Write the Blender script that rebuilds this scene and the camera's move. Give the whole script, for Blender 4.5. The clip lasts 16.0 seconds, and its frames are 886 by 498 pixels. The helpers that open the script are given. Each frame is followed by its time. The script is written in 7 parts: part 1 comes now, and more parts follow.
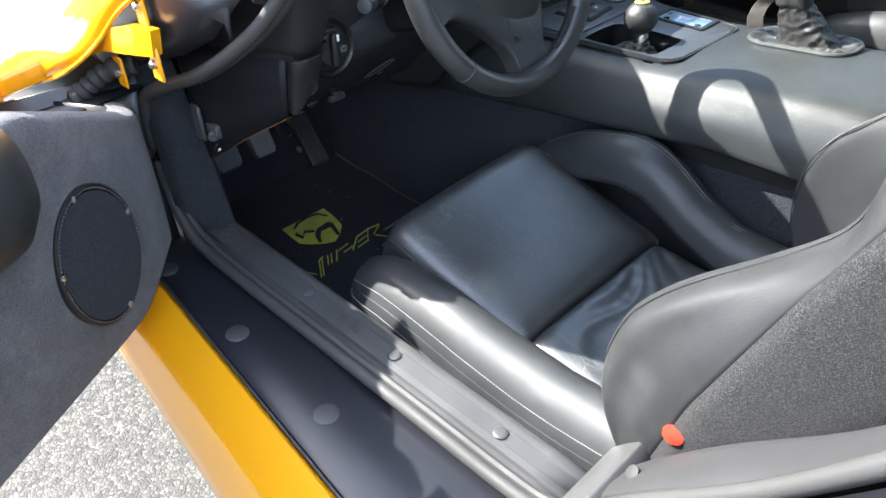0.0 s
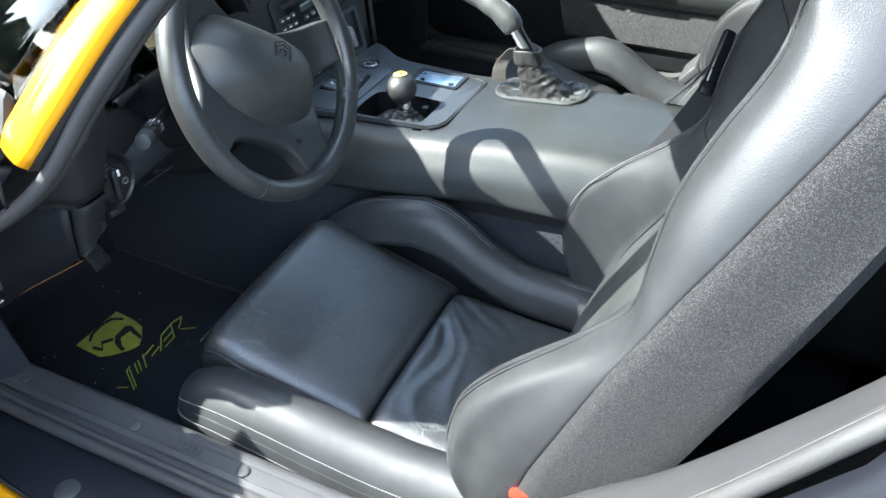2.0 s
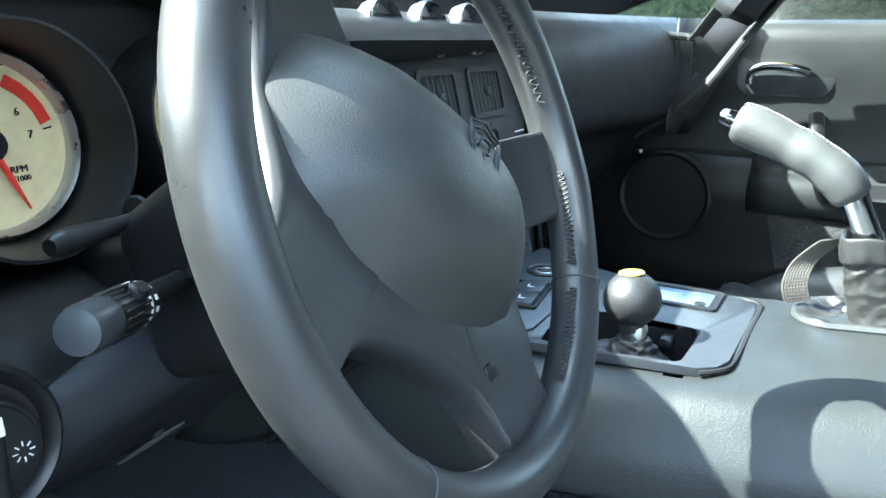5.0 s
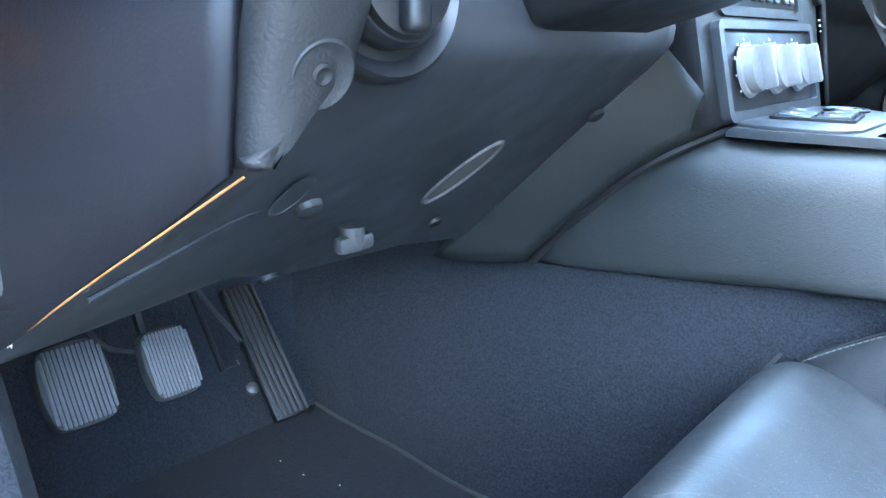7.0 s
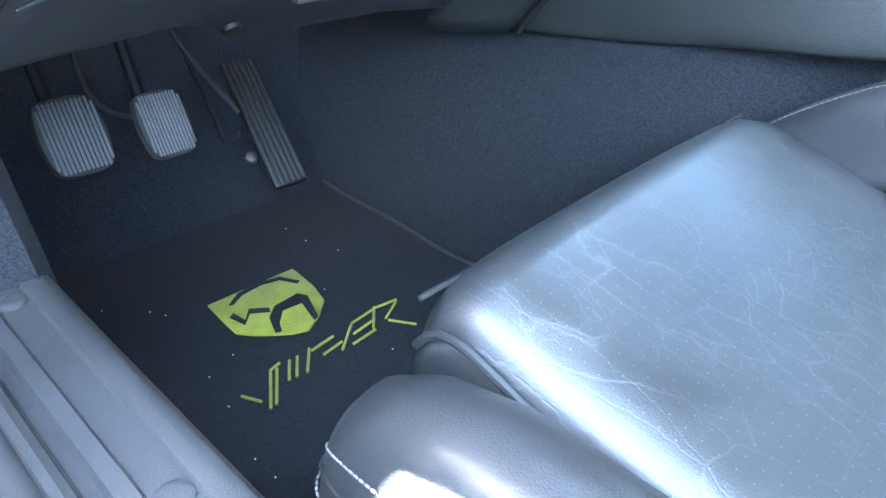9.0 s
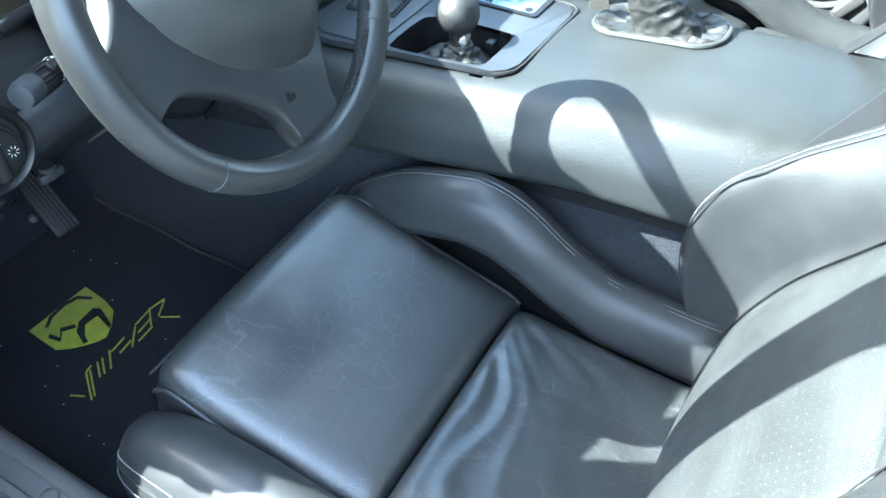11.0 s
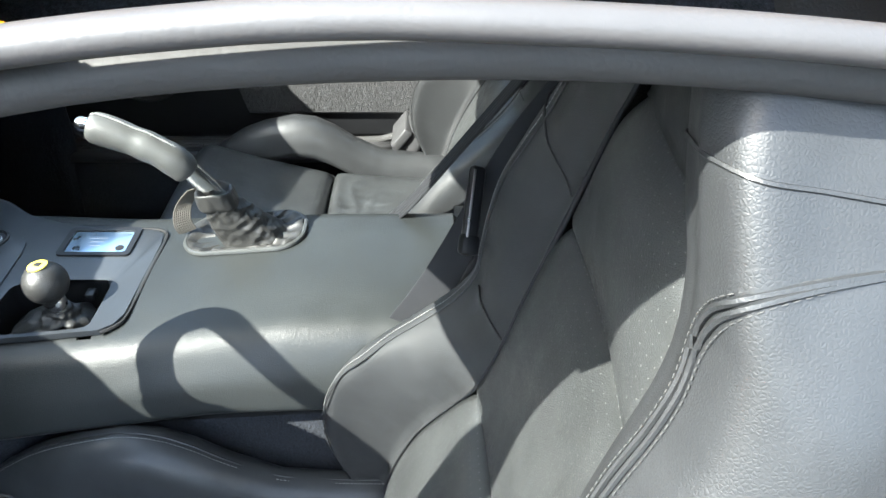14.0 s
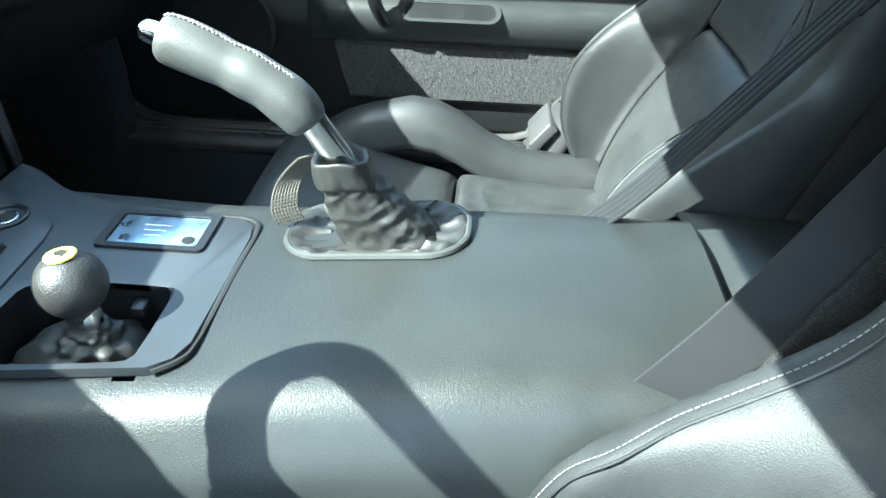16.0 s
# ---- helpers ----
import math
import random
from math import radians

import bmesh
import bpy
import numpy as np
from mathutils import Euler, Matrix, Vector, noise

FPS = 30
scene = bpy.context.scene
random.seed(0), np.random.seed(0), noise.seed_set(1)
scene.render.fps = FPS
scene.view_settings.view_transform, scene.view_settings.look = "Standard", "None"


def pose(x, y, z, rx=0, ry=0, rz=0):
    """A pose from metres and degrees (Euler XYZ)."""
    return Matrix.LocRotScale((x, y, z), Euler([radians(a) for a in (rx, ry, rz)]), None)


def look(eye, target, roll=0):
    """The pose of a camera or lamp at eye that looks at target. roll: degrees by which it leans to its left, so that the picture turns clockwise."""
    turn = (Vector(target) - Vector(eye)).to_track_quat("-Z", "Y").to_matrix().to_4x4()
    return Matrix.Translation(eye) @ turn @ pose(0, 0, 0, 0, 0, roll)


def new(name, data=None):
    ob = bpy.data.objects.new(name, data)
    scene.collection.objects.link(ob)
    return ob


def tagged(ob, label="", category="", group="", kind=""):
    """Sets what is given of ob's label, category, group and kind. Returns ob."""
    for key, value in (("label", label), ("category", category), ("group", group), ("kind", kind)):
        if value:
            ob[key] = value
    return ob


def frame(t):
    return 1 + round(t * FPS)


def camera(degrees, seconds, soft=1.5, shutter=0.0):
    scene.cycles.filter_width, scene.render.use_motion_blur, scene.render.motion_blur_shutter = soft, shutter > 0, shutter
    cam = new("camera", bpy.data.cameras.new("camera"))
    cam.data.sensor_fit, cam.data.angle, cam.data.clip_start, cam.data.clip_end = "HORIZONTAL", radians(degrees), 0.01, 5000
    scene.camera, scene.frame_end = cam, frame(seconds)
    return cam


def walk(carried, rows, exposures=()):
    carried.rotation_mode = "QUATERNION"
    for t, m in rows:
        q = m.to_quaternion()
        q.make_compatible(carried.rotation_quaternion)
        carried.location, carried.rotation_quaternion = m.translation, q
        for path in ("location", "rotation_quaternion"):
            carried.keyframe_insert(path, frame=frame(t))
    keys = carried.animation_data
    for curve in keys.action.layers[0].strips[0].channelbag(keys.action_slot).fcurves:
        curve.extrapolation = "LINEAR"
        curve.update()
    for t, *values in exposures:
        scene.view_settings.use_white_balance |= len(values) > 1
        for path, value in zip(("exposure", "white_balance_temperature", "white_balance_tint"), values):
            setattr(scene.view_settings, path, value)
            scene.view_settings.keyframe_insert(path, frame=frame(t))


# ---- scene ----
cam = camera(61.3, 16.0)
PATH = [
    (0, (-1.059, -0.127, 1.047), (0.06, 1.019, -0.15), -1.4),
    (0.5, (-1.112, -0.133, 1.129), (0.139, 0.848, -0.085), -1.3),
    (1, (-1.188, -0.107, 1.19), (0.159, 0.729, -0.03), -1.0),
    (1.5, (-1.191, -0.088, 1.212), (0.215, 0.642, -0.009), -0.6),
    (2, (-1.059, -0.082, 1.174), (0.385, 0.587, -0.039), -0.3),
    (2.5, (-0.901, -0.036, 1.142), (0.575, 0.613, -0.041), -0.0),
    (3, (-0.822, 0.074, 1.097), (0.706, 0.725, -0.017), 0.3),
    (3.2, (-0.795, 0.114, 1.063), (0.763, 0.772, -0.004), 0.4),
    (5.3, (-0.682, 0.316, 0.839), (0.988, 1.294, 0.334), 0.8),
    (5.5, (-0.689, 0.327, 0.818), (0.962, 1.343, 0.324), 0.8),
    (6, (-0.698, 0.336, 0.767), (0.898, 1.436, 0.274), 0.8),
    (6.5, (-0.727, 0.364, 0.716), (0.793, 1.563, 0.215), 0.6),
    (7, (-0.744, 0.387, 0.681), (0.697, 1.661, 0.135), 0.5),
    (7.5, (-0.752, 0.384, 0.655), (0.6, 1.711, 0.014), 0.6),
    (8, (-0.754, 0.377, 0.633), (0.516, 1.722, -0.126), 0.3),
    (8.5, (-0.752, 0.355, 0.624), (0.467, 1.68, -0.248), -0.2),
    (9, (-0.725, 0.311, 0.648), (0.478, 1.567, -0.34), -0.5),
    (9.5, (-0.731, 0.229, 0.726), (0.473, 1.377, -0.383), -0.8),
    (11.8, (-0.779, 0.037, 1.108), (0.558, 0.578, -0.277), -0.4),
    (12, (-0.781, 0.044, 1.105), (0.598, 0.538, -0.256), -0.4),
    (12.5, (-0.748, 0.024, 1.14), (0.687, 0.385, -0.205), 0.0),
    (13, (-0.717, -0.001, 1.155), (0.782, 0.219, -0.151), 0.3),
    (13.5, (-0.717, 0.007, 1.175), (0.836, 0.1, -0.082), 0.3),
    (14, (-0.724, 0.007, 1.191), (0.872, -0.012, -0.015), 0.4),
    (14.5, (-0.676, 0.038, 1.106), (0.944, -0.046, -0.063), 0.9),
    (15, (-0.602, 0.071, 1.042), (1.037, -0.011, -0.101), 1.3),
    (15.5, (-0.514, 0.117, 0.978), (1.135, 0.091, -0.153), 1.6),
    (16, (-0.467, 0.166, 0.968), (1.185, 0.262, -0.156), 1.7),
]

EXPOSURES = [
    (0.0, 2.92, 6450, 8), (1.5, 2.95, 6350, 8), (3.0, 3.36, 6000, -4), (5.5, 3.98, 5750, -2), (6.0, 4.80, 5450, 0), (6.5, 5.48, 5450, 2), (8.0, 5.75, 5650, 4), (9.0, 5.38, 5650, 4), (9.7, 4.95, 5600, 2),
    (12.0, 3.50, 6000, -4), (13.5, 3.28, 6500, 2), (14.0, 2.95, 6400, 4), (14.5, 2.98, 6050, -2), (15.0, 3.20, 5950, -8), (16.0, 3.32, 5850, -8),
]
walk(cam, [(t, look(eye, target, roll)) for t, eye, target, roll in PATH], EXPOSURES)

# ---- world and sun ----
SUN = Vector((-0.355, 0.640, 0.681)).normalized()
world = bpy.data.worlds.new("sky")
world.use_nodes = True
scene.world = world
wn = world.node_tree
sky = wn.nodes.new("ShaderNodeTexSky")
sky.sky_type = "NISHITA"
sky.sun_disc = False
sky.altitude, sky.dust_density = 100.0, 1.6
sky.sun_elevation = math.asin(SUN.z)
sky.sun_rotation = math.atan2(SUN.x, SUN.y)
# broken white cloud, spread evenly over the whole sky
ways = wn.nodes.new("ShaderNodeTexCoord")
puffs = wn.nodes.new("ShaderNodeTexNoise")
puffs.inputs["Scale"].default_value, puffs.inputs["Detail"].default_value = 2.6, 7.0
cover = wn.nodes.new("ShaderNodeMapRange")
cover.inputs["From Min"].default_value, cover.inputs["From Max"].default_value = 0.46, 0.70
cloud = wn.nodes.new("ShaderNodeMix")
cloud.data_type = "RGBA"
cloud.inputs[7].default_value = (6.6, 7.0, 7.8, 1.0)
wn.links.new(ways.outputs["Generated"], puffs.inputs["Vector"])
wn.links.new(puffs.outputs["Fac"], cover.inputs["Value"])
wn.links.new(cover.outputs["Result"], cloud.inputs[0])
wn.links.new(sky.outputs[0], cloud.inputs[6])
wn.links.new(cloud.outputs[2], wn.nodes["Background"].inputs[0])
wn.nodes["Background"].inputs[1].default_value = 0.15
sun_data = bpy.data.lights.new("sun", "SUN")
sun_data.energy, sun_data.angle, sun_data.color = 4.0, radians(0.55), (1.0, 0.97, 0.91)
sun = new("sun", sun_data)
sun.matrix_world = look(SUN * 20, (0, 0, 0))


# ---- materials ----
def rgb(c):
    return (*c, 1.0) if len(c) == 3 else c


class Mat:
    """A principled material with short calls for the nodes that vary it."""

    def __init__(self, name, color, rough=0.5, metal=0.0, **more):
        self.m = bpy.data.materials.new(name)
        self.m.use_nodes = True
        self.t = self.m.node_tree
        self.b = self.t.nodes["Principled BSDF"]
        self.b.inputs["Base Color"].default_value = rgb(color)
        self.b.inputs["Roughness"].default_value = rough
        self.b.inputs["Metallic"].default_value = metal
        for k, v in more.items():
            self.b.inputs[k.replace("_", " ")].default_value = v
        self.co = self.node("ShaderNodeTexCoord").outputs["Object"]
        self.normal = None

    def node(self, kind, **values):
        n = self.t.nodes.new(kind)
        for k, v in values.items():
            n.inputs[k].default_value = v
        return n

    def link(self, a, b):
        self.t.links.new(a, b)

    def noise(self, scale, detail=3.0, rough=0.55, stretch=None):
        n = self.node("ShaderNodeTexNoise", Scale=scale, Detail=detail, Roughness=rough)
        if stretch:
            mp = self.node("ShaderNodeMapping")
            mp.inputs["Scale"].default_value = stretch
            self.link(self.co, mp.inputs[0])
            self.link(mp.outputs[0], n.inputs["Vector"])
        else:
            self.link(self.co, n.inputs["Vector"])
        return n.outputs["Fac"]

    def cells(self, scale, feature="F1", out="Distance"):
        n = self.node("ShaderNodeTexVoronoi", Scale=scale)
        n.feature = feature
        self.link(self.co, n.inputs["Vector"])
        return n.outputs[out]

    def ramp(self, fac, stops):
        r = self.node("ShaderNodeValToRGB")
        el = r.color_ramp.elements
        while len(el) < len(stops):
            el.new(0.5)
        for e, (p, c) in zip(el, stops):
            e.position, e.color = p, rgb(c if isinstance(c, tuple) else (c, c, c))
        self.link(fac, r.inputs[0])
        return r.outputs[0]

    def math(self, op, a, b):
        n = self.node("ShaderNodeMath")
        n.operation = op
        for i, v in enumerate((a, b)):
            if isinstance(v, (int, float)):
                n.inputs[i].default_value = v
            else:
                self.link(v, n.inputs[i])
        return n.outputs[0]

    def mix(self, fac, a, b):
        n = self.node("ShaderNodeMix")
        n.data_type = "RGBA"
        for sock, v in ((n.inputs[0], fac), (n.inputs[6], a), (n.inputs[7], b)):
            if isinstance(v, tuple):
                sock.default_value = rgb(v)
            elif isinstance(v, (int, float)):
                sock.default_value = v
            else:
                self.link(v, sock)
        return n.outputs[2]

    def color(self, out):
        self.link(out, self.b.inputs["Base Color"])
        return self

    def rough(self, out):
        self.link(out, self.b.inputs["Roughness"])
        return self

    def bump(self, height, dist, strength=1.0):
        n = self.node("ShaderNodeBump", Strength=strength, Distance=dist)
        self.link(height, n.inputs["Height"])
        if self.normal:
            self.link(self.normal, n.inputs["Normal"])
        self.normal = n.outputs[0]
        self.link(self.normal, self.b.inputs["Normal"])
        return self


def leather(name, color, rough, creases=0.5, grain=1.0, dots=0.0, gloss=0.55, crackle=0.0, coat=0.0):
    """Grained hide; creases are soft hollows, crackle a web of fine worn lines, dots a punched pattern."""
    m = Mat(name, color, rough, Specular_IOR_Level=gloss, Coat_Weight=coat, Coat_Roughness=0.24)
    lo, hi = tuple(c * 0.8 for c in color), tuple(c * 1.3 for c in color)
    base = m.mix(m.ramp(m.noise(14, 4), [(0.3, 0.0), (0.7, 1.0)]), lo, hi)
    r = m.ramp(m.noise(30, 5, 0.65), [(0.3, rough - 0.07), (0.75, rough + 0.12)])
    m.bump(m.ramp(m.cells(560, "DISTANCE_TO_EDGE"), [(0.0, 0.0), (0.30, 1.0)]), 0.00022 * grain, 0.55)
    m.bump(m.noise(420, 4, 0.6), 0.00022 * grain, 0.5)
    if creases:
        m.bump(m.noise(9, 2), 0.004 * creases, 0.22)
    if crackle:
        bend = m.node("ShaderNodeTexNoise", Scale=34.0, Detail=4.0, Roughness=0.6)
        m.link(m.co, bend.inputs["Vector"])
        shift = m.node("ShaderNodeVectorMath")
        shift.operation = "MULTIPLY_ADD"
        m.link(bend.outputs["Color"], shift.inputs[0])
        shift.inputs[1].default_value = (0.012, 0.012, 0.012)
        m.link(m.co, shift.inputs[2])
        worn = None
        for scale, width, patch in ((16.0, 0.011, 7.0), (31.0, 0.016, 9.0), (70.0, 0.026, 12.0)):
            mp = m.node("ShaderNodeMapping")
            mp.inputs["Rotation"].default_value = (0.3, 0.2, 0.6 + 0.01 * scale)
            mp.inputs["Scale"].default_value = (1.0, 0.34, 0.7)
            m.link(shift.outputs[0], mp.inputs["Vector"])
            v = m.node("ShaderNodeTexVoronoi", Scale=scale)
            v.feature = "DISTANCE_TO_EDGE"
            m.link(mp.outputs[0], v.inputs["Vector"])
            line = m.ramp(v.outputs["Distance"], [(0.0, 1.0), (width, 0.0)])
            line = m.math("MULTIPLY", line, m.ramp(m.noise(patch, 3, 0.6), [(0.46, 0.0), (0.64, 1.0)]))
            m.bump(m.math("SUBTRACT", 1.0, line), 0.0005 * crackle, 0.4)
            worn = line if worn is None else m.math("MAXIMUM", worn, line)
        base = m.mix(m.math("MULTIPLY", worn, 0.65 * crackle), base, tuple(c * 3.8 for c in color))
        r = m.math("ADD", r, m.math("MULTIPLY", worn, 0.18))
    if dots:
        uv = m.node("ShaderNodeUVMap").outputs[0]
        sep = m.node("ShaderNodeSeparateXYZ")
        m.link(uv, sep.inputs[0])
        d = []
        for k, cell in ((0, 0.0080), (1, 0.0078)):
            f = m.math("FRACT", m.math("DIVIDE", sep.outputs[k], cell), 0.0)
            d.append(m.math("MULTIPLY", m.math("SUBTRACT", f, 0.5), cell))
        rr = m.math("SQRT", m.math("ADD", m.math("MULTIPLY", d[0], d[0]), m.math("MULTIPLY", d[1], d[1])), 0.0)
        hole = m.math("LESS_THAN", rr, 0.00044)
        base = m.mix(m.math("MULTIPLY", hole, dots), base, (0.40, 0.41, 0.39))
        m.bump(m.math("SUBTRACT", 1.0, hole), 0.0008, 0.6)
    return m.color(base).rough(r).m


def plastic(name, color, rough, grain=0.0003, scale=420, gloss=0.5):
    m = Mat(name, color, rough, Specular_IOR_Level=gloss)
    m.color(m.mix(m.ramp(m.noise(7, 5), [(0.35, 0.0), (0.7, 1.0)]), tuple(c * 0.85 for c in color), tuple(c * 1.18 for c in color)))
    m.rough(m.ramp(m.noise(30, 5), [(0.3, rough - 0.05), (0.75, rough + 0.09)]))
    m.bump(m.cells(scale, "DISTANCE_TO_EDGE"), grain, 0.5)
    return m.bump(m.noise(scale * 0.6, 3), grain, 0.4).m


def cloth(name, color, tip, scale=520, height=0.002, sparse=0.0, dusty=1.0):
    m = Mat(name, color, 0.95, Sheen_Weight=0.12 * min(1.0, dusty + 0.05))
    f = m.noise(scale, 4, 0.75)
    c = m.mix(m.ramp(f, [(0.38 + sparse, 0.0), (0.68 + sparse, 1.0)]), color, tip)
    dust = m.ramp(m.noise(24, 5, 0.7), [(0.45, 0.0), (0.85, 0.35 * dusty)])
    if sparse:
        # single pale fibres among dark ones
        bw = m.node("ShaderNodeRGBToBW")
        m.link(m.cells(scale, "F1", "Color"), bw.inputs[0])
        c = m.mix(m.ramp(bw.outputs[0], [(0.60, 0.0), (0.78, 1.0)]), color, tip)
    m.color(m.mix(dust, c, tuple(min(1, v * 1.9 + 0.01) for v in tip)))
    m.bump(f, height, 0.8)
    return m.bump(m.noise(scale * 0.3, 3), height * 1.4, 0.6).m


def paint(name, color, rough=0.16, coat_rough=0.03):
    m = Mat(name, color, rough + 0.3, Coat_Weight=1.0, Coat_Roughness=coat_rough, Specular_IOR_Level=0.2)
    m.color(m.mix(m.ramp(m.noise(3.5, 4), [(0.3, 0.0), (0.8, 1.0)]), color, tuple(c * 0.93 for c in color)))
    return m.m


def metal(name, color, rough):
    m = Mat(name, color, rough, 1.0)
    return m.rough(m.ramp(m.noise(60, 4), [(0.3, rough * 0.7), (0.8, rough * 1.5 + 0.04)])).m


def flat(name, color, rough=0.6):
    m = Mat(name, color, rough)
    return m.color(m.mix(m.noise(90, 3), tuple(c * 0.8 for c in color), tuple(min(1, c * 1.2) for c in color))).m


LEATHER = leather("seat_leather", (0.0215, 0.0228, 0.0240), 0.52, 0.15, 0.8, gloss=0.40, coat=0.32)
LEATHER_WORN = leather("worn_seat_leather", (0.0235, 0.0255, 0.0262), 0.40, 0.25, 0.7, dots=0.12, gloss=0.8, crackle=0.8, coat=0.55)
LEATHER_DOTS = leather("perforated_leather", (0.030, 0.032, 0.032), 0.42, 0.12, 1.2, dots=0.34, gloss=0.65, coat=0.2)
RIM_LEATHER = leather("wheel_leather", (0.030, 0.031, 0.031), 0.34, 0.0, 0.10, gloss=0.7)
BOOT_LEATHER = leather("boot_leather", (0.022, 0.0220, 0.0210), 0.44, 0.3, 0.8, gloss=0.5)
COWL = plastic("cowl_plastic", (0.030, 0.030, 0.0315), 0.62, 0.0001, 620, 0.25)
CONSOLE = plastic("console_vinyl", (0.023, 0.0255, 0.0255), 0.39, 0.0005, 600, 0.38)
DASH = plastic("dash_plastic", (0.0145, 0.015, 0.016), 0.48, 0.0006, 380, 0.32)
SMOOTH = plastic("smooth_black_plastic", (0.011, 0.0114, 0.0126), 0.36, 0.00008, 700, 0.35)
# the black plastic again, its colour lightened for light reflected from floor and sill
KNEE = plastic("lit_satin_plastic", (0.034, 0.036, 0.041), 0.42, 0.00008, 700)
END = plastic("matt_end_plastic", (0.009, 0.0095, 0.012), 0.52, 0.0002, 420, 0.22)
BEZEL = plastic("bezel_plastic", (0.032, 0.036, 0.041), 0.36, 0.0001, 700)
TREAD = plastic("sill_plastic", (0.050, 0.050, 0.0515), 0.42, 0.0004, 520)
CARPET = cloth("carpet", (0.0032, 0.0040, 0.0056), (0.027, 0.033, 0.046), dusty=0.12)
MAT_CLOTH = cloth("mat_pile", (0.0028, 0.0035, 0.0050), (0.018, 0.0225, 0.034), 640, dusty=0.05)
FUZZ = cloth("grey_shell_carpet", (0.009, 0.009, 0.0094), (0.048, 0.048, 0.050), 1700, 0.0014, 0.12, 0.02)
STRIP_CLOTH = cloth("grey_strip_carpet", (0.022, 0.022, 0.023), (0.085, 0.086, 0.088), 420, 0.004, 0.0, 0.2)
DOOR_CLOTH = cloth("door_carpet", (0.034, 0.035, 0.040), (0.11, 0.112, 0.12), 600, 0.0015)
YELLOW = paint("yellow_paint", (0.78, 0.335, 0.004), coat_rough=0.06)
SILL_BLACK = paint("black_paint", (0.009, 0.010, 0.014), coat_rough=0.32)
RAIL = plastic("pale_rail_rubber", (0.064, 0.061, 0.061), 0.50, 0.0003, 300)
RUBBER = plastic("rubber_seal", (0.036, 0.0355, 0.035), 0.66, 0.0005, 240)
CHROME = metal("chrome", (0.80, 0.81, 0.82), 0.10)
STEEL = metal("brushed_steel", (0.55, 0.55, 0.56), 0.28)
STITCH = flat("grey_thread", (0.19, 0.19, 0.186), 0.8)
STITCH_WELT = flat("welt_thread", (0.048, 0.048, 0.047), 0.8)
STITCH_DARK = flat("dark_thread", (0.022, 0.022, 0.022), 0.7)
RED = flat("red_plastic", (0.66, 0.026, 0.012), 0.42)
CREAM = flat("gauge_cream", (0.78, 0.66, 0.40), 0.5)
WHITE = flat("white_print", (0.75, 0.75, 0.74), 0.5)
REDPRINT = flat("red_print", (0.75, 0.05, 0.03), 0.5)
LOGO_Y = cloth("yellow_embroidery", (0.22, 0.25, 0.026), (0.38, 0.41, 0.05), 800, 0.0006)
BADGE_Y = flat("badge_yellow", (0.75, 0.62, 0.10), 0.35)
BLACK = flat("black_gap", (0.003, 0.003, 0.0035), 0.7)
BELT = plastic("seat_belt_web", (0.021, 0.0220, 0.0245), 0.70, 0.0003, 900, 0.2)
PLAQUE = metal("blue_steel_plaque", (0.55, 0.70, 0.84), 0.34)
ORANGE = flat("amber_edge", (0.22, 0.10, 0.03), 0.5)


def asphalt():
    m = Mat("asphalt", (0.22, 0.22, 0.21), 0.85)
    stone = m.cells(150, "F1", "Color")
    grey = m.node("ShaderNodeRGBToBW")
    m.link(stone, grey.inputs[0])
    c = m.ramp(grey.outputs[0], [(0.1, (0.022, 0.021, 0.020)), (0.45, (0.056, 0.054, 0.050)), (0.9, (0.125, 0.120, 0.110))])
    gap = m.ramp(m.cells(150, "DISTANCE_TO_EDGE"), [(0.0, 1.0), (0.12, 0.0)])
    big = m.ramp(m.noise(1.3, 5), [(0.3, 0.0), (0.8, 0.35)])
    m.color(m.mix(big, m.mix(gap, c, (0.012, 0.012, 0.012)), (0.075, 0.073, 0.069)))
    m.bump(m.cells(150, "DISTANCE_TO_EDGE"), 0.004, 0.8)
    return m.bump(m.noise(40, 4), 0.004, 0.5).m


ASPHALT = asphalt()


def glass():
    m = Mat("glass", (0.9, 0.95, 0.94), 0.02)
    clear, gloss, mix = m.node("ShaderNodeBsdfTransparent"), m.node("ShaderNodeBsdfGlossy"), m.node("ShaderNodeMixShader")
    clear.inputs[0].default_value = (0.93, 0.96, 0.95, 1)
    gloss.inputs["Roughness"].default_value = 0.02
    m.link(m.node("ShaderNodeFresnel", IOR=1.5).outputs[0], mix.inputs[0])
    m.link(clear.outputs[0], mix.inputs[1])
    m.link(gloss.outputs[0], mix.inputs[2])
    m.link(mix.outputs[0], m.t.nodes["Material Output"].inputs[0])
    return m.m


GLASS = glass()


# ---- geometry helpers ----
def spline(points, n):
    """n + 1 points of a smooth curve through the points."""
    p = [np.array(q, float) for q in points]
    p = [2 * p[0] - p[1]] + p + [2 * p[-1] - p[-2]]
    d = [0.0]
    for a, b in zip(p[1:-2], p[2:-1]):
        d.append(d[-1] + max(1e-6, np.linalg.norm(b - a)))
    out = []
    for k in range(n + 1):
        s = d[-1] * k / n
        i = min(len(d) - 2, max(0, int(np.searchsorted(d, s, "right")) - 1))
        t = (s - d[i]) / (d[i + 1] - d[i])
        a, b, c, e = p[i:i + 4]
        out.append(0.5 * (2 * b + (c - a) * t + (2 * a - 5 * b + 4 * c - e) * t * t + (3 * b - a - 3 * c + e) * t ** 3))
    return out


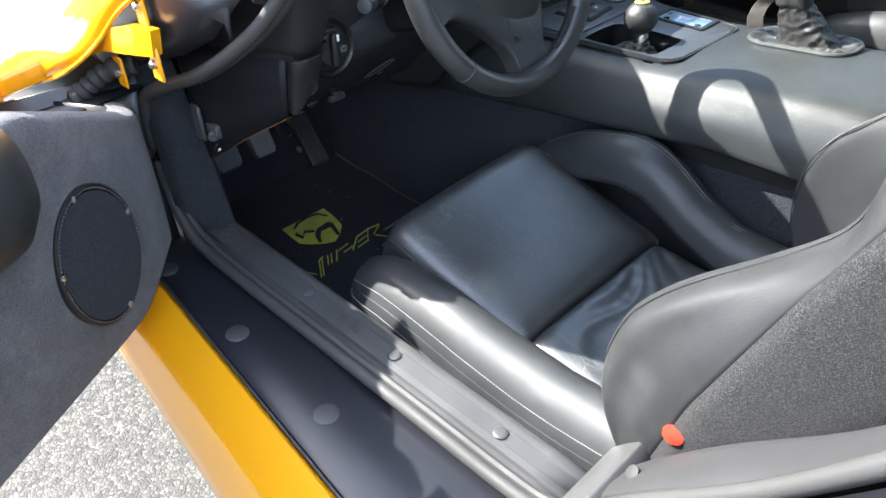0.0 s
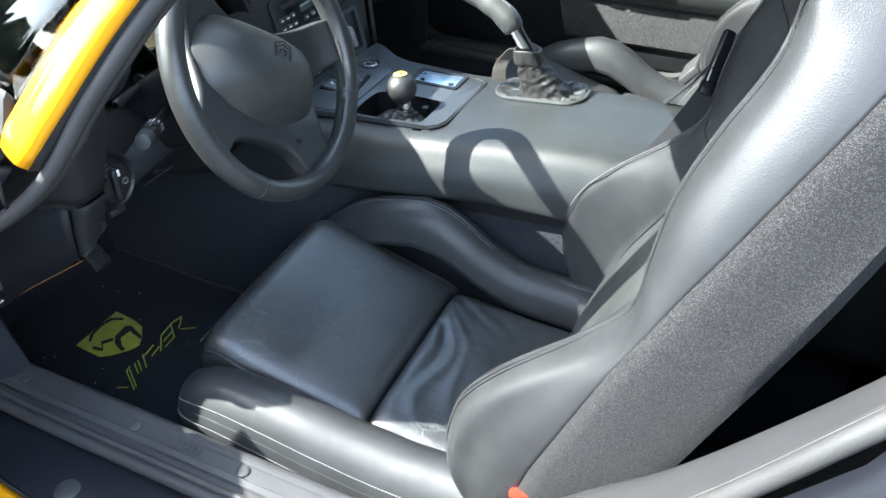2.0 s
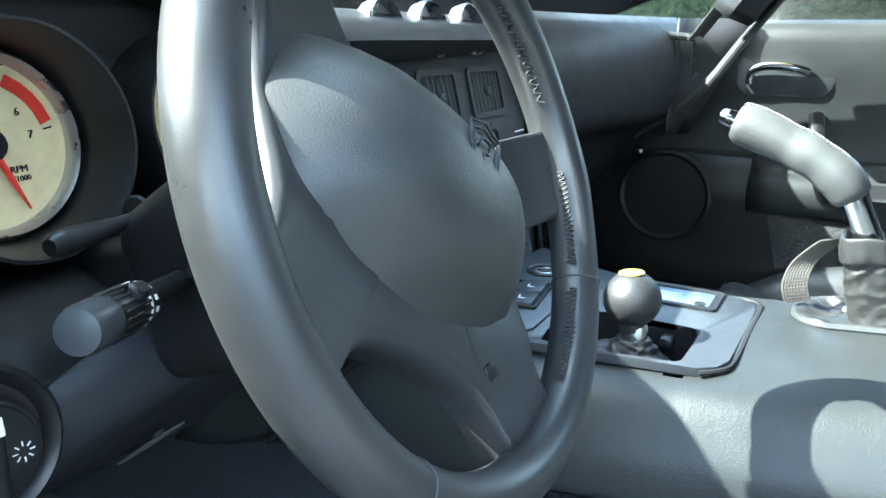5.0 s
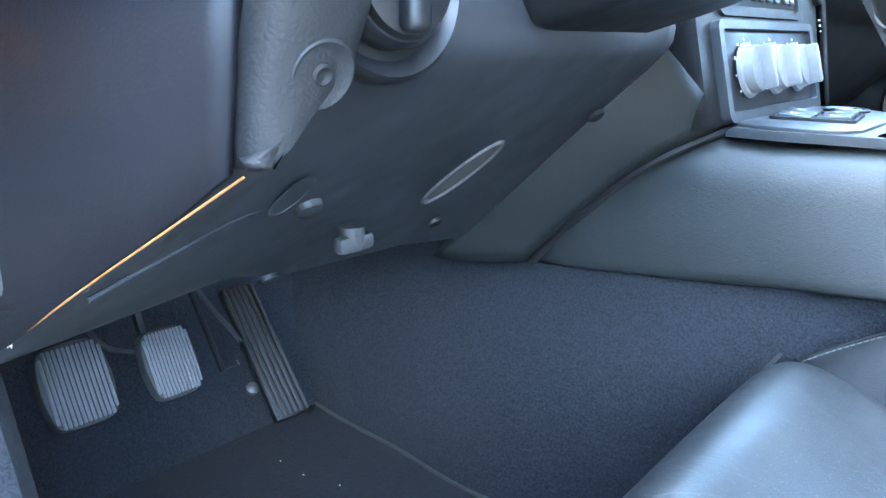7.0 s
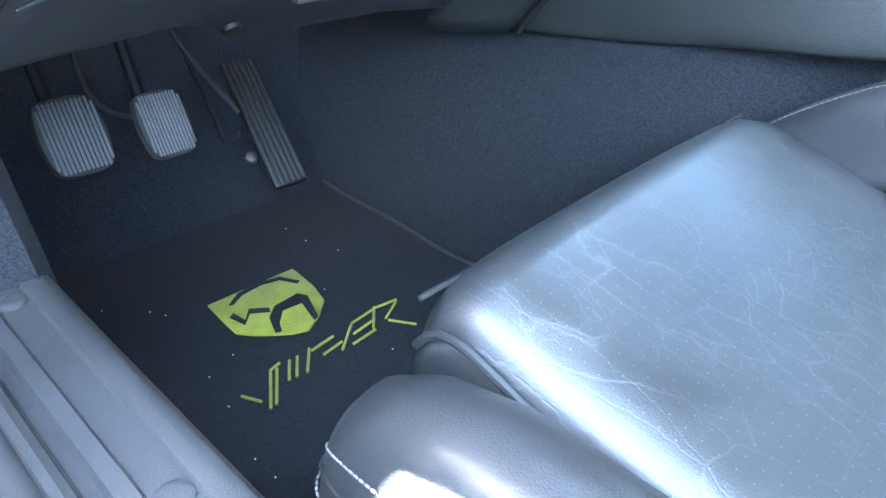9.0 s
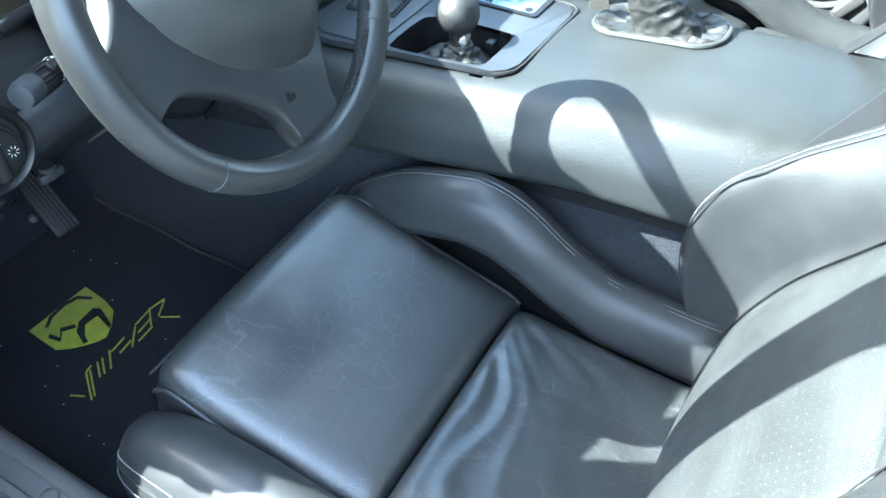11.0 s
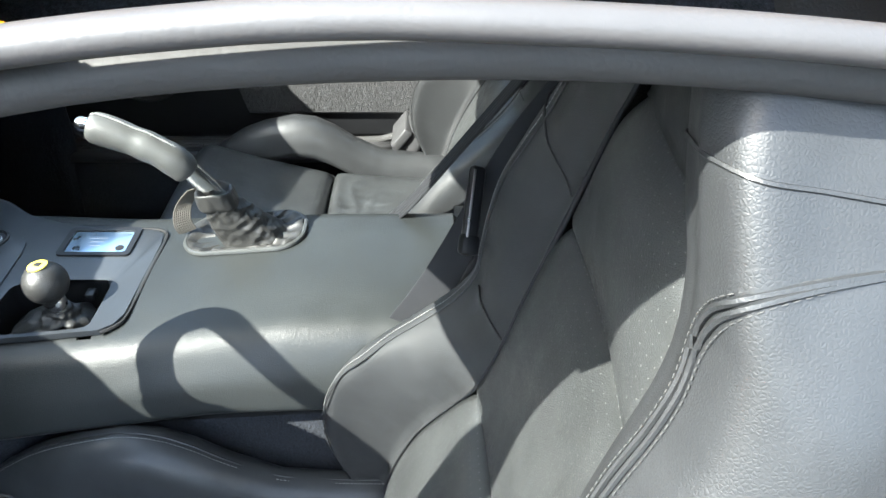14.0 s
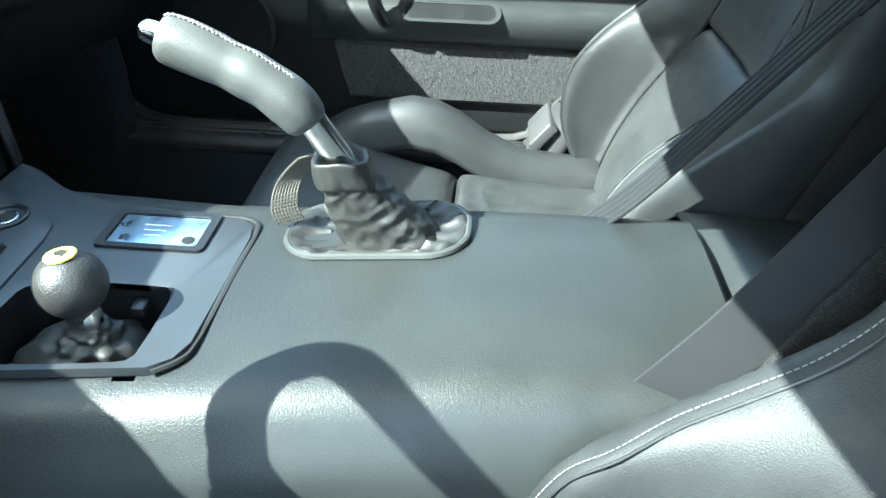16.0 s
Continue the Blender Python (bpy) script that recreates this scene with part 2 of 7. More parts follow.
def loft(rows, around=False, along=False, caps=False):
    """Faces over a grid of points, row by row."""
    n, m = len(rows), len(rows[0])
    verts = [tuple(map(float, q)) for r in rows for q in r]
    faces = []
    for i in range(n if along else n - 1):
        for j in range(m if around else m - 1):
            a, b = i * m, ((i + 1) % n) * m
            faces.append((a + j, a + (j + 1) % m, b + (j + 1) % m, b + j))
    if caps:
        faces += [tuple(range(m))[::-1], tuple(range((n - 1) * m, n * m))]
    return verts, faces


def join(*geos):
    verts, faces = [], []
    for v, f in geos:
        k = len(verts)
        verts += v
        faces += [tuple(i + k for i in q) for q in f]
    return verts, faces


def moved(geo, m):
    return [tuple(m @ Vector(v)) for v in geo[0]], geo[1]


def frame_of(z_axis, x_hint=(1, 0, 0)):
    """A turn whose z points along z_axis."""
    z = Vector(z_axis).normalized()
    x = Vector(x_hint) - z * z.dot(Vector(x_hint))
    x = x.normalized() if x.length > 1e-4 else z.orthogonal().normalized()
    return Matrix((x, z.cross(x), z)).transposed().to_4x4()


def at(place, z_axis=(0, 0, 1), x_hint=(1, 0, 0)):
    return Matrix.Translation(Vector(place)) @ frame_of(z_axis, x_hint)


def rbox(size, r=0.003, seg=2, m=None):
    bm = bmesh.new()
    bmesh.ops.create_cube(bm, size=1.0)
    bmesh.ops.scale(bm, vec=size, verts=bm.verts)
    bmesh.ops.bevel(bm, geom=bm.edges[:], offset=min(r, min(size) * 0.49), segments=seg, profile=0.5, affect="EDGES")
    g = [tuple(v.co) for v in bm.verts], [tuple(v.index for v in f.verts) for f in bm.faces]
    bm.free()
    return moved(g, m) if m else g


def lathe(profile, n=24, m=None):
    """A body of revolution round z; profile rows are (radius, height)."""
    rows = [[(r * math.cos(2 * math.pi * k / n), r * math.sin(2 * math.pi * k / n), h) for k in range(n)] for r, h in profile]
    g = loft(rows, around=True, caps=True)
    return moved(g, m) if m else g


def tube(path, r, n=10, closed=False, flat_ratio=1.0, up=(0, 0, 1)):
    """A round or flattened bar along a path; r is one radius or one for each point."""
    p = [Vector(q) for q in path]
    k = len(p)
    rr = r if isinstance(r, (list, tuple)) else [r] * k
    rows = []
    for i in range(k):
        a, b = (p[(i - 1) % k], p[(i + 1) % k]) if closed else (p[max(0, i - 1)], p[min(k - 1, i + 1)])
        t = (b - a).normalized()
        x = t.cross(Vector(up))
        x = x.normalized() if x.length > 1e-3 else t.orthogonal().normalized()
        y = x.cross(t)
        rows.append([p[i] + rr[i] * (math.cos(c) * x + flat_ratio * math.sin(c) * y) for c in (2 * math.pi * j / n for j in range(n))])
    return loft(rows, around=True, along=closed, caps=not closed)


def prism(outline, depth, r=0.0015, m=None):
    """A plate with rounded edges: outline in x and y, from z = 0 up to depth."""
    bm = bmesh.new()
    f = bm.faces.new([bm.verts.new((x, y, 0)) for x, y in outline])
    if f.normal.z < 0 or sum(a[0] * b[1] - b[0] * a[1] for a, b in zip(outline, outline[1:] + outline[:1])) < 0:
        f.normal_flip()
    top = bmesh.ops.extrude_face_region(bm, geom=[f])
    bmesh.ops.translate(bm, vec=(0, 0, depth), verts=[v for v in top["geom"] if isinstance(v, bmesh.types.BMVert)])
    bm.normal_update()
    if r:
        rim = [e for e in bm.edges if all(v.co.z > depth * 0.5 for v in e.verts)]
        bmesh.ops.bevel(bm, geom=rim, offset=r, segments=2, profile=0.5, affect="EDGES")
    bmesh.ops.recalc_face_normals(bm, faces=bm.faces)
    bm.verts.index_update()
    g = [tuple(v.co) for v in bm.verts], [tuple(v.index for v in q.verts) for q in bm.faces]
    bm.free()
    return moved(g, m) if m else g


def rounded(x0, y0, x1, y1, r, n=5):
    """The outline of a rectangle with round corners."""
    out = []
    for cx, cy, a in ((x1 - r, y1 - r, 0), (x0 + r, y1 - r, 90), (x0 + r, y0 + r, 180), (x1 - r, y0 + r, 270)):
        out += [(cx + r * math.cos(radians(a + 90 * k / n)), cy + r * math.sin(radians(a + 90 * k / n))) for k in range(n + 1)]
    return out


def ring_plate(outer, inner, depth, m=None):
    """A plate with an opening; both outlines have as many points."""
    rows = [[(x, y, 0) for x, y in inner], [(x, y, depth * 0.7) for x, y in inner], [(x + (ox - x) * 0.05, y + (oy - y) * 0.05, depth) for (x, y), (ox, oy) in zip(inner, outer)],
            [(ox + (x - ox) * 0.05, oy + (y - oy) * 0.05, depth) for (x, y), (ox, oy) in zip(inner, outer)], [(x, y, depth * 0.6) for x, y in outer], [(x, y, 0) for x, y in outer]]
    g = loft(rows, around=True, along=True)
    return moved(g, m) if m else g


def dashes(path, step=0.0058, length=0.0040, r=0.0008):
    """A row of stitches along a path."""
    p = [Vector(q) for q in path]
    d = [0.0]
    for a, b in zip(p, p[1:]):
        d.append(d[-1] + (b - a).length)

    def point(s):
        i = min(len(d) - 2, max(0, int(np.searchsorted(d, s, "right")) - 1))
        return p[i].lerp(p[i + 1], (s - d[i]) / max(1e-9, d[i + 1] - d[i]))
    out = []
    for k in range(int((d[-1] - length) / step)):
        out.append(tube([point(k * step), point(k * step + length / 2), point(k * step + length)], [r * 0.7, r, r * 0.7], 5))
    return join(*out)


def part(name, geo, material, parent, label="", uv=None, thick=0.0, sharp=38, kind=""):
    """Links a shape as one mesh under a thing or a part."""
    me = bpy.data.meshes.new(name)
    me.from_pydata(geo[0], [], geo[1])
    bm = bmesh.new()
    bm.from_mesh(me)
    bmesh.ops.recalc_face_normals(bm, faces=bm.faces)
    bm.to_mesh(me)
    bm.free()
    me.polygons.foreach_set("use_smooth", [True] * len(me.polygons))
    me.set_sharp_from_angle(angle=radians(sharp))
    me.materials.append(material)
    if uv:
        layer = me.uv_layers.new(name="UVMap")
        for loop in me.loops:
            layer.data[loop.index].uv = uv[loop.vertex_index]
    ob = new(name, me)
    if parent:
        ob.parent = parent
        root = parent
        base = Matrix.Identity(4)
        while root:
            base = base @ root.matrix_basis
            root = root.parent
        ob.matrix_parent_inverse = base.inverted() if parent.parent is None else Matrix.Identity(4)
    if thick:
        s = ob.modifiers.new("thickness", "SOLIDIFY")
        s.thickness, s.offset = abs(thick), -1.0 if thick > 0 else 1.0
    if label or kind:
        tagged(ob, label, kind=kind)
    return ob


def thing(name, place, label, category, group="", kind=""):
    ob = new(name)
    ob.empty_display_size = 0.05
    ob.location = place
    return tagged(ob, label, category, group, kind)


def alone(name, geo, material, label, category, kind="", thick=0.0, group="", sharp=38):
    return tagged(part(name, geo, material, None, thick=thick, sharp=sharp), label, category, group, kind)


def text(name, body, size, m, material, parent, label="", depth=0.0004, shear=0.0, bold=0.0):
    """Raised letters as a mesh."""
    cu = bpy.data.curves.new(name, "FONT")
    cu.body, cu.size, cu.extrude, cu.shear, cu.offset = body, size, depth, shear, bold
    cu.align_x, cu.align_y = "CENTER", "CENTER"
    cu.resolution_u = 3
    tmp = new(name, cu)
    me = bpy.data.meshes.new_from_object(tmp.evaluated_get(bpy.context.evaluated_depsgraph_get()))
    bpy.data.objects.remove(tmp)
    g = [tuple(v.co) for v in me.vertices], [tuple(q.vertices) for q in me.polygons]
    bpy.data.meshes.remove(me)
    return part(name, moved(g, m), material, parent, label)


# ---- ground ----
def added_tree_belt():
    """An added, unseen belt of trees that darkens the low sky, with an uneven skyline."""
    rows = []
    for h in (0.0, 0.35, 0.7, 0.9, 1.0):
        row = []
        for k in range(240):
            an = 2 * math.pi * k / 240
            p = Vector((4.2 * math.cos(an), 4.2 * math.sin(an), 0.3))
            top = 5.5 + 3.5 * noise.noise(p) + 2.6 * noise.noise(p * 4.3) + 1.3 * noise.noise(p * 11)
            r = 34.0 + 3.0 * noise.noise(p * 3.1 + Vector((0, 0, h * 2))) - 1.5 * h
            row.append((r * math.cos(an), r * math.sin(an), top * h))
        rows.append(row)
    alone("backdrop", loft(rows, around=True), FOLIAGE, "unseen belt of dark green trees added to block low sky", "trees", "structure", sharp=80)


FOLIAGE = cloth("far_foliage", (0.018, 0.026, 0.012), (0.07, 0.095, 0.04), 3.0, 0.3, dusty=0.0)
added_tree_belt()
alone("ground", ([(-400, -400, 0), (400, -400, 0), (400, 400, 0), (-400, 400, 0)], [(0, 1, 2, 3)]), ASPHALT,
      "sunlit grey asphalt of coarse pale aggregate", "ground", "structure")

# ---- floor pan, tunnel and footwell walls ----
FLOOR_Z = 0.225
alone("floor", rbox((1.30, 1.75, 0.03), 0.004, 1, Matrix.Translation((0, 0.38, FLOOR_Z - 0.02))), CARPET,
      "dark carpeted floor pan of the cabin", "floor", "structure")


def sill_side(y):
    """Sideways place of the black sill plate's outer edge."""
    return -0.772 - 0.105 * (0.72 - y)


def tunnel_wall(side, name):
    rows = []
    for y in np.linspace(-0.3, 1.22, 30):
        zt = 0.60 - 0.115 * max(0.0, y - 0.1)
        x = float(np.interp(y, (-0.3, 0.45, 0.70, 0.90, 1.2), (0.190, 0.192, 0.226, 0.228, 0.245)))
        back = 0.032 * min(1.0, max(0.0, (0.60 - y) / 0.15))
        prof = [(x + 0.008, FLOOR_Z - 0.01), (x + 0.004, FLOOR_Z + 0.012), (x - 0.5 * back, FLOOR_Z + 0.05), (x - 0.008 - back, 0.36), (x - 0.035 - back, zt - 0.06), (x - 0.06 - 0.6 * back, zt - 0.01)]
        rows.append([(side * q[0], y, q[1]) for q in spline(prof, 14)])
    alone(name, loft(rows), CARPET, "dark carpet on the side of the transmission tunnel", "tunnel wall", "structure", thick=0.006)


tunnel_wall(-1, "wall_tunnel_driver")
tunnel_wall(1, "wall_tunnel_passenger")
alone("wall_firewall", rbox((1.36, 0.03, 0.62), 0.004, 1, Matrix.Translation((0, 1.16, 0.5)) @ Matrix.Rotation(radians(-24), 4, "X")), CARPET,
      "dark carpeted firewall behind the pedals", "firewall", "structure")
for side, nm in ((-1, "wall_kick_driver"), (1, "wall_kick_passenger")):
    rows = []
    for x, y in spline([(0.698, 0.792), (0.676, 0.776), (0.654, 0.760), (0.642, 0.757), (0.637, 0.775), (0.634, 0.90), (0.626, 1.20)], 24):
        rows.append([(side * (x + 0.10 * (z - 0.46) * min(1.0, (0.70 - x) / 0.05)), y + 0.12 * max(0.0, z - 0.50), z) for z in np.linspace(0.21, 0.68, 12)])
    alone(nm, loft(rows), CARPET, "dark grey carpeted kick panel beside the footwell", "kick panel", "structure", thick=0.008)
for side, nm in ((-1, "wall_sill_driver"), (1, "wall_sill_passenger")):
    alone(nm, loft([[(side * x, y, z) for x, z in ((0.638, 0.40), (0.632, 0.385), (0.622, 0.30), (0.610, 0.215))] for y in (-0.35, 0.0, 0.4, 0.72, 0.84)]), CARPET,
          "dark carpet on the inner side of the sill", "sill carpet", "structure", thick=0.004)


# ---- driver's side sill ----
def sill(side):
    name = "door_sill"
    t = thing(name, (side * 0.72, 0.35, 0.15), "black-painted door sill with a grey tread plate and yellow rocker panel", "door sill", "door sills", "structure")
    ys = list(np.linspace(0.86, -0.25, 26))
    sx = [-sill_side(y) for y in ys]
    part("sill_plate", loft([[(side * q[0], y, q[1]) for q in ((0.694, 0.375), (0.700, 0.396), (0.706, 0.398), (x - 0.012, 0.394), (x - 0.004, 0.391), (x, 0.384))] for y, x in zip(ys, sx)]),
         SILL_BLACK, t, "glossy black painted plate", thick=0.003)
    prof = [(-0.001, 0.386), (0.004, 0.390), (0.012, 0.389), (0.034, 0.376), (0.052, 0.361), (0.061, 0.345), (0.070, 0.322), (0.077, 0.295), (0.074, 0.245), (0.05, 0.185), (0.0, 0.15), (-0.08, 0.145)]
    part("rocker_panel", loft([[(side * (x + q[0]), y, q[1]) for q in spline(prof, 40)] for y, x in zip(ys, sx)]), YELLOW, t, "glossy yellow rocker panel", thick=0.003)
    part("pinch_line", tube([(side * (x - 0.001), y, 0.3895) for y, x in zip(ys, sx)], 0.0016, 6), TREAD, t, "thin pale edge of the plate")
    tread = part("tread_plate", loft([[(side * q[0], y, q[1]) for q in
                 ((0.700, 0.392), (0.696, 0.409), (0.690, 0.413), (0.684, 0.4125), (0.682, 0.409), (0.676, 0.409), (0.674, 0.4135), (0.666, 0.4145), (0.664, 0.4115), (0.648, 0.4125), (0.646, 0.4155),
                  (0.640, 0.4165), (0.634, 0.415), (0.629, 0.409), (0.627, 0.395))] for y in np.linspace(0.83, 0.085, 12)]), TREAD, t, "ribbed dark grey plastic tread plate", thick=0.003)
    for y in (0.739, 0.541, 0.373, 0.205):
        part("screw_cap", lathe([(0.0086, 0), (0.0086, 0.0016), (0.0074, 0.0026), (0.0040, 0.0030)], 20, Matrix.Translation((side * 0.656, y, 0.412))), TREAD, tread)
    if side < 0:
        for k in range(5):
            part("embossed_bar", rbox((0.010, 0.0065, 0.0016), 0.0006, 1, Matrix.Translation((side * 0.655, 0.475 - k * 0.0085, 0.4130))), TREAD, tread)
    for y in (0.748, 0.561, 0.373, 0.19):
        part("plug", lathe([(0.0155, 0), (0.0155, 0.0012), (0.0135, 0.0022), (0.006, 0.0026)], 24, Matrix.Translation((side * (0.757 + 0.02 * (0.56 - y)), y, 0.3945))), TREAD, t, "round grey plastic plug")
    part("end_cap", rbox((0.092, 0.050, 0.020), 0.004, 3, Matrix.Translation((side * 0.656, 0.076, 0.456)) @ Matrix.Rotation(radians(-52), 4, "X")), TREAD, t, "satin grey plastic end cap")
    return t


sill(-1)
sill(1)


# ---- rubber door seal round the opening ----
def seal_path(side):
    pts = [(-0.700, 0.30, 0.409), (-0.700, 0.12, 0.411), (-0.697, 0.083, 0.440), (-0.692, 0.02, 0.515), (-0.690, -0.055, 0.600), (-0.688, -0.133, 0.712), (-0.680, -0.20, 0.815), (-0.640, -0.30, 0.93),
           (-0.575, -0.335, 1.02), (-0.522, -0.26, 1.076), (-0.504, -0.12, 1.094), (-0.500, 0.01, 1.0985), (-0.505, 0.14, 1.089), (-0.520, 0.25, 1.060), (-0.572, 0.375, 0.985), (-0.622, 0.465, 0.880),
           (-0.656, 0.545, 0.775), (-0.685, 0.645, 0.700), (-0.698, 0.75, 0.653), (-0.700, 0.795, 0.622), (-0.700, 0.805, 0.560), (-0.700, 0.80, 0.48), (-0.700, 0.765, 0.425), (-0.700, 0.69, 0.409), (-0.700, 0.50, 0.408), (-0.700, 0.30, 0.409)]
    return [(-side * x, y, z) for x, y, z in pts]


def door_seal(side):
    path = spline(seal_path(side), 150)[:-1]
    t = thing("door_seal", path[0], "matt dark grey rubber weatherstrip round the door opening", "door seal", "door seals", "structure")
    part("bulb", tube(path, 0.0082, 12, True), RUBBER, t)
    inner = [(p[0] - side * 0.011, p[1], p[2] + (0.004 if p[2] < 0.6 else -0.004)) for p in path]
    part("lip", tube(inner, 0.0055, 8, True), RUBBER, t, "thin trim lip")


door_seal(-1)
door_seal(1)


# ---- rear jamb, pillars, roof ----
def jamb_curve(n):
    return spline([(0.13, 0.34), (0.10, 0.40), (0.075, 0.445), (0.01, 0.525), (-0.065, 0.605), (-0.143, 0.715), (-0.21, 0.82), (-0.30, 0.96), (-0.315, 1.07)], n)


def rear_quarter(side):
    t = thing("rear_pillar", (side * 0.70, -0.25, 0.3), "grey trim of the rear door jamb with painted black body behind it", "door pillar", "door pillars", "structure")
    c = jamb_curve(40)
    rows = []
    for y, z in c:
        lean = 0.0 if z < 0.8 else (z - 0.8) * 0.55
        rows.append([(side * (q[0] - lean), y + q[1], z + q[2]) for q in spline([(0.688, 0.004, 0.002), (0.682, -0.002, 0.012), (0.672, -0.010, 0.024), (0.655, -0.018, 0.032), (0.636, -0.024, 0.034), (0.620, -0.032, 0.028), (0.612, -0.05, 0.012)], 12)])
    part("jamb_trim", loft(rows), COWL, t, "grey moulded jamb trim", thick=0.004)
    rows = []
    for y, z in c:
        lean = 0.0 if z < 0.8 else (z - 0.8) * 0.55
        rows.append([(side * (q[0] - lean), y + q[1], z + q[2]) for q in spline([(0.696, -0.004, -0.004), (0.715, -0.008, -0.008), (0.735, -0.012, -0.012), (0.750, -0.045, -0.040), (0.79, -0.075, -0.070), (0.84, -0.09, -0.085), (0.90, -0.10, -0.10)], 16)])
    jamb = part("painted_jamb", loft(rows), SILL_BLACK, t, "glossy black painted door jamb", thick=0.003)
    # striker and its two bolts
    part("latch_striker", join(tube(spline([(side * 0.742, -0.02, 0.515), (side * 0.765, -0.01, 0.513), (side * 0.770, 0.0, 0.50), (side * 0.765, 0.012, 0.487), (side * 0.742, 0.01, 0.482)], 16), 0.0045, 8),
                               rbox((0.004, 0.05, 0.06), 0.002, 1, Matrix.Translation((side * 0.744, -0.008, 0.498)))), STEEL, jamb, "steel latch striker")
    part("jamb_latch_plate", rbox((0.030, 0.045, 0.010), 0.003, 2, Matrix.Translation((side * 0.735, 0.105, 0.405))), SMOOTH, t, "black plastic plate with a screw")
    part("screw", lathe([(0.0065, 0), (0.0065, 0.002), (0.004, 0.003)], 12, Matrix.Translation((side * 0.735, 0.105, 0.4095))), SMOOTH, t)
    # outer quarter panel
    rows = []
    for y, z in c:
        lean = 0.0 if z < 0.8 else (z - 0.8) * 0.95
        rows.append([(side * (q[0] - lean), y + q[1], z + q[2]) for q in ((0.895, -0.10, -0.10), (0.905, -0.11, -0.105), (0.915, -0.3, -0.10), (0.93, -0.8, -0.10))])
    part("quarter_panel", loft(rows), YELLOW, t, "yellow rear quarter panel", thick=0.003)
    # dimple on the trim
    part("trim_screw", lathe([(0.007, 0), (0.007, 0.002), (0.004, 0.003)], 14, at((side * 0.664, 0.048, 0.4995), (side * 0.5, 0.5, 0.7))), COWL, t)
    # inner quarter trim down to the floor and back to the bulkhead
    rows = [[(side * 0.63, y - 0.03, z + 0.02), (side * 0.60, y - 0.2, z), (side * 0.57, y - 0.45, z - 0.02)] for y, z in c]
    part("quarter_trim", loft(rows), CARPET, t, "dark carpeted quarter trim", thick=0.004)


rear_quarter(-1)
rear_quarter(1)

alone("wall_bulkhead", loft([[(x, -0.36 - 0.16 * max(0, z - 0.3), z) for z in np.linspace(0.2, 0.98, 9)] for x in (-0.66, -0.3, 0.3, 0.66)]), CARPET,
      "dark carpeted bulkhead behind the seats", "bulkhead", "structure", thick=0.012)

# roof skin, headliner and the pillar skins
def roof_x(y):
    return float(np.interp(y, (-0.7, -0.3, -0.1, 0.02, 0.14), (0.44, 0.525, 0.524, 0.521, 0.526)))


rows = []
for y in np.linspace(0.16, -0.70, 14):
    zr = float(np.interp(y, (-0.7, -0.3, -0.1, 0.02, 0.16), (1.00, 1.098, 1.134, 1.139, 1.126)))
    xs = roof_x(y)
    rows.append([(q[0] * xs, y, zr + q[1]) for q in spline([(-0.985, -0.004), (-0.975, 0.003), (-0.95, 0.010), (-0.75, 0.034), (-0.40, 0.050), (0, 0.040), (0.40, 0.050), (0.75, 0.034), (0.95, 0.010), (0.975, 0.003), (0.985, -0.004)], 36)])
def header(k):
    return [(f * 0.528, 0.300 + 0.110 * (1 - f * f), 1.072 + 0.043 * (1 - f * f) + k) for f in np.linspace(-1, 1, 37)]


head_row = header(0.006)
rows = [head_row] + [[tuple(np.array(a) * (1 - k) + np.array(b) * k + np.array((0, 0, 0.020 * math.sin(math.pi * k)))) for a, b in zip(head_row, rows[0])] for k in (0.2, 0.4, 0.6, 0.8)] + rows
alone("roof", loft(rows), YELLOW, "glossy yellow coupe roof panel", "car roof", "structure", thick=0.004)
rows = [[(p[0] * 0.955, p[1], p[2] - 0.022 - 0.012 * abs(p[0])) for p in r] for r in rows]
alone("ceiling", loft(rows), CARPET, "dark cloth headliner under the roof", "headliner", "structure", thick=0.006)
for side, nm in ((-1, "trim_roof_rail_driver"), (1, "trim_roof_rail_passenger")):
    path = [(side * (roof_x(y) - 0.002), y, z) for y, z in spline([(0.16, 1.106), (0.09, 1.114), (0.02, 1.117), (-0.1, 1.112), (-0.2, 1.099), (-0.3, 1.080)], 40)]
    alone(nm, tube(path, 0.0072, 12, flat_ratio=0.85), RAIL, "pale grey drip rail above the door opening", "roof rail", "structure")


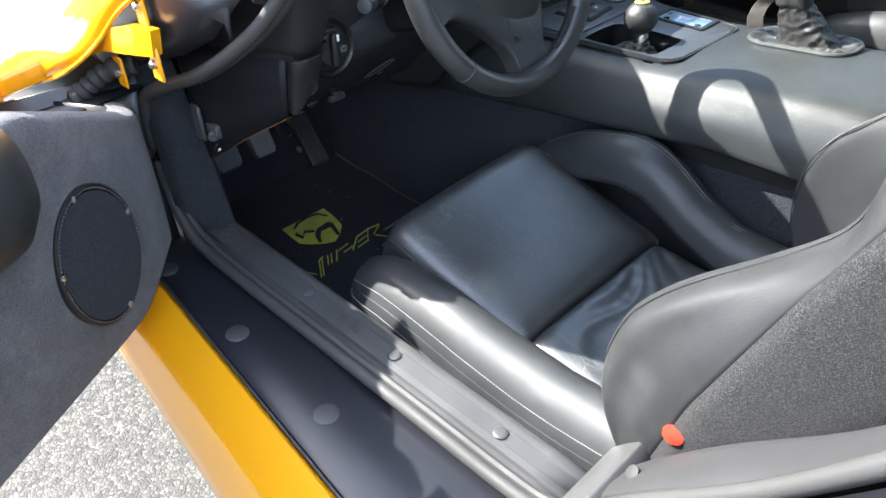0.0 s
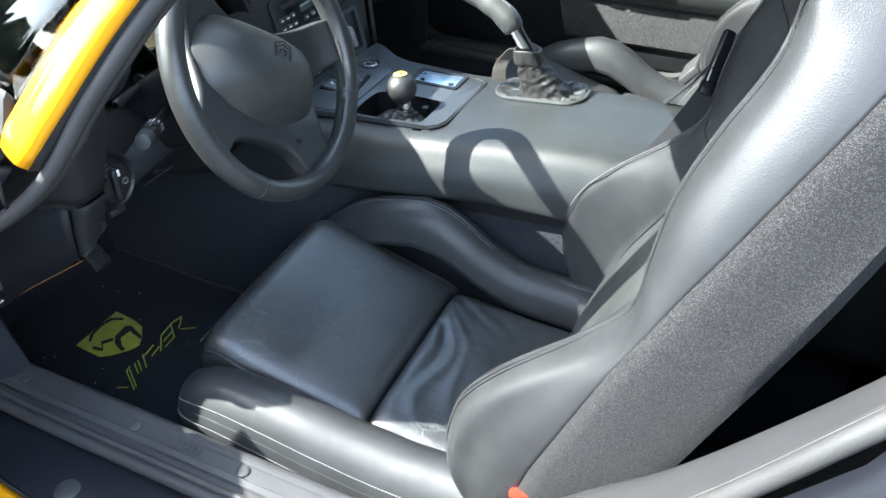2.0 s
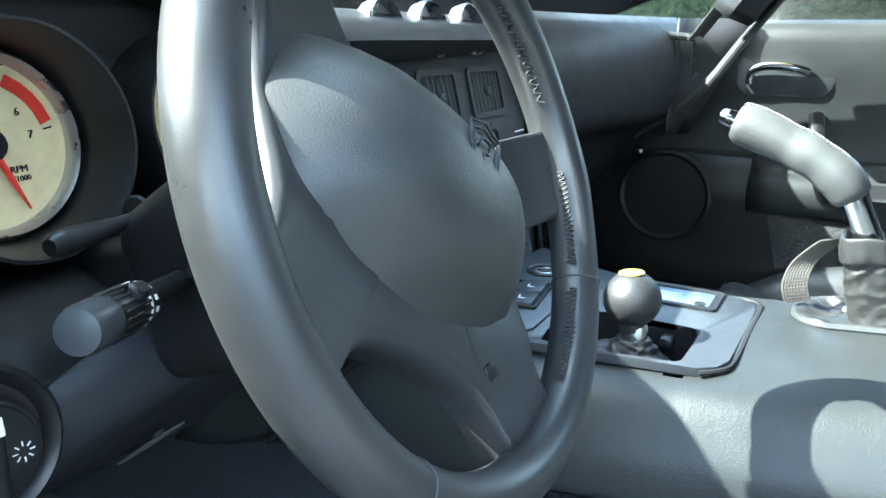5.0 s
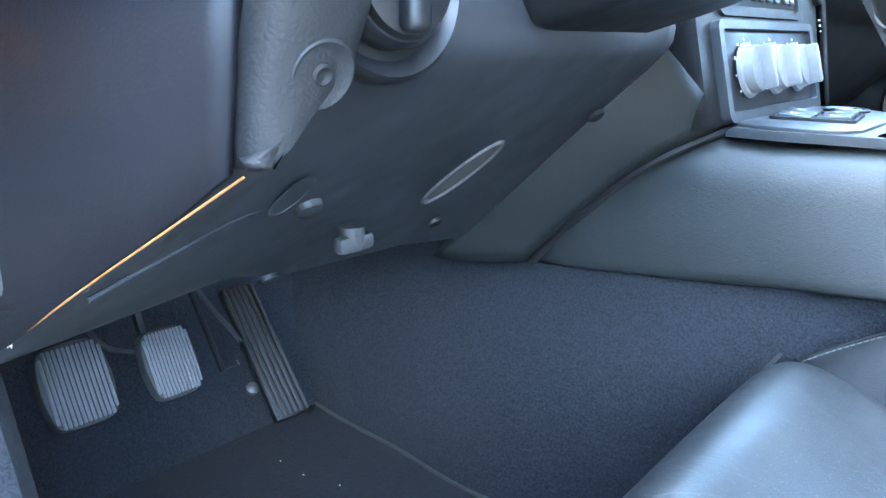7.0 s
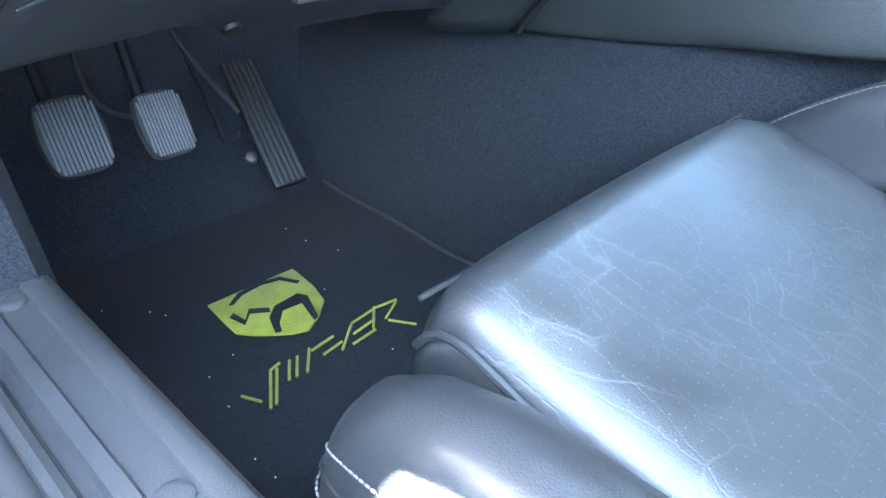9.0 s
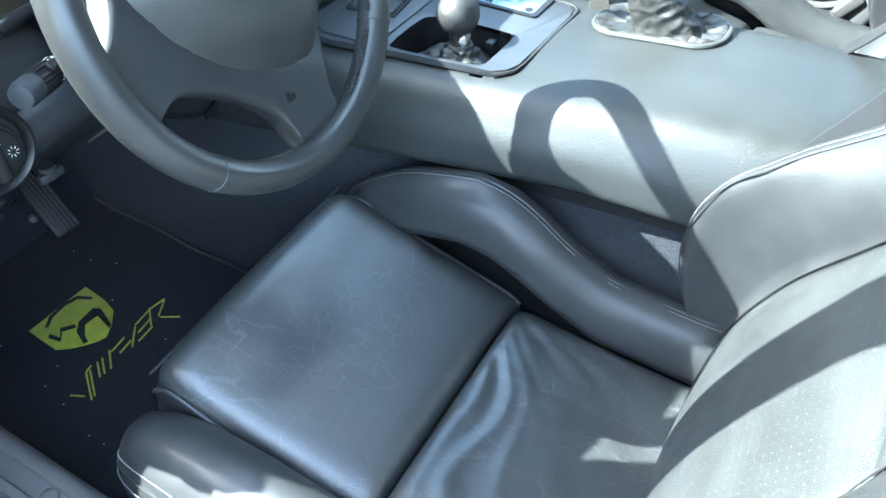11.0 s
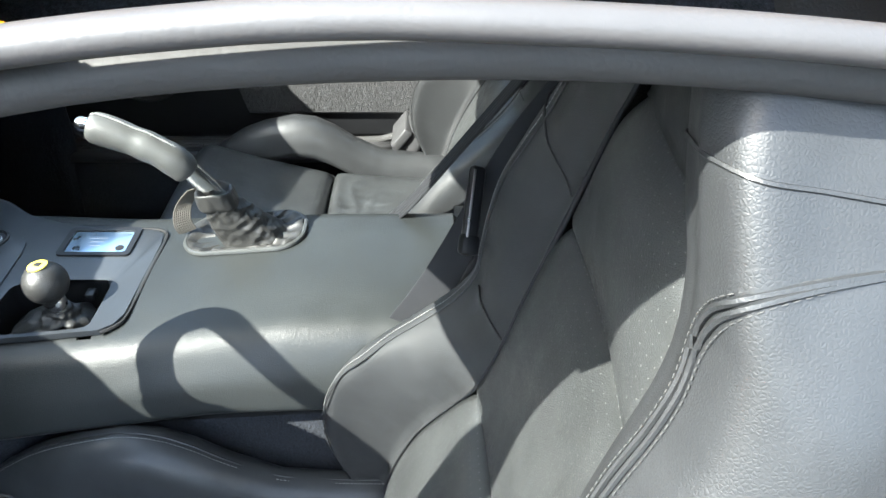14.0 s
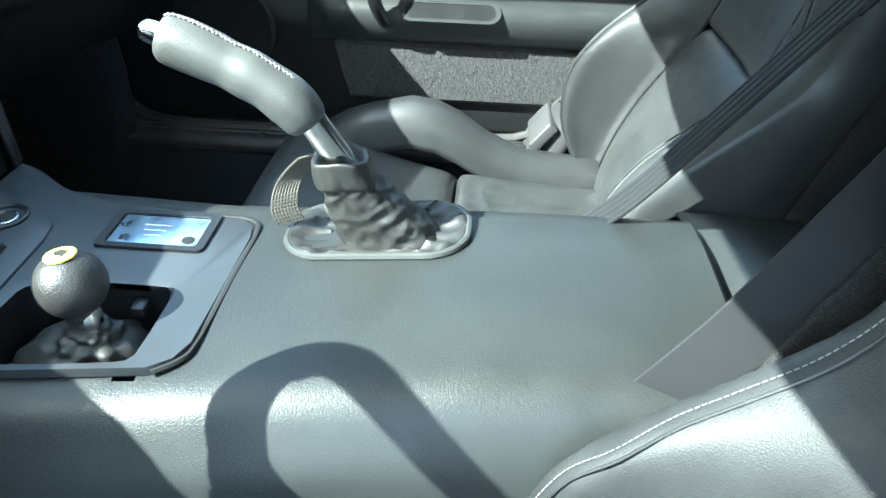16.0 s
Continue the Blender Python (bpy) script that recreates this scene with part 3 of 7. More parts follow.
def a_pillar(side):
    base = spline([(0.6735, 0.543, 0.806), (0.648, 0.495, 0.868), (0.612, 0.430, 0.950), (0.575, 0.350, 1.030), (0.540, 0.240, 1.088), (0.522, 0.13, 1.112)], 30)
    rows = []
    for x, y, z in base if side < 0 else base[8:]:
        rows.append([(side * (x + q[0]), y + q[1], z + q[2]) for q in spline([(-0.006, -0.007, -0.004), (-0.002, -0.004, 0.001), (0.0, 0.0, 0.004), (-0.004, 0.016, 0.013), (-0.013, 0.032, 0.019), (-0.016, 0.035, 0.018)], 12)])
    t = thing("windscreen_pillar", (side * 0.69, 0.6, 0.8), "glossy yellow windscreen pillar with a black inner trim", "windscreen pillar", "windscreen pillars", "structure")
    part("pillar_skin", loft(rows), YELLOW, t, "glossy yellow pillar skin", thick=0.003)
    part("pillar_trim", loft([[(side * (x + q[0]), y + q[1], z + q[2]) for q in ((-0.006, -0.006, -0.006), (-0.022, -0.008, -0.012), (-0.050, 0.000, -0.022), (-0.066, 0.030, -0.010), (-0.045, 0.058, 0.008))] for x, y, z in base if side < 0 or z > 0.892]), DASH, t, "black plastic inner trim", thick=0.004)
    part("glass_trim", loft([[(side * (x + q[0]), y + q[1], z + q[2]) for q in spline([(-0.015, 0.034, 0.015), (-0.017, 0.037, 0.0195), (-0.024, 0.046, 0.019), (-0.032, 0.056, 0.012)], 8)] for x, y, z in base[3:]]), COWL, t, "grey strip beside the glass", thick=0.003)


for s in (-1, 1):
    a_pillar(s)
# windscreen: glass from the cowl up to the roof header, wrapped round at the sides
FOOT = [(-0.640, 0.560, 0.858), (-0.622, 0.625, 0.862), (-0.585, 0.72, 0.862), (-0.530, 0.82, 0.862), (-0.44, 0.91, 0.866), (-0.25, 0.975, 0.873), (0.0, 1.0, 0.878)]
foot = spline(FOOT + [(-x, y, z) for x, y, z in FOOT[-2::-1]], 40)
rows = []
for k in np.linspace(0, 1, 16):
    r = []
    for i, p in enumerate(foot):
        f = -1 + i / 20
        f = math.copysign(abs(f) ** 0.8, f)
        head = np.array((f * 0.528, 0.300 + 0.110 * (1 - f * f), 1.068 + 0.043 * (1 - f * f)))
        q = np.array(p) * (1 - k) + head * k
        r.append((q[0] * (1 + 0.03 * math.sin(math.pi * k)), q[1] + 0.010 * math.sin(math.pi * k), q[2] + 0.02 * math.sin(math.pi * k)))
    rows.append(r)
ws = alone("windscreen", loft(rows), GLASS, "clear curved windscreen glass reflecting the sky", "windscreen", "structure", thick=0.004)
ws.visible_shadow = False
alone("trim_windscreen_header", tube([tuple(np.array(p) + np.array((0, -0.008, -0.002))) for p in rows[-1]], 0.008, 8), DASH, "black windscreen header trim", "header trim", "structure")

# cowl moulding: broad grey channel between the fender and the glass
for side, nm in ((-1, "trim_cowl_driver"), (1, "trim_cowl_passenger")):
    outer = spline([(0.684, 0.572, 0.796), (0.700, 0.605, 0.812), (0.692, 0.665, 0.826), (0.640, 0.785, 0.834), (0.555, 0.905, 0.842), (0.36, 1.005, 0.858), (0.0, 1.045, 0.866)], 36)
    inner = spline([(-x, y, z + 0.003) for x, y, z in FOOT], 36)
    rows = []
    for a, b in zip(outer, inner):
        a, b = np.array(a), np.array(b)
        r = []
        for k, h in ((0, -0.022), (0.02, -0.006), (0.12, 0.007), (0.28, 0.010), (0.42, 0.004), (0.55, 0.0), (0.68, 0.004), (0.82, 0.013), (0.93, 0.012), (1.0, 0.002)):
            q = a * (1 - k) + b * k
            r.append((side * q[0], q[1], q[2] + h))
        rows.append(r)
    lip = [(p[0], p[1] - 0.004, p[2] - 0.016) for p in rows[0]]
    c = alone(nm, loft([lip] + rows), COWL, "broad grey plastic cowl moulding below the windscreen", "cowl trim", "structure", thick=0.004)
    part("cowl_screw", lathe([(0.0075, 0), (0.0075, 0.003), (0.0055, 0.005), (0.002, 0.0055)], 18, at((side * 0.6845, 0.594, 0.816), (side * 0.55, -0.6, 0.55))), STEEL, c, "round-headed screw")


# ---- front fender edge, hinge area ----
def front_wing(side):
    t = thing("front_fender", (side * 0.80, 0.9, 0.4), "sunlit glossy yellow front fender with a curved rear edge", "fender", "fenders", "structure")
    edge = spline([(0.703, 0.598, 0.836), (0.722, 0.652, 0.806), (0.732, 0.718, 0.768), (0.748, 0.752, 0.732), (0.770, 0.774, 0.706), (0.784, 0.835, 0.672), (0.800, 0.900, 0.648)], 24)
    near = spline([(0.703, 0.598, 0.836), (0.697, 0.665, 0.842), (0.648, 0.79, 0.848), (0.562, 0.912, 0.856), (0.50, 1.10, 0.88), (0.46, 1.5, 0.86)], 20)
    low = spline([(0.800, 0.900, 0.648), (0.830, 0.96, 0.640), (0.880, 1.05, 0.630), (0.92, 1.15, 0.60), (0.94, 1.3, 0.58), (0.95, 1.5, 0.55)], 20)
    rows = []
    for k, e in enumerate(edge):
        f = k / 24
        r = []
        for i in range(21):
            g = i / 20
            p = np.array(near[i]) * (1 - f) + np.array(low[i]) * f
            off = (np.array(e) - (np.array(near[0]) * (1 - f) + np.array(low[0]) * f)) * (1 - g) ** 2
            swell = 0.07 * math.sin(math.pi * f) * max(0.0, g - 0.25)
            p = p + off + np.array((0.55 * swell, 0, 0.75 * swell))
            r.append((side * p[0], p[1], p[2]))
        rows.append(r)
    part("fender_skin", loft(rows), YELLOW, t, "glossy yellow fender skin", thick=0.003)
    part("fender_lip", tube([(side * p[0], p[1] + 0.001, p[2] - 0.002) for p in edge], 0.0026, 8), YELLOW, t, "folded yellow fender edge")
    part("hood_edge", loft([[(side * p[0] * w, p[1] + 0.02 * (1 - w), p[2] + 0.012 * (1 - w)) for w in (1.0, 0.9, 0.6, 0.3, 0.0)] for p in near[12:]]), YELLOW, t, "yellow hood surface", thick=0.003)
    # yellow hinge bracket and its tabs
    br = part("hinge_bracket", loft([[(side * (q[0] + 0.009), q[1], q[2] - 0.013) for q in r] for r in (
        [(0.708, 0.655, 0.772), (0.722, 0.650, 0.774), (0.724, 0.654, 0.744), (0.710, 0.660, 0.742)],
        [(0.708, 0.70, 0.768), (0.726, 0.694, 0.770), (0.730, 0.70, 0.736), (0.712, 0.706, 0.734)],
        [(0.708, 0.76, 0.752), (0.732, 0.752, 0.754), (0.736, 0.76, 0.726), (0.714, 0.768, 0.722)],
        [(0.706, 0.86, 0.716), (0.742, 0.845, 0.716), (0.746, 0.855, 0.690), (0.716, 0.868, 0.688)])], around=True, caps=True), YELLOW, t, "yellow painted hinge bracket")
    for p in ((0.712, 0.682, 0.792, 0.045), (0.718, 0.664, 0.732, 0.040), (0.718, 0.775, 0.690, 0.040)):
        part("tab", rbox((0.004, 0.022, p[3]), 0.0015, 1, Matrix.Translation((side * (p[0] + 0.009), p[1], p[2] - 0.013))), YELLOW, br)
        part("bolt", lathe([(0.005, 0), (0.005, 0.004), (0.003, 0.006)], 10, at((side * (p[0] + 0.011), p[1], p[2] - 0.013), (side, 0, 0))), STEEL, br)
    # pleated cable boot between pillar and door
    path = spline([(0.708, 0.770, 0.684), (0.728, 0.786, 0.680), (0.748, 0.802, 0.668), (0.766, 0.818, 0.650), (0.782, 0.832, 0.632), (0.800, 0.838, 0.618)], 44)
    part("cable_boot", tube([(side * p[0], p[1], p[2]) for p in path], [0.0120 + 0.0022 * math.sin(k * 1.5) + 0.006 * max(0.0, k / 44 - 0.7) for k in range(45)], 12), RUBBER, t, "pleated black rubber cable boot")
    part("fender_return", loft([[(side * x, 0.866 - dy, z - 0.10 * (x - 0.755)) for dy, z in ((0.0, 0.664), (0.005, 0.668), (0.007, 0.684), (0.003, 0.694))] for x in (0.755, 0.79, 0.83, 0.87)]), YELLOW, t, "yellow inner return of the fender", thick=0.003)
    # black pillar metal behind
    part("hinge_pillar", loft([[(side * q[0], q[1], q[2]) for q in r] for r in (
        [(0.672, 0.552, 0.802), (0.684, 0.600, 0.752), (0.694, 0.660, 0.720), (0.702, 0.755, 0.685), (0.704, 0.80, 0.665)],
        [(0.690, 0.566, 0.808), (0.704, 0.612, 0.766), (0.708, 0.668, 0.734), (0.710, 0.76, 0.695), (0.712, 0.82, 0.665)],
        [(0.700, 0.602, 0.818), (0.714, 0.640, 0.788), (0.712, 0.690, 0.756), (0.716, 0.79, 0.70), (0.712, 0.86, 0.655)],
        [(0.700, 0.655, 0.826), (0.712, 0.70, 0.800), (0.708, 0.76, 0.76), (0.70, 0.85, 0.71), (0.70, 0.92, 0.65)],
        [(0.690, 0.75, 0.830), (0.690, 0.80, 0.810), (0.685, 0.86, 0.77), (0.68, 0.92, 0.72), (0.68, 0.98, 0.65)])]), SILL_BLACK, t, "faceted black painted hinge pillar", thick=0.004)
    part("lower_hinge_pillar", loft([[(side * 0.700, y, z), (side * 0.712, y + 0.012, z), (side * 0.79, y + 0.03, z), (side * 0.86, y + 0.04, z)] for y, z in ((0.80, 0.66), (0.812, 0.56), (0.81, 0.45), (0.80, 0.38))]), SILL_BLACK, t, "black painted lower pillar", thick=0.004)
    part("pillar_shelf", loft([[(side * x, y, 0.645 - 0.05 * (x - 0.70)) for y in (0.79, 0.85, 0.95)] for x in (0.70, 0.78, 0.86)]), SILL_BLACK, t, thick=0.004)


front_wing(-1)
front_wing(1)


# ---- driver's door, standing open ----
HINGE = Vector((-0.735, 0.712, 0.0))
OUT = Vector((-0.86, -0.51, 0)).normalized()      # along the door, away from the hinge
FACE = Vector((0.51, -0.86, 0)).normalized()      # out of its inner face


def door_point(a, b, z):
    p = HINGE + OUT * a + FACE * b
    return (p.x, p.y, z)


def driver_door():
    t = thing("driver_door", (HINGE.x, HINGE.y, 0.34), "open yellow car door with dark grey carpeted inner panel", "car door", "car doors")
    # outer skin and shell
    out = []
    for z in np.linspace(0.33, 0.86, 14):
        bow = -0.15 - 0.03 * math.sin((z - 0.33) / 0.53 * math.pi)
        a0 = 0.02 + 0.02 * (z - 0.33)
        out.append([door_point(a, bow, z) for a in np.linspace(a0, 1.15, 10)])
    part("outer_skin", loft(out), YELLOW, t, "glossy yellow outer skin", thick=0.003)
    # inner panel: carpet, swelling round the speaker
    rows = []
    for z in np.linspace(0.39, 0.640, 24):
        f = (z - 0.39) / 0.25
        lo = -0.010 + 0.10 * max(0.0, 0.30 - f) / 0.30
        row = []
        for k in range(40):
            a = lo + (1.12 - lo) * (k / 39) ** 1.3
            bulge = 0.016 * math.exp(-((a - 0.20) / 0.16) ** 2) * math.exp(-((z - 0.55) / 0.10) ** 2)
            edge = -0.03 * math.exp(-((a - lo) / 0.016) ** 1.0) - 0.035 * max(0.0, 0.09 - f) / 0.09
            row.append(door_point(a, bulge + edge, z + f * f * 0.088 * min(1.0, max(0.0, (a - 0.01) / 0.18))))
        rows.append(row)
    top = rows[-1]
    for back, z in ((0.004, 0.0055), (0.012, 0.0095), (0.024, 0.010), (0.036, 0.006), (0.042, -0.004), (0.044, -0.04)):
        rows.append([(p[0] - FACE.x * back, p[1] - FACE.y * back, p[2] + z) for p in top])
    part("inner_panel", loft(rows), DOOR_CLOTH, t, "dark grey carpeted inner panel", thick=0.004)
    part("front_edge", loft([[door_point(-0.004 + 0.08 * max(0.0, 0.48 - z) / 0.09, b, z) for b in (-0.035, -0.08, -0.16)] for z in np.linspace(0.395, 0.645, 8)]), SILL_BLACK, t, "black painted hinge edge", thick=0.003)
    # speaker
    axis = FACE + Vector((0, 0, 0.04))
    c = Vector(door_point(0.163, 0.0165, 0.552))
    m = at(c, axis, OUT)
    sp = part("speaker", lathe([(0.0, -0.004), (1.0, -0.004), (1.0, 0.0035), (0.965, 0.0050), (0.93, 0.0040), (0.92, 0.002), (0.5, 0.0032), (0.0, 0.004)], 48, m @ Matrix.Diagonal((0.066, 0.086, 1, 1))), SMOOTH, t, "oval black speaker grille")
    part("speaker_mesh", lathe([(0.0, 0.0040), (0.905, 0.0030), (0.905, 0.0048), (0.0, 0.0062)], 48, m @ Matrix.Diagonal((0.066, 0.086, 1, 1))), CARPET, sp, "black cloth mesh")
    ring = [tuple(m @ Vector((0.0622 * math.cos(k * math.pi / 60), 0.0812 * math.sin(k * math.pi / 60), 0.0050))) for k in range(121)]
    part("stitching", dashes(ring, 0.0045, 0.0025, 0.0005), STITCH, sp)
    for ang in (100, 195, -12, -83):
        p = m @ Vector((0.0612 * math.cos(radians(ang)), 0.0798 * math.sin(radians(ang)), 0.0045))
        part("screw", lathe([(0.0042, 0), (0.0042, 0.0015), (0.0022, 0.0028)], 12, at(p, axis)), STEEL, sp)
    # armrest, and the padded roll above it
    rows = []
    for a in np.linspace(0.192, 1.10, 30):
        e = min(1.0, (a - 0.192) / 0.06) ** 0.5
        rows.append([door_point(a, -0.01 + q[0] * e, 0.690 + q[1] * (0.4 + 0.6 * e)) for q in spline([(0.0, 0.068), (0.030, 0.066), (0.052, 0.050), (0.062, 0.015), (0.058, -0.03), (0.036, -0.062), (0.0, -0.085)], 16)])
    part("armrest", loft(rows, caps=False), CONSOLE, t, "grey-black vinyl armrest", thick=0.004)
    rows = []
    for a in np.linspace(0.245, 1.10, 16):
        e = min(1.0, (a - 0.245) / 0.05) ** 0.5
        rows.append([door_point(a, q[0] * e, 0.795 + q[1] * e) for q in spline([(-0.05, 0.060), (0.0, 0.050), (0.030, 0.030), (0.044, -0.005), (0.040, -0.032), (0.0, -0.040)], 12)])
    part("upper_roll", loft(rows), CONSOLE, t, "padded vinyl upper roll", thick=0.004)


driver_door()


# ---- passenger's door, closed ----
def passenger_door():
    t = thing("passenger_door", (0.74, 0.3, 0.4), "closed car door with grey vinyl armrest and carpet strip", "car door", "car doors")
    ys = np.linspace(0.88, -0.16, 28)
    low = lambda y: 0.408
    # black here also stands for the shade over the door's front end
    part("lower_panel", loft([[(x, y, z) for x, z in ((0.715, 0.408), (0.708, 0.425), (0.714, 0.47), (0.717, 0.49), (0.718, 0.58), (0.719, 0.66))] for y in ys]), SMOOTH, t, "black lower door panel, standing for shade beyond the strip", thick=0.004)
    # the strip's slanted front end is shaped to a cast shadow's edge
    part("carpet_strip", loft([[(x, min(y, 0.42 - 0.25 * (0.572 - z)), z) for x, z in ((0.712, 0.470), (0.700, 0.478), (0.698, 0.52), (0.700, 0.560), (0.712, 0.572))] for y in ys if y < 0.47]), STRIP_CLOTH, t, "grey carpet strip cut off along a shadow's edge", thick=0.004)
    rows = []
    for y in ys:
        if y > 0.462:
            continue
        e = 1.0 if y < 0.41 else max(0.10, math.sqrt(max(0.0, 1 - ((y - 0.41) / 0.053) ** 2)))
        rows.append([(0.715 - q[0] * e, y, q[1]) for q in spline([(0.004, 0.570), (0.018, 0.575), (0.030, 0.588), (0.034, 0.604), (0.032, 0.620), (0.022, 0.632), (0.004, 0.640), (0.0, 0.665)], 16)])
    arm = part("armrest", loft(rows), CONSOLE, t, "grey vinyl armrest", thick=0.004)
    part("upper_panel", loft([[(x + 0.03 * max(0, y - 0.4), y, z) for x, z in spline([(0.714, 0.655), (0.716, 0.70), (0.712, 0.76), (0.704, 0.82), (0.706, 0.872), (0.735, 0.892)], 14)] for y in ys]), CONSOLE, t, "grey vinyl upper door panel", thick=0.004)
    part("outer_skin", loft([[(x, y, z) for x, z in ((0.80, 0.40), (0.86, 0.5), (0.87, 0.6), (0.84, 0.78), (0.76, 0.88))] for y in ys]), YELLOW, t, "yellow outer skin", thick=0.003)
    # pocket and pull in the armrest
    cup = at((0.6800, 0.232, 0.624), (-0.62, 0, 0.78), (0, 1, 0))
    part("pull_cup", ring_plate(rounded(-0.078, -0.020, 0.078, 0.020, 0.019), rounded(-0.070, -0.0135, 0.070, 0.0135, 0.013), 0.004, cup), CONSOLE, arm, "rounded cup rim")
    rows = []
    for d, k in ((0.003, 1.0), (0.0022, 0.97), (0.0014, 0.90), (0.0010, 0.75), (0.0008, 0.3)):
        rows.append([tuple(cup @ Vector((x * k, y * k, d))) for x, y in rounded(-0.0705, -0.014, 0.0705, 0.014, 0.0135)])
    part("cup_floor", loft(rows, caps=True), SMOOTH, arm, "dark hollow of the cup")
    part("grab_handle", tube(spline([(0.680, 0.335, 0.606), (0.660, 0.345, 0.640), (0.655, 0.352, 0.68), (0.680, 0.36, 0.72), (0.712, 0.365, 0.74)], 16), [0.012] * 17, 10, flat_ratio=0.7), SMOOTH, arm, "black grab handle")
    part("speaker", lathe([(0.040, 0), (0.040, 0.006), (0.036, 0.008), (0.033, 0.004), (0.010, 0.004)], 32, at((0.714, 0.415, 0.665), (-1, 0, 0))), SMOOTH, t, "round black tweeter")
    part("low_speaker", lathe([(0.085, 0), (0.085, 0.006), (0.080, 0.009), (0.074, 0.004), (0.010, 0.006)], 40, at((0.708, 0.60, 0.58), (-1, 0, 0))), SMOOTH, t, "round black speaker")
    # release handle in its bezel
    bez = part("release_bezel", prism(rounded(-0.075, -0.036, 0.075, 0.036, 0.025), 0.005, 0.002, at((0.711, 0.42, 0.805), (-1, 0, 0), (0, -1, 0))), BEZEL, t, "dark handle bezel")
    part("release_handle", tube(spline([(0.702, 0.475, 0.79), (0.694, 0.472, 0.808), (0.690, 0.45, 0.818), (0.690, 0.41, 0.817), (0.697, 0.385, 0.81)], 20), 0.0075, 10), CHROME, bez, "satin chrome release handle")
    part("seam", tube([(0.706, 0.565, 0.735), (0.706, 0.50, 0.83), (0.71, 0.47, 0.86)], 0.0022, 6), BLACK, t)
    # pane
    pane = part("window_pane", loft([[(x, y, z) for x, z in ((0.735, 0.878), (0.67, 0.95), (0.575, 1.03), (0.515, 1.09))] for y, lim in ((0.48, 0.9), (0.3, 1.05), (0.1, 1.1), (-0.2, 1.1))]), GLASS, t, "clear side window", thick=0.004)
    pane.visible_shadow = False


passenger_door()


# ---- centre console ----
def top_z(y):
    return float(np.interp(y, (-0.02, 0.15, 0.30, 0.40, 0.65), (0.630, 0.627, 0.614, 0.605, 0.602)))


def low_z(y):
    return float(np.interp(y, (-0.02, 0.136, 0.265, 0.42, 0.49, 0.56, 0.607, 0.655, 0.756), (0.524, 0.528, 0.530, 0.516, 0.508, 0.503, 0.497, 0.493, 0.485)))


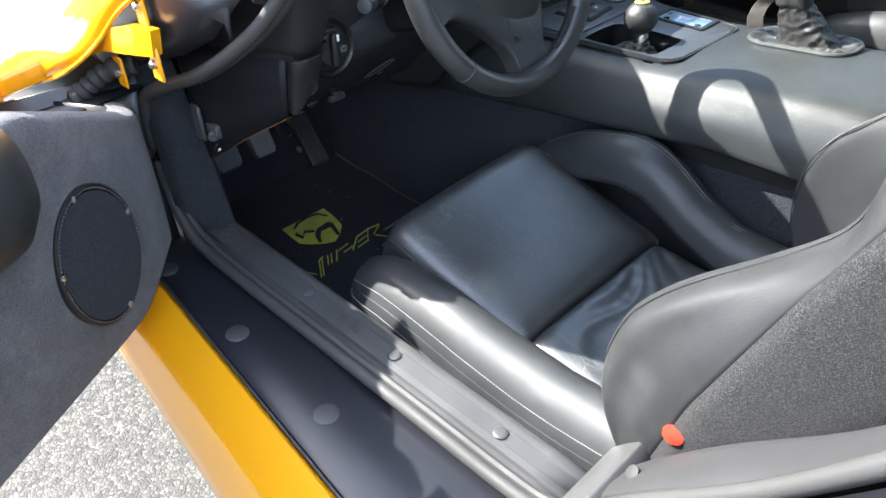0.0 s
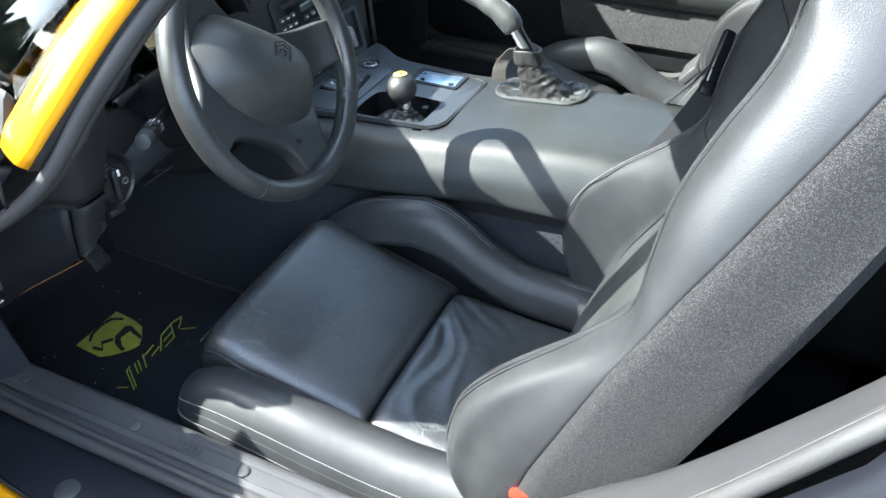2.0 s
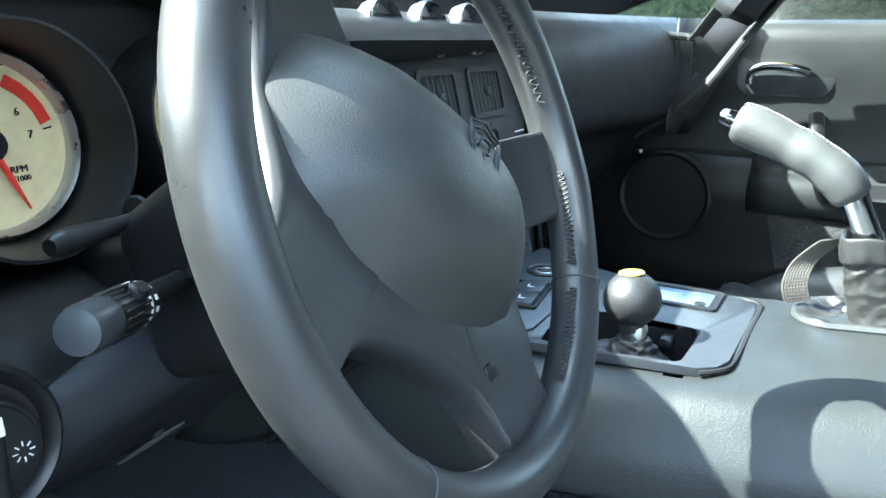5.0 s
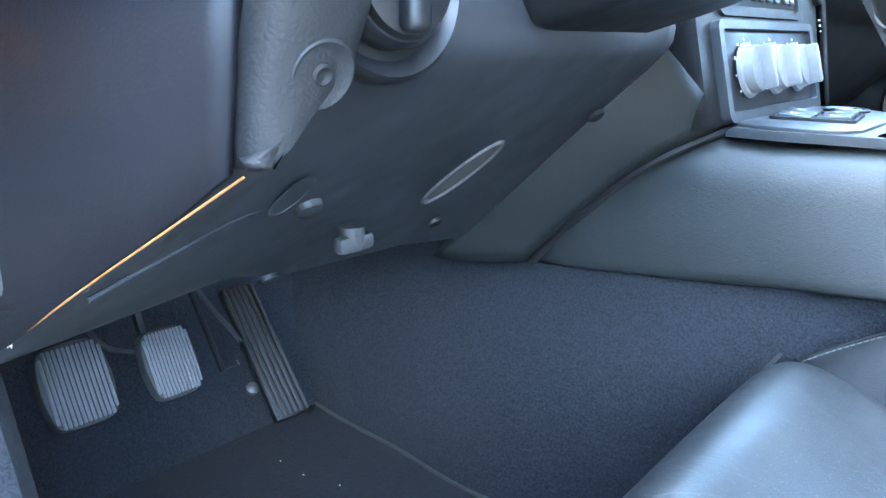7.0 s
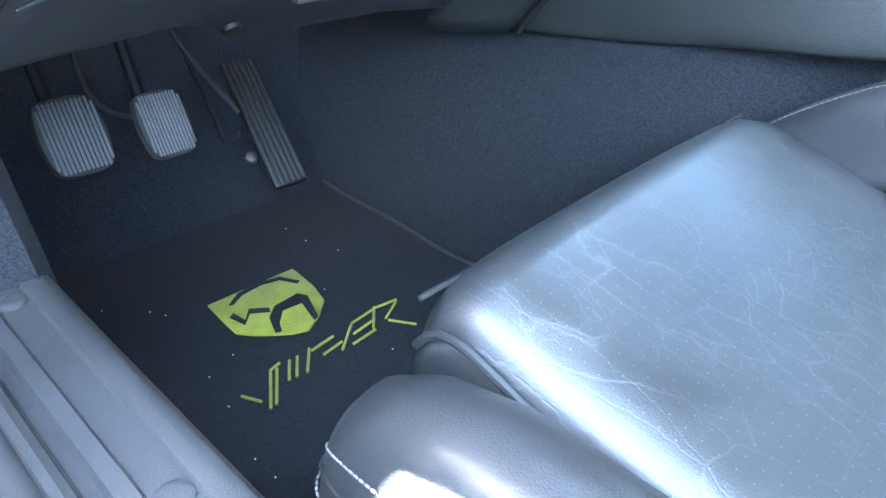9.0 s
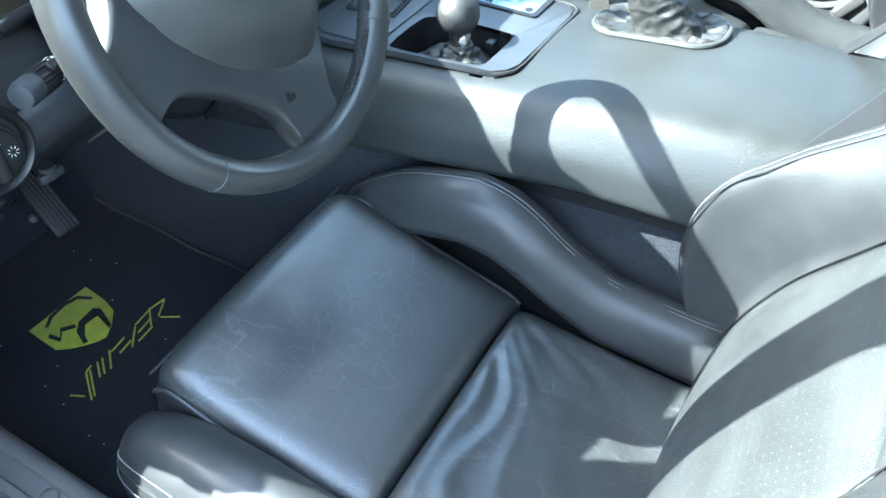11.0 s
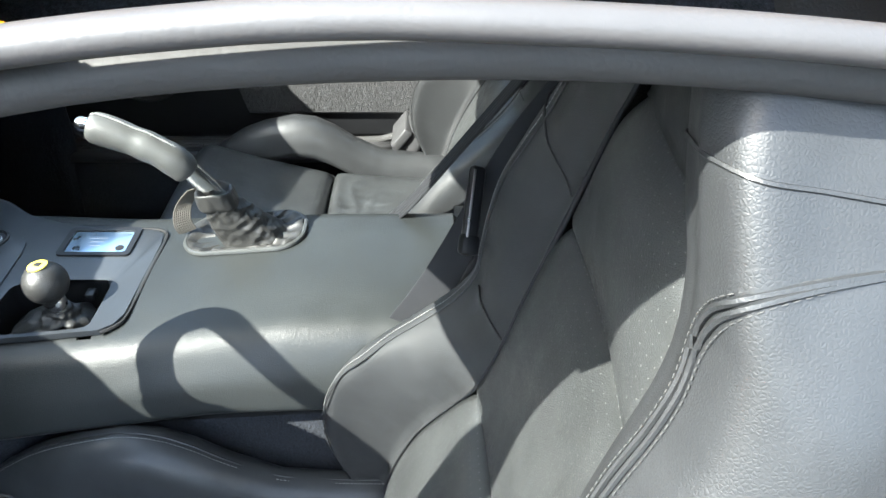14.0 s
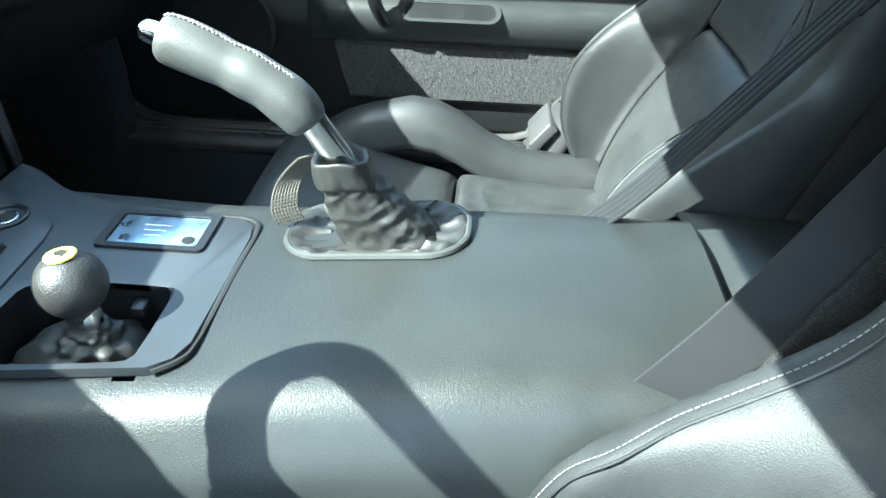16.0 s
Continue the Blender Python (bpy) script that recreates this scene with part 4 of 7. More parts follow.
def console():
    t = thing("centre_console", (0, 0.3, 0.45), "grey-black grained vinyl centre console between the seats", "console")
    rows = []
    for y in list(np.linspace(-0.016, 0.384, 22)) + [0.394, 0.398] + list(np.linspace(0.41, 0.51, 8)) + [0.522, 0.526] + list(np.linspace(0.54, 0.60, 4)) + [0.66, 0.72, 0.765]:
        zt, zb = top_z(y), low_z(y)
        w = float(np.interp(y, (0.0, 0.136, 0.23, 0.365, 0.503, 0.607, 0.655, 0.756), (0.150, 0.152, 0.157, 0.168, 0.178, 0.185, 0.190, 0.200)))
        half = [(w - 0.002, zb - 0.002), (w, zb + 0.006), (w - 0.006, zb + 0.4 * (zt - zb)), (w - 0.020, zt - 0.030), (w - 0.034, zt - 0.013), (w - 0.050, zt - 0.004), (w - 0.072, zt), (0.05, zt + 0.003)]
        prof = [(-x, z) for x, z in half] + [(0.0, zt + 0.004)] + half[::-1]
        well = 0.396 < y < 0.524
        rows.append([(q[0], y, 0.563 if well and -0.110 < q[0] < -0.014 else q[1]) for q in spline(prof, 96)])
    first = rows[0]
    lip = [[(p[0] * 0.985, -0.021, p[2] - 0.006) for p in first], [(p[0] * 0.97, -0.022, p[2] - 0.03) for p in first]]
    part("body", loft(lip[::-1] + rows), CONSOLE, t, "grained grey-black vinyl body", thick=0.004)
    # added black box that keeps light from leaking through the console
    part("light_stop", rbox((0.26, 0.86, 0.16), 0.01, 1, Matrix.Translation((0, 0.42, 0.475))), BLACK, t, "unseen black box that stops light through the console")
    # raised lower part behind it
    part("rear_box", loft([[(q[0], y, q[1]) for q in spline([(-0.20, 0.45), (-0.17, 0.585), (-0.12, 0.612), (0, 0.616), (0.12, 0.612), (0.17, 0.585), (0.20, 0.45)], 30)] for y in (-0.018, -0.1, -0.2, -0.36)]), CONSOLE, t, "rear box of the console", thick=0.004)
    # joint to the dashboard's side
    part("joint", tube(spline([(-0.2005, 0.758, 0.484), (-0.1965, 0.738, 0.510), (-0.191, 0.712, 0.536), (-0.181, 0.682, 0.566), (-0.166, 0.655, 0.588), (-0.140, 0.634, 0.602), (-0.112, 0.624, 0.609)], 24), 0.0034, 6), BLACK, t, "dark joint")
    # shifter and switch bezel
    outer = [(-0.109, 0.385), (-0.098, 0.370), (-0.080, 0.363), (0.0, 0.361), (0.060, 0.360), (0.078, 0.364), (0.088, 0.378), (0.092, 0.41), (0.098, 0.46), (0.104, 0.510), (0.122, 0.560), (0.155, 0.605), (0.165, 0.625),
             (0.05, 0.632), (-0.08, 0.630), (-0.135, 0.620), (-0.138, 0.585), (-0.132, 0.55), (-0.124, 0.50), (-0.115, 0.43)]
    inner = [(-0.106, 0.412), (-0.104, 0.404), (-0.098, 0.400), (-0.070, 0.399), (-0.035, 0.399), (-0.024, 0.401), (-0.019, 0.406), (-0.018, 0.42), (-0.018, 0.45), (-0.020, 0.485), (-0.024, 0.505), (-0.030, 0.514), (-0.036, 0.517),
             (-0.06, 0.519), (-0.09, 0.519), (-0.112, 0.516), (-0.116, 0.508), (-0.116, 0.49), (-0.113, 0.46), (-0.109, 0.43)]
    z0 = Matrix.Translation((0, 0.0, 0.6050))
    bz = part("shifter_bezel", ring_plate(outer, inner, 0.0075, z0), BEZEL, t, "satin dark bezel round the gear lever")
    part("bezel_well", loft([[(x, y, z) for x, y in inner] for z in (0.611, 0.590, 0.566)], around=True), SMOOTH, bz, "dark well")
    part("bezel_gap", tube(spline([(x * 1.008 - 0.0004, y - 0.0022, top_z(y) + 0.0030) for x, y in outer[:13]], 60), 0.0022, 6), BLACK, bz, "dark gap round the bezel")
    # switch panel with its lighter and switches
    sw = [(-0.100, 0.528), (0.030, 0.530), (0.052, 0.534), (0.066, 0.545), (0.092, 0.590), (0.105, 0.612), (0.098, 0.622), (-0.08, 0.624), (-0.118, 0.618), (-0.128, 0.60), (-0.126, 0.555), (-0.116, 0.535)]
    panel = part("switch_panel", prism(sw, 0.0030, 0.001, Matrix.Translation((0, 0, 0.6122))), BEZEL, t, "satin dark switch panel")
    part("lighter_ring", lathe([(0.0205, 0), (0.0205, 0.003), (0.0185, 0.0042), (0.0165, 0.003), (0.0160, 0.0006), (0.002, 0.0004)], 32, Matrix.Translation((0.058, 0.580, 0.6142))), SMOOTH, panel, "black socket ring")
    part("lighter_lip", lathe([(0.0118, 0.0006), (0.0118, 0.0030), (0.0106, 0.0034), (0.0102, 0.0008)], 28, Matrix.Translation((0.055, 0.578, 0.6148))), STEEL, panel, "dull metal socket lip")
    part("lighter_hole", lathe([(0.0100, 0), (0.0100, 0.0012), (0.004, 0.0013)], 24, Matrix.Translation((0.055, 0.578, 0.6148))), BLACK, panel, "dark socket hole")
    turn = Matrix.Translation((-0.026, 0.582, 0.6152)) @ Matrix.Rotation(radians(8), 4, "Z")
    part("switch_frame", ring_plate(rounded(-0.039, -0.034, 0.039, 0.034, 0.004), rounded(-0.036, -0.031, 0.036, 0.031, 0.003), 0.0026, turn), SMOOTH, panel, "thin black switch frame")
    for x, y in ((0.018, 0.0155), (0.018, -0.0155), (-0.018, 0.0155), (-0.018, -0.0155)):
        sw_ = part("rocker_switch", rbox((0.033, 0.028, 0.007), 0.0022, 2, turn @ Matrix.Translation((x, y, 0.001)) @ Matrix.Rotation(radians(5 if y > 0 else -5), 4, "X")), BEZEL, panel)
        part("print_bar", rbox((0.0085, 0.0016, 0.0005), 0.0002, 1, turn @ Matrix.Translation((x, y + 0.003, 0.0046))), WHITE, sw_)
        part("print_bar", rbox((0.0016, 0.0075, 0.0005), 0.0002, 1, turn @ Matrix.Translation((x - 0.004, y, 0.0046))), WHITE, sw_)
    # plaque
    pq = part("plaque_frame", ring_plate(rounded(0.026, 0.394, 0.086, 0.488, 0.006), rounded(0.033, 0.402, 0.079, 0.480, 0.004), 0.0032, Matrix.Translation((0, 0, 0.6120))), SMOOTH, t, "black plaque frame")
    part("plate", prism(rounded(0.034, 0.403, 0.078, 0.479, 0.003), 0.0010, 0.0003, Matrix.Translation((0, 0, 0.6123))), PLAQUE, pq, "polished blue-tinted metal plate")
    for k in range(3):
        part("print_bar", rbox((0.0011, 0.024 - 0.005 * k, 0.0004), 0.0001, 1, Matrix.Translation((0.064 - 0.008 * k, 0.445, 0.6134))), WHITE, pq)
    part("notch", lathe([(0.0055, 0), (0.0055, 0.0014), (0.003, 0.0016)], 16, Matrix.Translation((0.043, 0.4115, 0.6127))), BLACK, pq)
    part("retainer", rbox((0.016, 0.012, 0.010), 0.003, 2, Matrix.Translation((-0.030, 0.425, 0.598))), SMOOTH, bz)


console()


def wrinkled_boot(rings, n=40, folds=7, depth=0.004, seed=1):
    """A soft cover: rings are (centre, half width in x, half width in y, fold)."""
    rows = []
    rnd = random.Random(seed)
    ph = [rnd.uniform(0, 6.28) for _ in range(4)]
    dense = spline([(*c, a, b, f) for c, a, b, f in rings], 34)
    for i, q in enumerate(dense):
        row = []
        for k in range(n):
            an = 2 * math.pi * k / n
            w = q[5] * depth * (math.sin(folds * an + ph[0] + i * 0.25) + 0.7 * math.sin((folds + 4) * an + ph[1] - i * 0.4) + 0.8 * math.sin(3 * an + ph[2] + i * 0.7))
            row.append((q[0] + (q[3] + w) * math.cos(an), q[1] + (q[4] + w) * math.sin(an), q[2] + 0.4 * w))
        rows.append(row)
    return loft(rows, around=True, caps=True)


def shifter():
    t = thing("gear_lever", (-0.066, 0.450, 0.57), "gear lever with black textured ball knob and crumpled leather boot", "gear lever")
    part("boot", wrinkled_boot([((-0.066, 0.458, 0.569), 0.046, 0.056, 0.4), ((-0.067, 0.456, 0.583), 0.040, 0.047, 1.0), ((-0.068, 0.452, 0.595), 0.028, 0.031, 1.2), ((-0.068, 0.448, 0.604), 0.018, 0.019, 0.8), ((-0.067, 0.446, 0.611), 0.0135, 0.0135, 0.3)], 48, 5, 0.0015, 3), BOOT_LEATHER, t, "black crumpled leather boot")
    part("collar", lathe([(0.0105, 0.0), (0.0105, 0.016), (0.0090, 0.020)], 20, at((-0.067, 0.445, 0.605), (0.03, 0.06, 1))), STEEL, t, "brushed steel collar")
    r = 0.0252
    part("knob", lathe([(0.0105, -0.030), (0.0125, -0.027)] + [(r * math.cos(radians(a)), r * 0.97 * math.sin(radians(a))) for a in range(-60, 76, 9)] + [(0.008, r * 0.955)], 32, at((-0.0645, 0.4515, 0.645), (0.05, 0.10, 1))), KNOB, t, "black grained ball knob")
    tip = Vector((-0.0645, 0.4515, 0.645)) + Vector((0.05, 0.10, 1)).normalized() * 0.0229
    part("badge", lathe([(0.0112, 0), (0.0110, 0.0012), (0.0098, 0.0018), (0.004, 0.0022)], 28, at(tip, (0.05, 0.10, 1))), BADGE_Y, t, "round pale yellow badge")
    part("badge_mark", prism([(-0.004, -0.004), (0.003, -0.005), (0.005, 0.001), (0.001, 0.005), (-0.003, 0.002)], 0.0008, 0, at(tip + Vector((0, 0, 0.0018)), (0.05, 0.10, 1))), BOOT_LEATHER, t)


KNOB = plastic("knob_grain", (0.028, 0.028, 0.0275), 0.44, 0.0007, 560)
shifter()


def handbrake():
    t = thing("handbrake", (0.06, 0.26, 0.61), "raised handbrake lever with stitched grey leather grip and loose boot", "handbrake")
    # a leather sleeve that slumps in slanting folds below a turned-over cuff
    rows = []
    sleeve = spline([(0.061, 0.233, 0.607, 0.027, 0.0495), (0.060, 0.237, 0.618, 0.027, 0.0470), (0.058, 0.248, 0.636, 0.0255, 0.0400), (0.055, 0.2595, 0.655, 0.0235, 0.0325), (0.052, 0.2695, 0.672, 0.0215, 0.0255), (0.0500, 0.2745, 0.680, 0.0205, 0.0225)], 60)
    for i, (x, y, z, a, b) in enumerate(sleeve):
        row = []
        for k in range(96):
            an = 2 * math.pi * k / 96
            co, si = math.cos(an), math.sin(an)
            e = (abs(co) ** 3.2 + abs(si) ** 3.2) ** (-1 / 3.2)
            p = Vector((x + a * e * co, y + b * e * si, z))
            lean = p.z + 0.8 * (p.y - 0.26)
            fold = 1 - abs(noise.noise(Vector((p.x * 34 + 3, p.y * 30, lean * 52)))) * 2.4
            fine = 1 - abs(noise.noise(Vector((p.x * 95, p.y * 95 + 5, p.z * 80)))) * 2
            w = 0.0020 * fold + 0.0014 * fine - 0.0022
            row.append((p.x + w * co, p.y + w * si, p.z + 0.3 * w))
        rows.append(row)
    boot = part("boot", loft(rows, around=True), BOOT_LEATHER, t, "slumped black leather boot", sharp=60)
    rows = []
    for x, y, z, a, b in spline([(0.0502, 0.2740, 0.676, 0.0215, 0.0232), (0.0500, 0.2745, 0.6785, 0.0228, 0.0245), (0.0490, 0.2760, 0.686, 0.0222, 0.0236), (0.0478, 0.2775, 0.696, 0.0212, 0.0226), (0.0475, 0.278, 0.6995, 0.0200, 0.0214), (0.0475, 0.278, 0.6990, 0.0175, 0.0185), (0.048, 0.277, 0.690, 0.0130, 0.0135)], 30):
        row = []
        for k in range(64):
            an = 2 * math.pi * k / 64
            co, si = math.cos(an), math.sin(an)
            e = (abs(co) ** 3 + abs(si) ** 3) ** (-1 / 3)
            w = 0.0016 * noise.noise(Vector((3 * co + 2, 3 * si, z * 60)))
            row.append((x + (a * e + w) * co, y + (b * e + w) * si, z + 0.0025 * math.sin(2 * an + 1)))
        rows.append(row)
    part("cuff", loft(rows, around=True), BOOT_LEATHER, boot, "turned-over leather cuff")
    ring = rounded(0.021, 0.176, 0.103, 0.328, 0.034, 10)
    outline = spline(ring + ring[:1], 110)[:-1]
    rows = []
    for f, h in ((1.0, 0.0060), (0.97, 0.0092), (0.92, 0.0098), (0.86, 0.0080), (0.78, 0.0052), (0.70, 0.0046), (0.54, 0.0044)):
        row = []
        for k, (x, y) in enumerate(outline):
            pucker = (0.0016 * math.sin(k * 0.95) + 0.0010 * math.sin(k * 0.52 + 1)) * min(1.0, (1 - f) * 8) * (0.3 + min(1.0, abs(y - 0.252) / 0.06))
            row.append((0.062 + (x - 0.062) * f, 0.252 + (y - 0.252) * f, top_z(y) + h + pucker))
        rows.append(row)
    part("boot_skirt", loft(rows, around=True), BOOT_LEATHER, t, "gathered leather skirt")
    part("boot_rim", tube([(x, y, top_z(y) + 0.0060) for x, y in outline], 0.0034, 8, True), RIMLIGHT, t, "thin moulded rim")
    strap = []
    for c in np.linspace(0, 1, 9):
        strap.append(tube([(0.070 + 0.005 * math.sin(5 * f) - 0.006 * c, 0.296 + 0.026 * math.sin(2.2 * f) + 0.020 * c, 0.690 - 0.062 * f - 0.004 * c) for f in np.linspace(0, 1, 14)], 0.0011, 5))
    for f in np.linspace(0, 1, 22):
        strap.append(tube([(0.070 + 0.005 * math.sin(5 * f) - 0.006 * c, 0.296 + 0.026 * math.sin(2.2 * f) + 0.020 * c, 0.690 - 0.062 * f - 0.004 * c) for c in np.linspace(0, 1, 4)], 0.0010, 5))
    part("strap", join(*strap), STRAP, t, "loose strap of coarse brown-black netting")
    shaft = [(0.050, 0.272, 0.684), (0.043, 0.281, 0.705), (0.034, 0.291, 0.728), (0.028, 0.298, 0.745)]
    part("shaft", tube(shaft, 0.0115, 16), CHROME, t, "polished metal shaft")
    axis = spline([(0.0275, 0.2955, 0.7350), (0.0265, 0.306, 0.7495), (0.027, 0.325, 0.7640), (0.029, 0.350, 0.7760), (0.031, 0.375, 0.7860), (0.032, 0.396, 0.7930)], 30)
    rad = [0.0182 * float(np.interp(k / 30, (0, 0.03, 0.10, 0.20, 0.34, 0.46, 0.58, 0.70, 0.85, 0.96, 1.0), (0.78, 0.92, 0.99, 1.03, 0.95, 1.0, 0.93, 1.0, 1.03, 1.0, 0.80))) for k in range(31)]
    grip = part("grip", tube(axis, rad, 22), GRIP, t, "grey leather grip")
    part("stitching", dashes([(p[0] - 0.10 * r + 0.0018 * (-1) ** i, p[1] - 0.28 * r, p[2] + 1.01 * r) for i, (p, r) in enumerate(zip(spline(axis, 70), np.interp(np.linspace(0, 1, 71), np.linspace(0, 1, 31), rad)))], 0.0036, 0.0034, 0.0008), STITCH_PALE, grip, "pale zigzag stitching")
    part("button", lathe([(0.0085, 0.0), (0.0085, 0.010), (0.0080, 0.014), (0.0055, 0.017)], 18, at((0.032, 0.394, 0.7925), (0.02, 0.95, 0.31))), CHROME, t, "chrome release button")


RIMLIGHT = plastic("rim_vinyl", (0.045, 0.048, 0.047), 0.42, 0.0002, 500)
STRAP = flat("net_thread", (0.055, 0.05, 0.042), 0.7)
STITCH_PALE = flat("pale_thread", (0.34, 0.34, 0.33), 0.8)
GRIP = leather("grip_leather", (0.060, 0.062, 0.060), 0.45, 0.2, 0.8)
handbrake()


# ---- dashboard ----
def dashboard():
    t = thing("dashboard", (0, 0.9, 0.5), "black grained dashboard with round cream gauges", "dashboard", kind="")
    # top pad, over the whole width
    rows = []
    for x in np.linspace(-0.612, 0.622, 46):
        hood = 0.055 * math.exp(-((x + 0.42) / 0.145) ** 6) - 0.020
        far = float(np.interp(x, (-0.2, 0.25, 0.45, 0.68), (0.0, 0.02, 0.0, -0.07)))
        y0 = 0.658 + far + 0.040 * math.exp(-((x + 0.37) / 0.165) ** 6)
        back = max(y0 + 0.04, float(np.interp(abs(x), (0.0, 0.25, 0.44, 0.53, 0.585, 0.622), (0.985, 0.960, 0.893, 0.80, 0.70, 0.61))))
        hood -= 0.035 * min(1.0, max(0.0, (abs(x) - 0.54) / 0.07)) ** 1.5
        squeeze = (back - y0) / (1.02 - y0)
        rows.append([(x, y0 + (q[0] - y0) * squeeze if q[0] > y0 + 0.03 else q[0], q[1]) for q in spline([(y0 + 0.030, 0.855 + hood), (y0, 0.876 + hood), (y0 + 0.006, 0.894 + hood), (y0 + 0.08, 0.908 + hood), (0.86, 0.890 + 0.6 * hood), (1.02, 0.862 + 0.2 * hood)], 20)])
    part("top_pad", loft(rows), DASH, t, "grained black top pad", thick=0.006)
    # passenger side: deep curved face and glovebox
    rows = []
    for x in np.linspace(0.19, 0.70, 20):
        k = (x - 0.19) / 0.51
        y0 = 0.672 - 0.085 * k ** 1.6
        rows.append([(x, q[0], q[1]) for q in spline([(y0 + 0.02, 0.895), (y0 - 0.002, 0.872), (y0 - 0.016, 0.82), (y0 - 0.012, 0.745), (y0 + 0.01, 0.722), (y0 + 0.05, 0.70), (y0 + 0.09, 0.64), (y0 + 0.15, 0.575), (y0 + 0.20, 0.56)], 22)])
    part("passenger_face", loft(rows), DASH, t, "grained black passenger side face", thick=0.006)
    rows = []
    for z, y1 in ((0.893, 0.480), (0.85, 0.492), (0.816, 0.512), (0.775, 0.534), (0.735, 0.556), (0.70, 0.572)):
        y0 = 0.60 - 0.05 * max(0.0, z - 0.74)
        rows.append([(q[0], q[1], z) for q in spline([(0.640, y0 - 0.004), (0.668, y0 - 0.016), (0.690, y1 + 0.012), (0.700, y1), (0.706, y1 + 0.012)], 12)])
    part("passenger_end", loft(rows), DASH, t, "grained black passenger end of the dash", thick=0.005)
    # hidden black boxes, added to keep sun from leaking through the dash
    part("light_stop", join(rbox((1.26, 0.30, 0.185), 0.01, 1, Matrix.Translation((0.0, 0.925, 0.7275))), rbox((0.42, 0.16, 0.10), 0.01, 1, Matrix.Translation((-0.40, 0.80, 0.655)))), BLACK, t, "unseen black boxes that stop sun through the dash")
    # binnacle face with two round openings' cowls
    part("binnacle", loft([[(x, 0.752 - 0.06 * (z - 0.72), z) for z in np.linspace(0.70, 0.905, 8)] for x in np.linspace(-0.57, -0.16, 6)]), SMOOTH, t, "black binnacle face", thick=0.006)
    for cx, r, kind in ((-0.438, 0.0495, "tachometer"), (-0.295, 0.0470, "speedometer")):
        c = Vector((cx, 0.735, 0.803))
        ax = Vector((0.0, -0.98, 0.12))
        m = at(c, ax, (1, 0, 0))
        g = part(kind, lathe([(r, -0.002), (r, 0.002), (r * 0.5, 0.002), (0.004, 0.002)], 48, m), CREAM, t, "cream gauge face with red and black marks")
        part("gauge_rim", lathe([(r * 1.10, -0.002), (r * 1.12, 0.006), (r * 1.06, 0.012), (r * 1.0, 0.008), (r * 0.985, 0.001)], 48, m), STEEL, g, "satin metal rim")
        part("gauge_cowl", lathe([(r * 1.12, 0.0), (r * 1.14, 0.016), (r * 1.24, 0.040), (r * 1.30, 0.048), (r * 1.34, 0.048), (r * 1.36, 0.040), (r * 1.36, -0.015)], 48, m), SMOOTH, g, "deep black cowl")
        part("hub", lathe([(0.0095, 0.002), (0.0095, 0.008), (0.006, 0.010)], 20, m), BLACK, g)
        for a in range(0, 226, 12):
            an = radians(225 - a)
            red = kind == "tachometer" and 168 <= a <= 206
            mm = m @ Matrix.Translation((r * 0.80 * math.cos(an), r * 0.80 * math.sin(an), 0.0024)) @ Matrix.Rotation(an, 4, "Z")
            part("tick", rbox((0.008 if red else 0.006, 0.0098 if red else 0.0010, 0.0006), 0.0002, 1, mm), REDPRINT if red else BLACK, g)
        digits = "01234567" if kind == "tachometer" else ""
        for i, ch in enumerate(digits):
            an = radians(225 - 218 * i / 7)
            text("numeral", ch, 0.0068, m @ Matrix.Translation((r * 0.56 * math.cos(an), r * 0.56 * math.sin(an), 0.0026)), BLACK, g)
        if kind == "tachometer":
            text("legend", "RPM", 0.0058, m @ Matrix.Translation((0.016, -0.016, 0.0026)), BLACK, g)
            text("legend", "X1000", 0.0046, m @ Matrix.Translation((0.016, -0.0215, 0.0026)), BLACK, g)
        an = radians(-68 if kind == "tachometer" else 225)
        part("needle", tube([m @ Vector((0, 0, 0.006)), m @ Vector((r * 0.40 * math.cos(an), r * 0.40 * math.sin(an), 0.006)), m @ Vector((r * 0.86 * math.cos(an), r * 0.86 * math.sin(an), 0.006))], [0.0024, 0.002, 0.0007], 6), REDPRINT, g, "red needle")
    m = at((-0.190, 0.690, 0.774), (0.0, -0.985, 0.17), (1, 0, 0))
    end = part("binnacle_end", lathe([(0.084, -0.060), (0.084, -0.006), (0.0815, 0.0), (0.076, 0.0035), (0.060, 0.0045), (0.0580, 0.0065), (0.0560, 0.0062), (0.0545, 0.003), (0.0500, -0.034)], 64, m), DASH, t, "rounded end of the instrument hood")
    g = part("fuel_gauge", lathe([(0.0510, -0.034), (0.030, -0.034), (0.003, -0.034)], 40, m), BLACK, end, "dark gauge face in a deep well")
    part("needle", tube([m @ Vector((0, 0, -0.031)), m @ Vector((-0.020, 0.018, -0.031))], [0.0018, 0.0007], 6), REDPRINT, g)
    # lower knee panel: a nose below the column, then a plane sloping down and forward
    rows = []
    for x in np.linspace(-0.655, -0.195, 40):
        near = 0.598 + 0.045 * min(1.0, max(0.0, (x + 0.50) / 0.28))
        near = max(near, 0.588 + 2.9 * (-0.610 - x))
        fall = 0.036 * min(1.0, max(0.0, (-0.545 - x) / 0.07))
        yl, zl = (float(np.interp(x, (-0.655, -0.62, -0.506, -0.46, -0.42, -0.3, -0.2), v)) for v in ((0.728, 0.738, 0.768, 0.808, 0.826, 0.826, 0.815), (0.542, 0.541, 0.540, 0.522, 0.510, 0.508, 0.500)))
        za, zb = 0.664 - fall, zl + 0.010
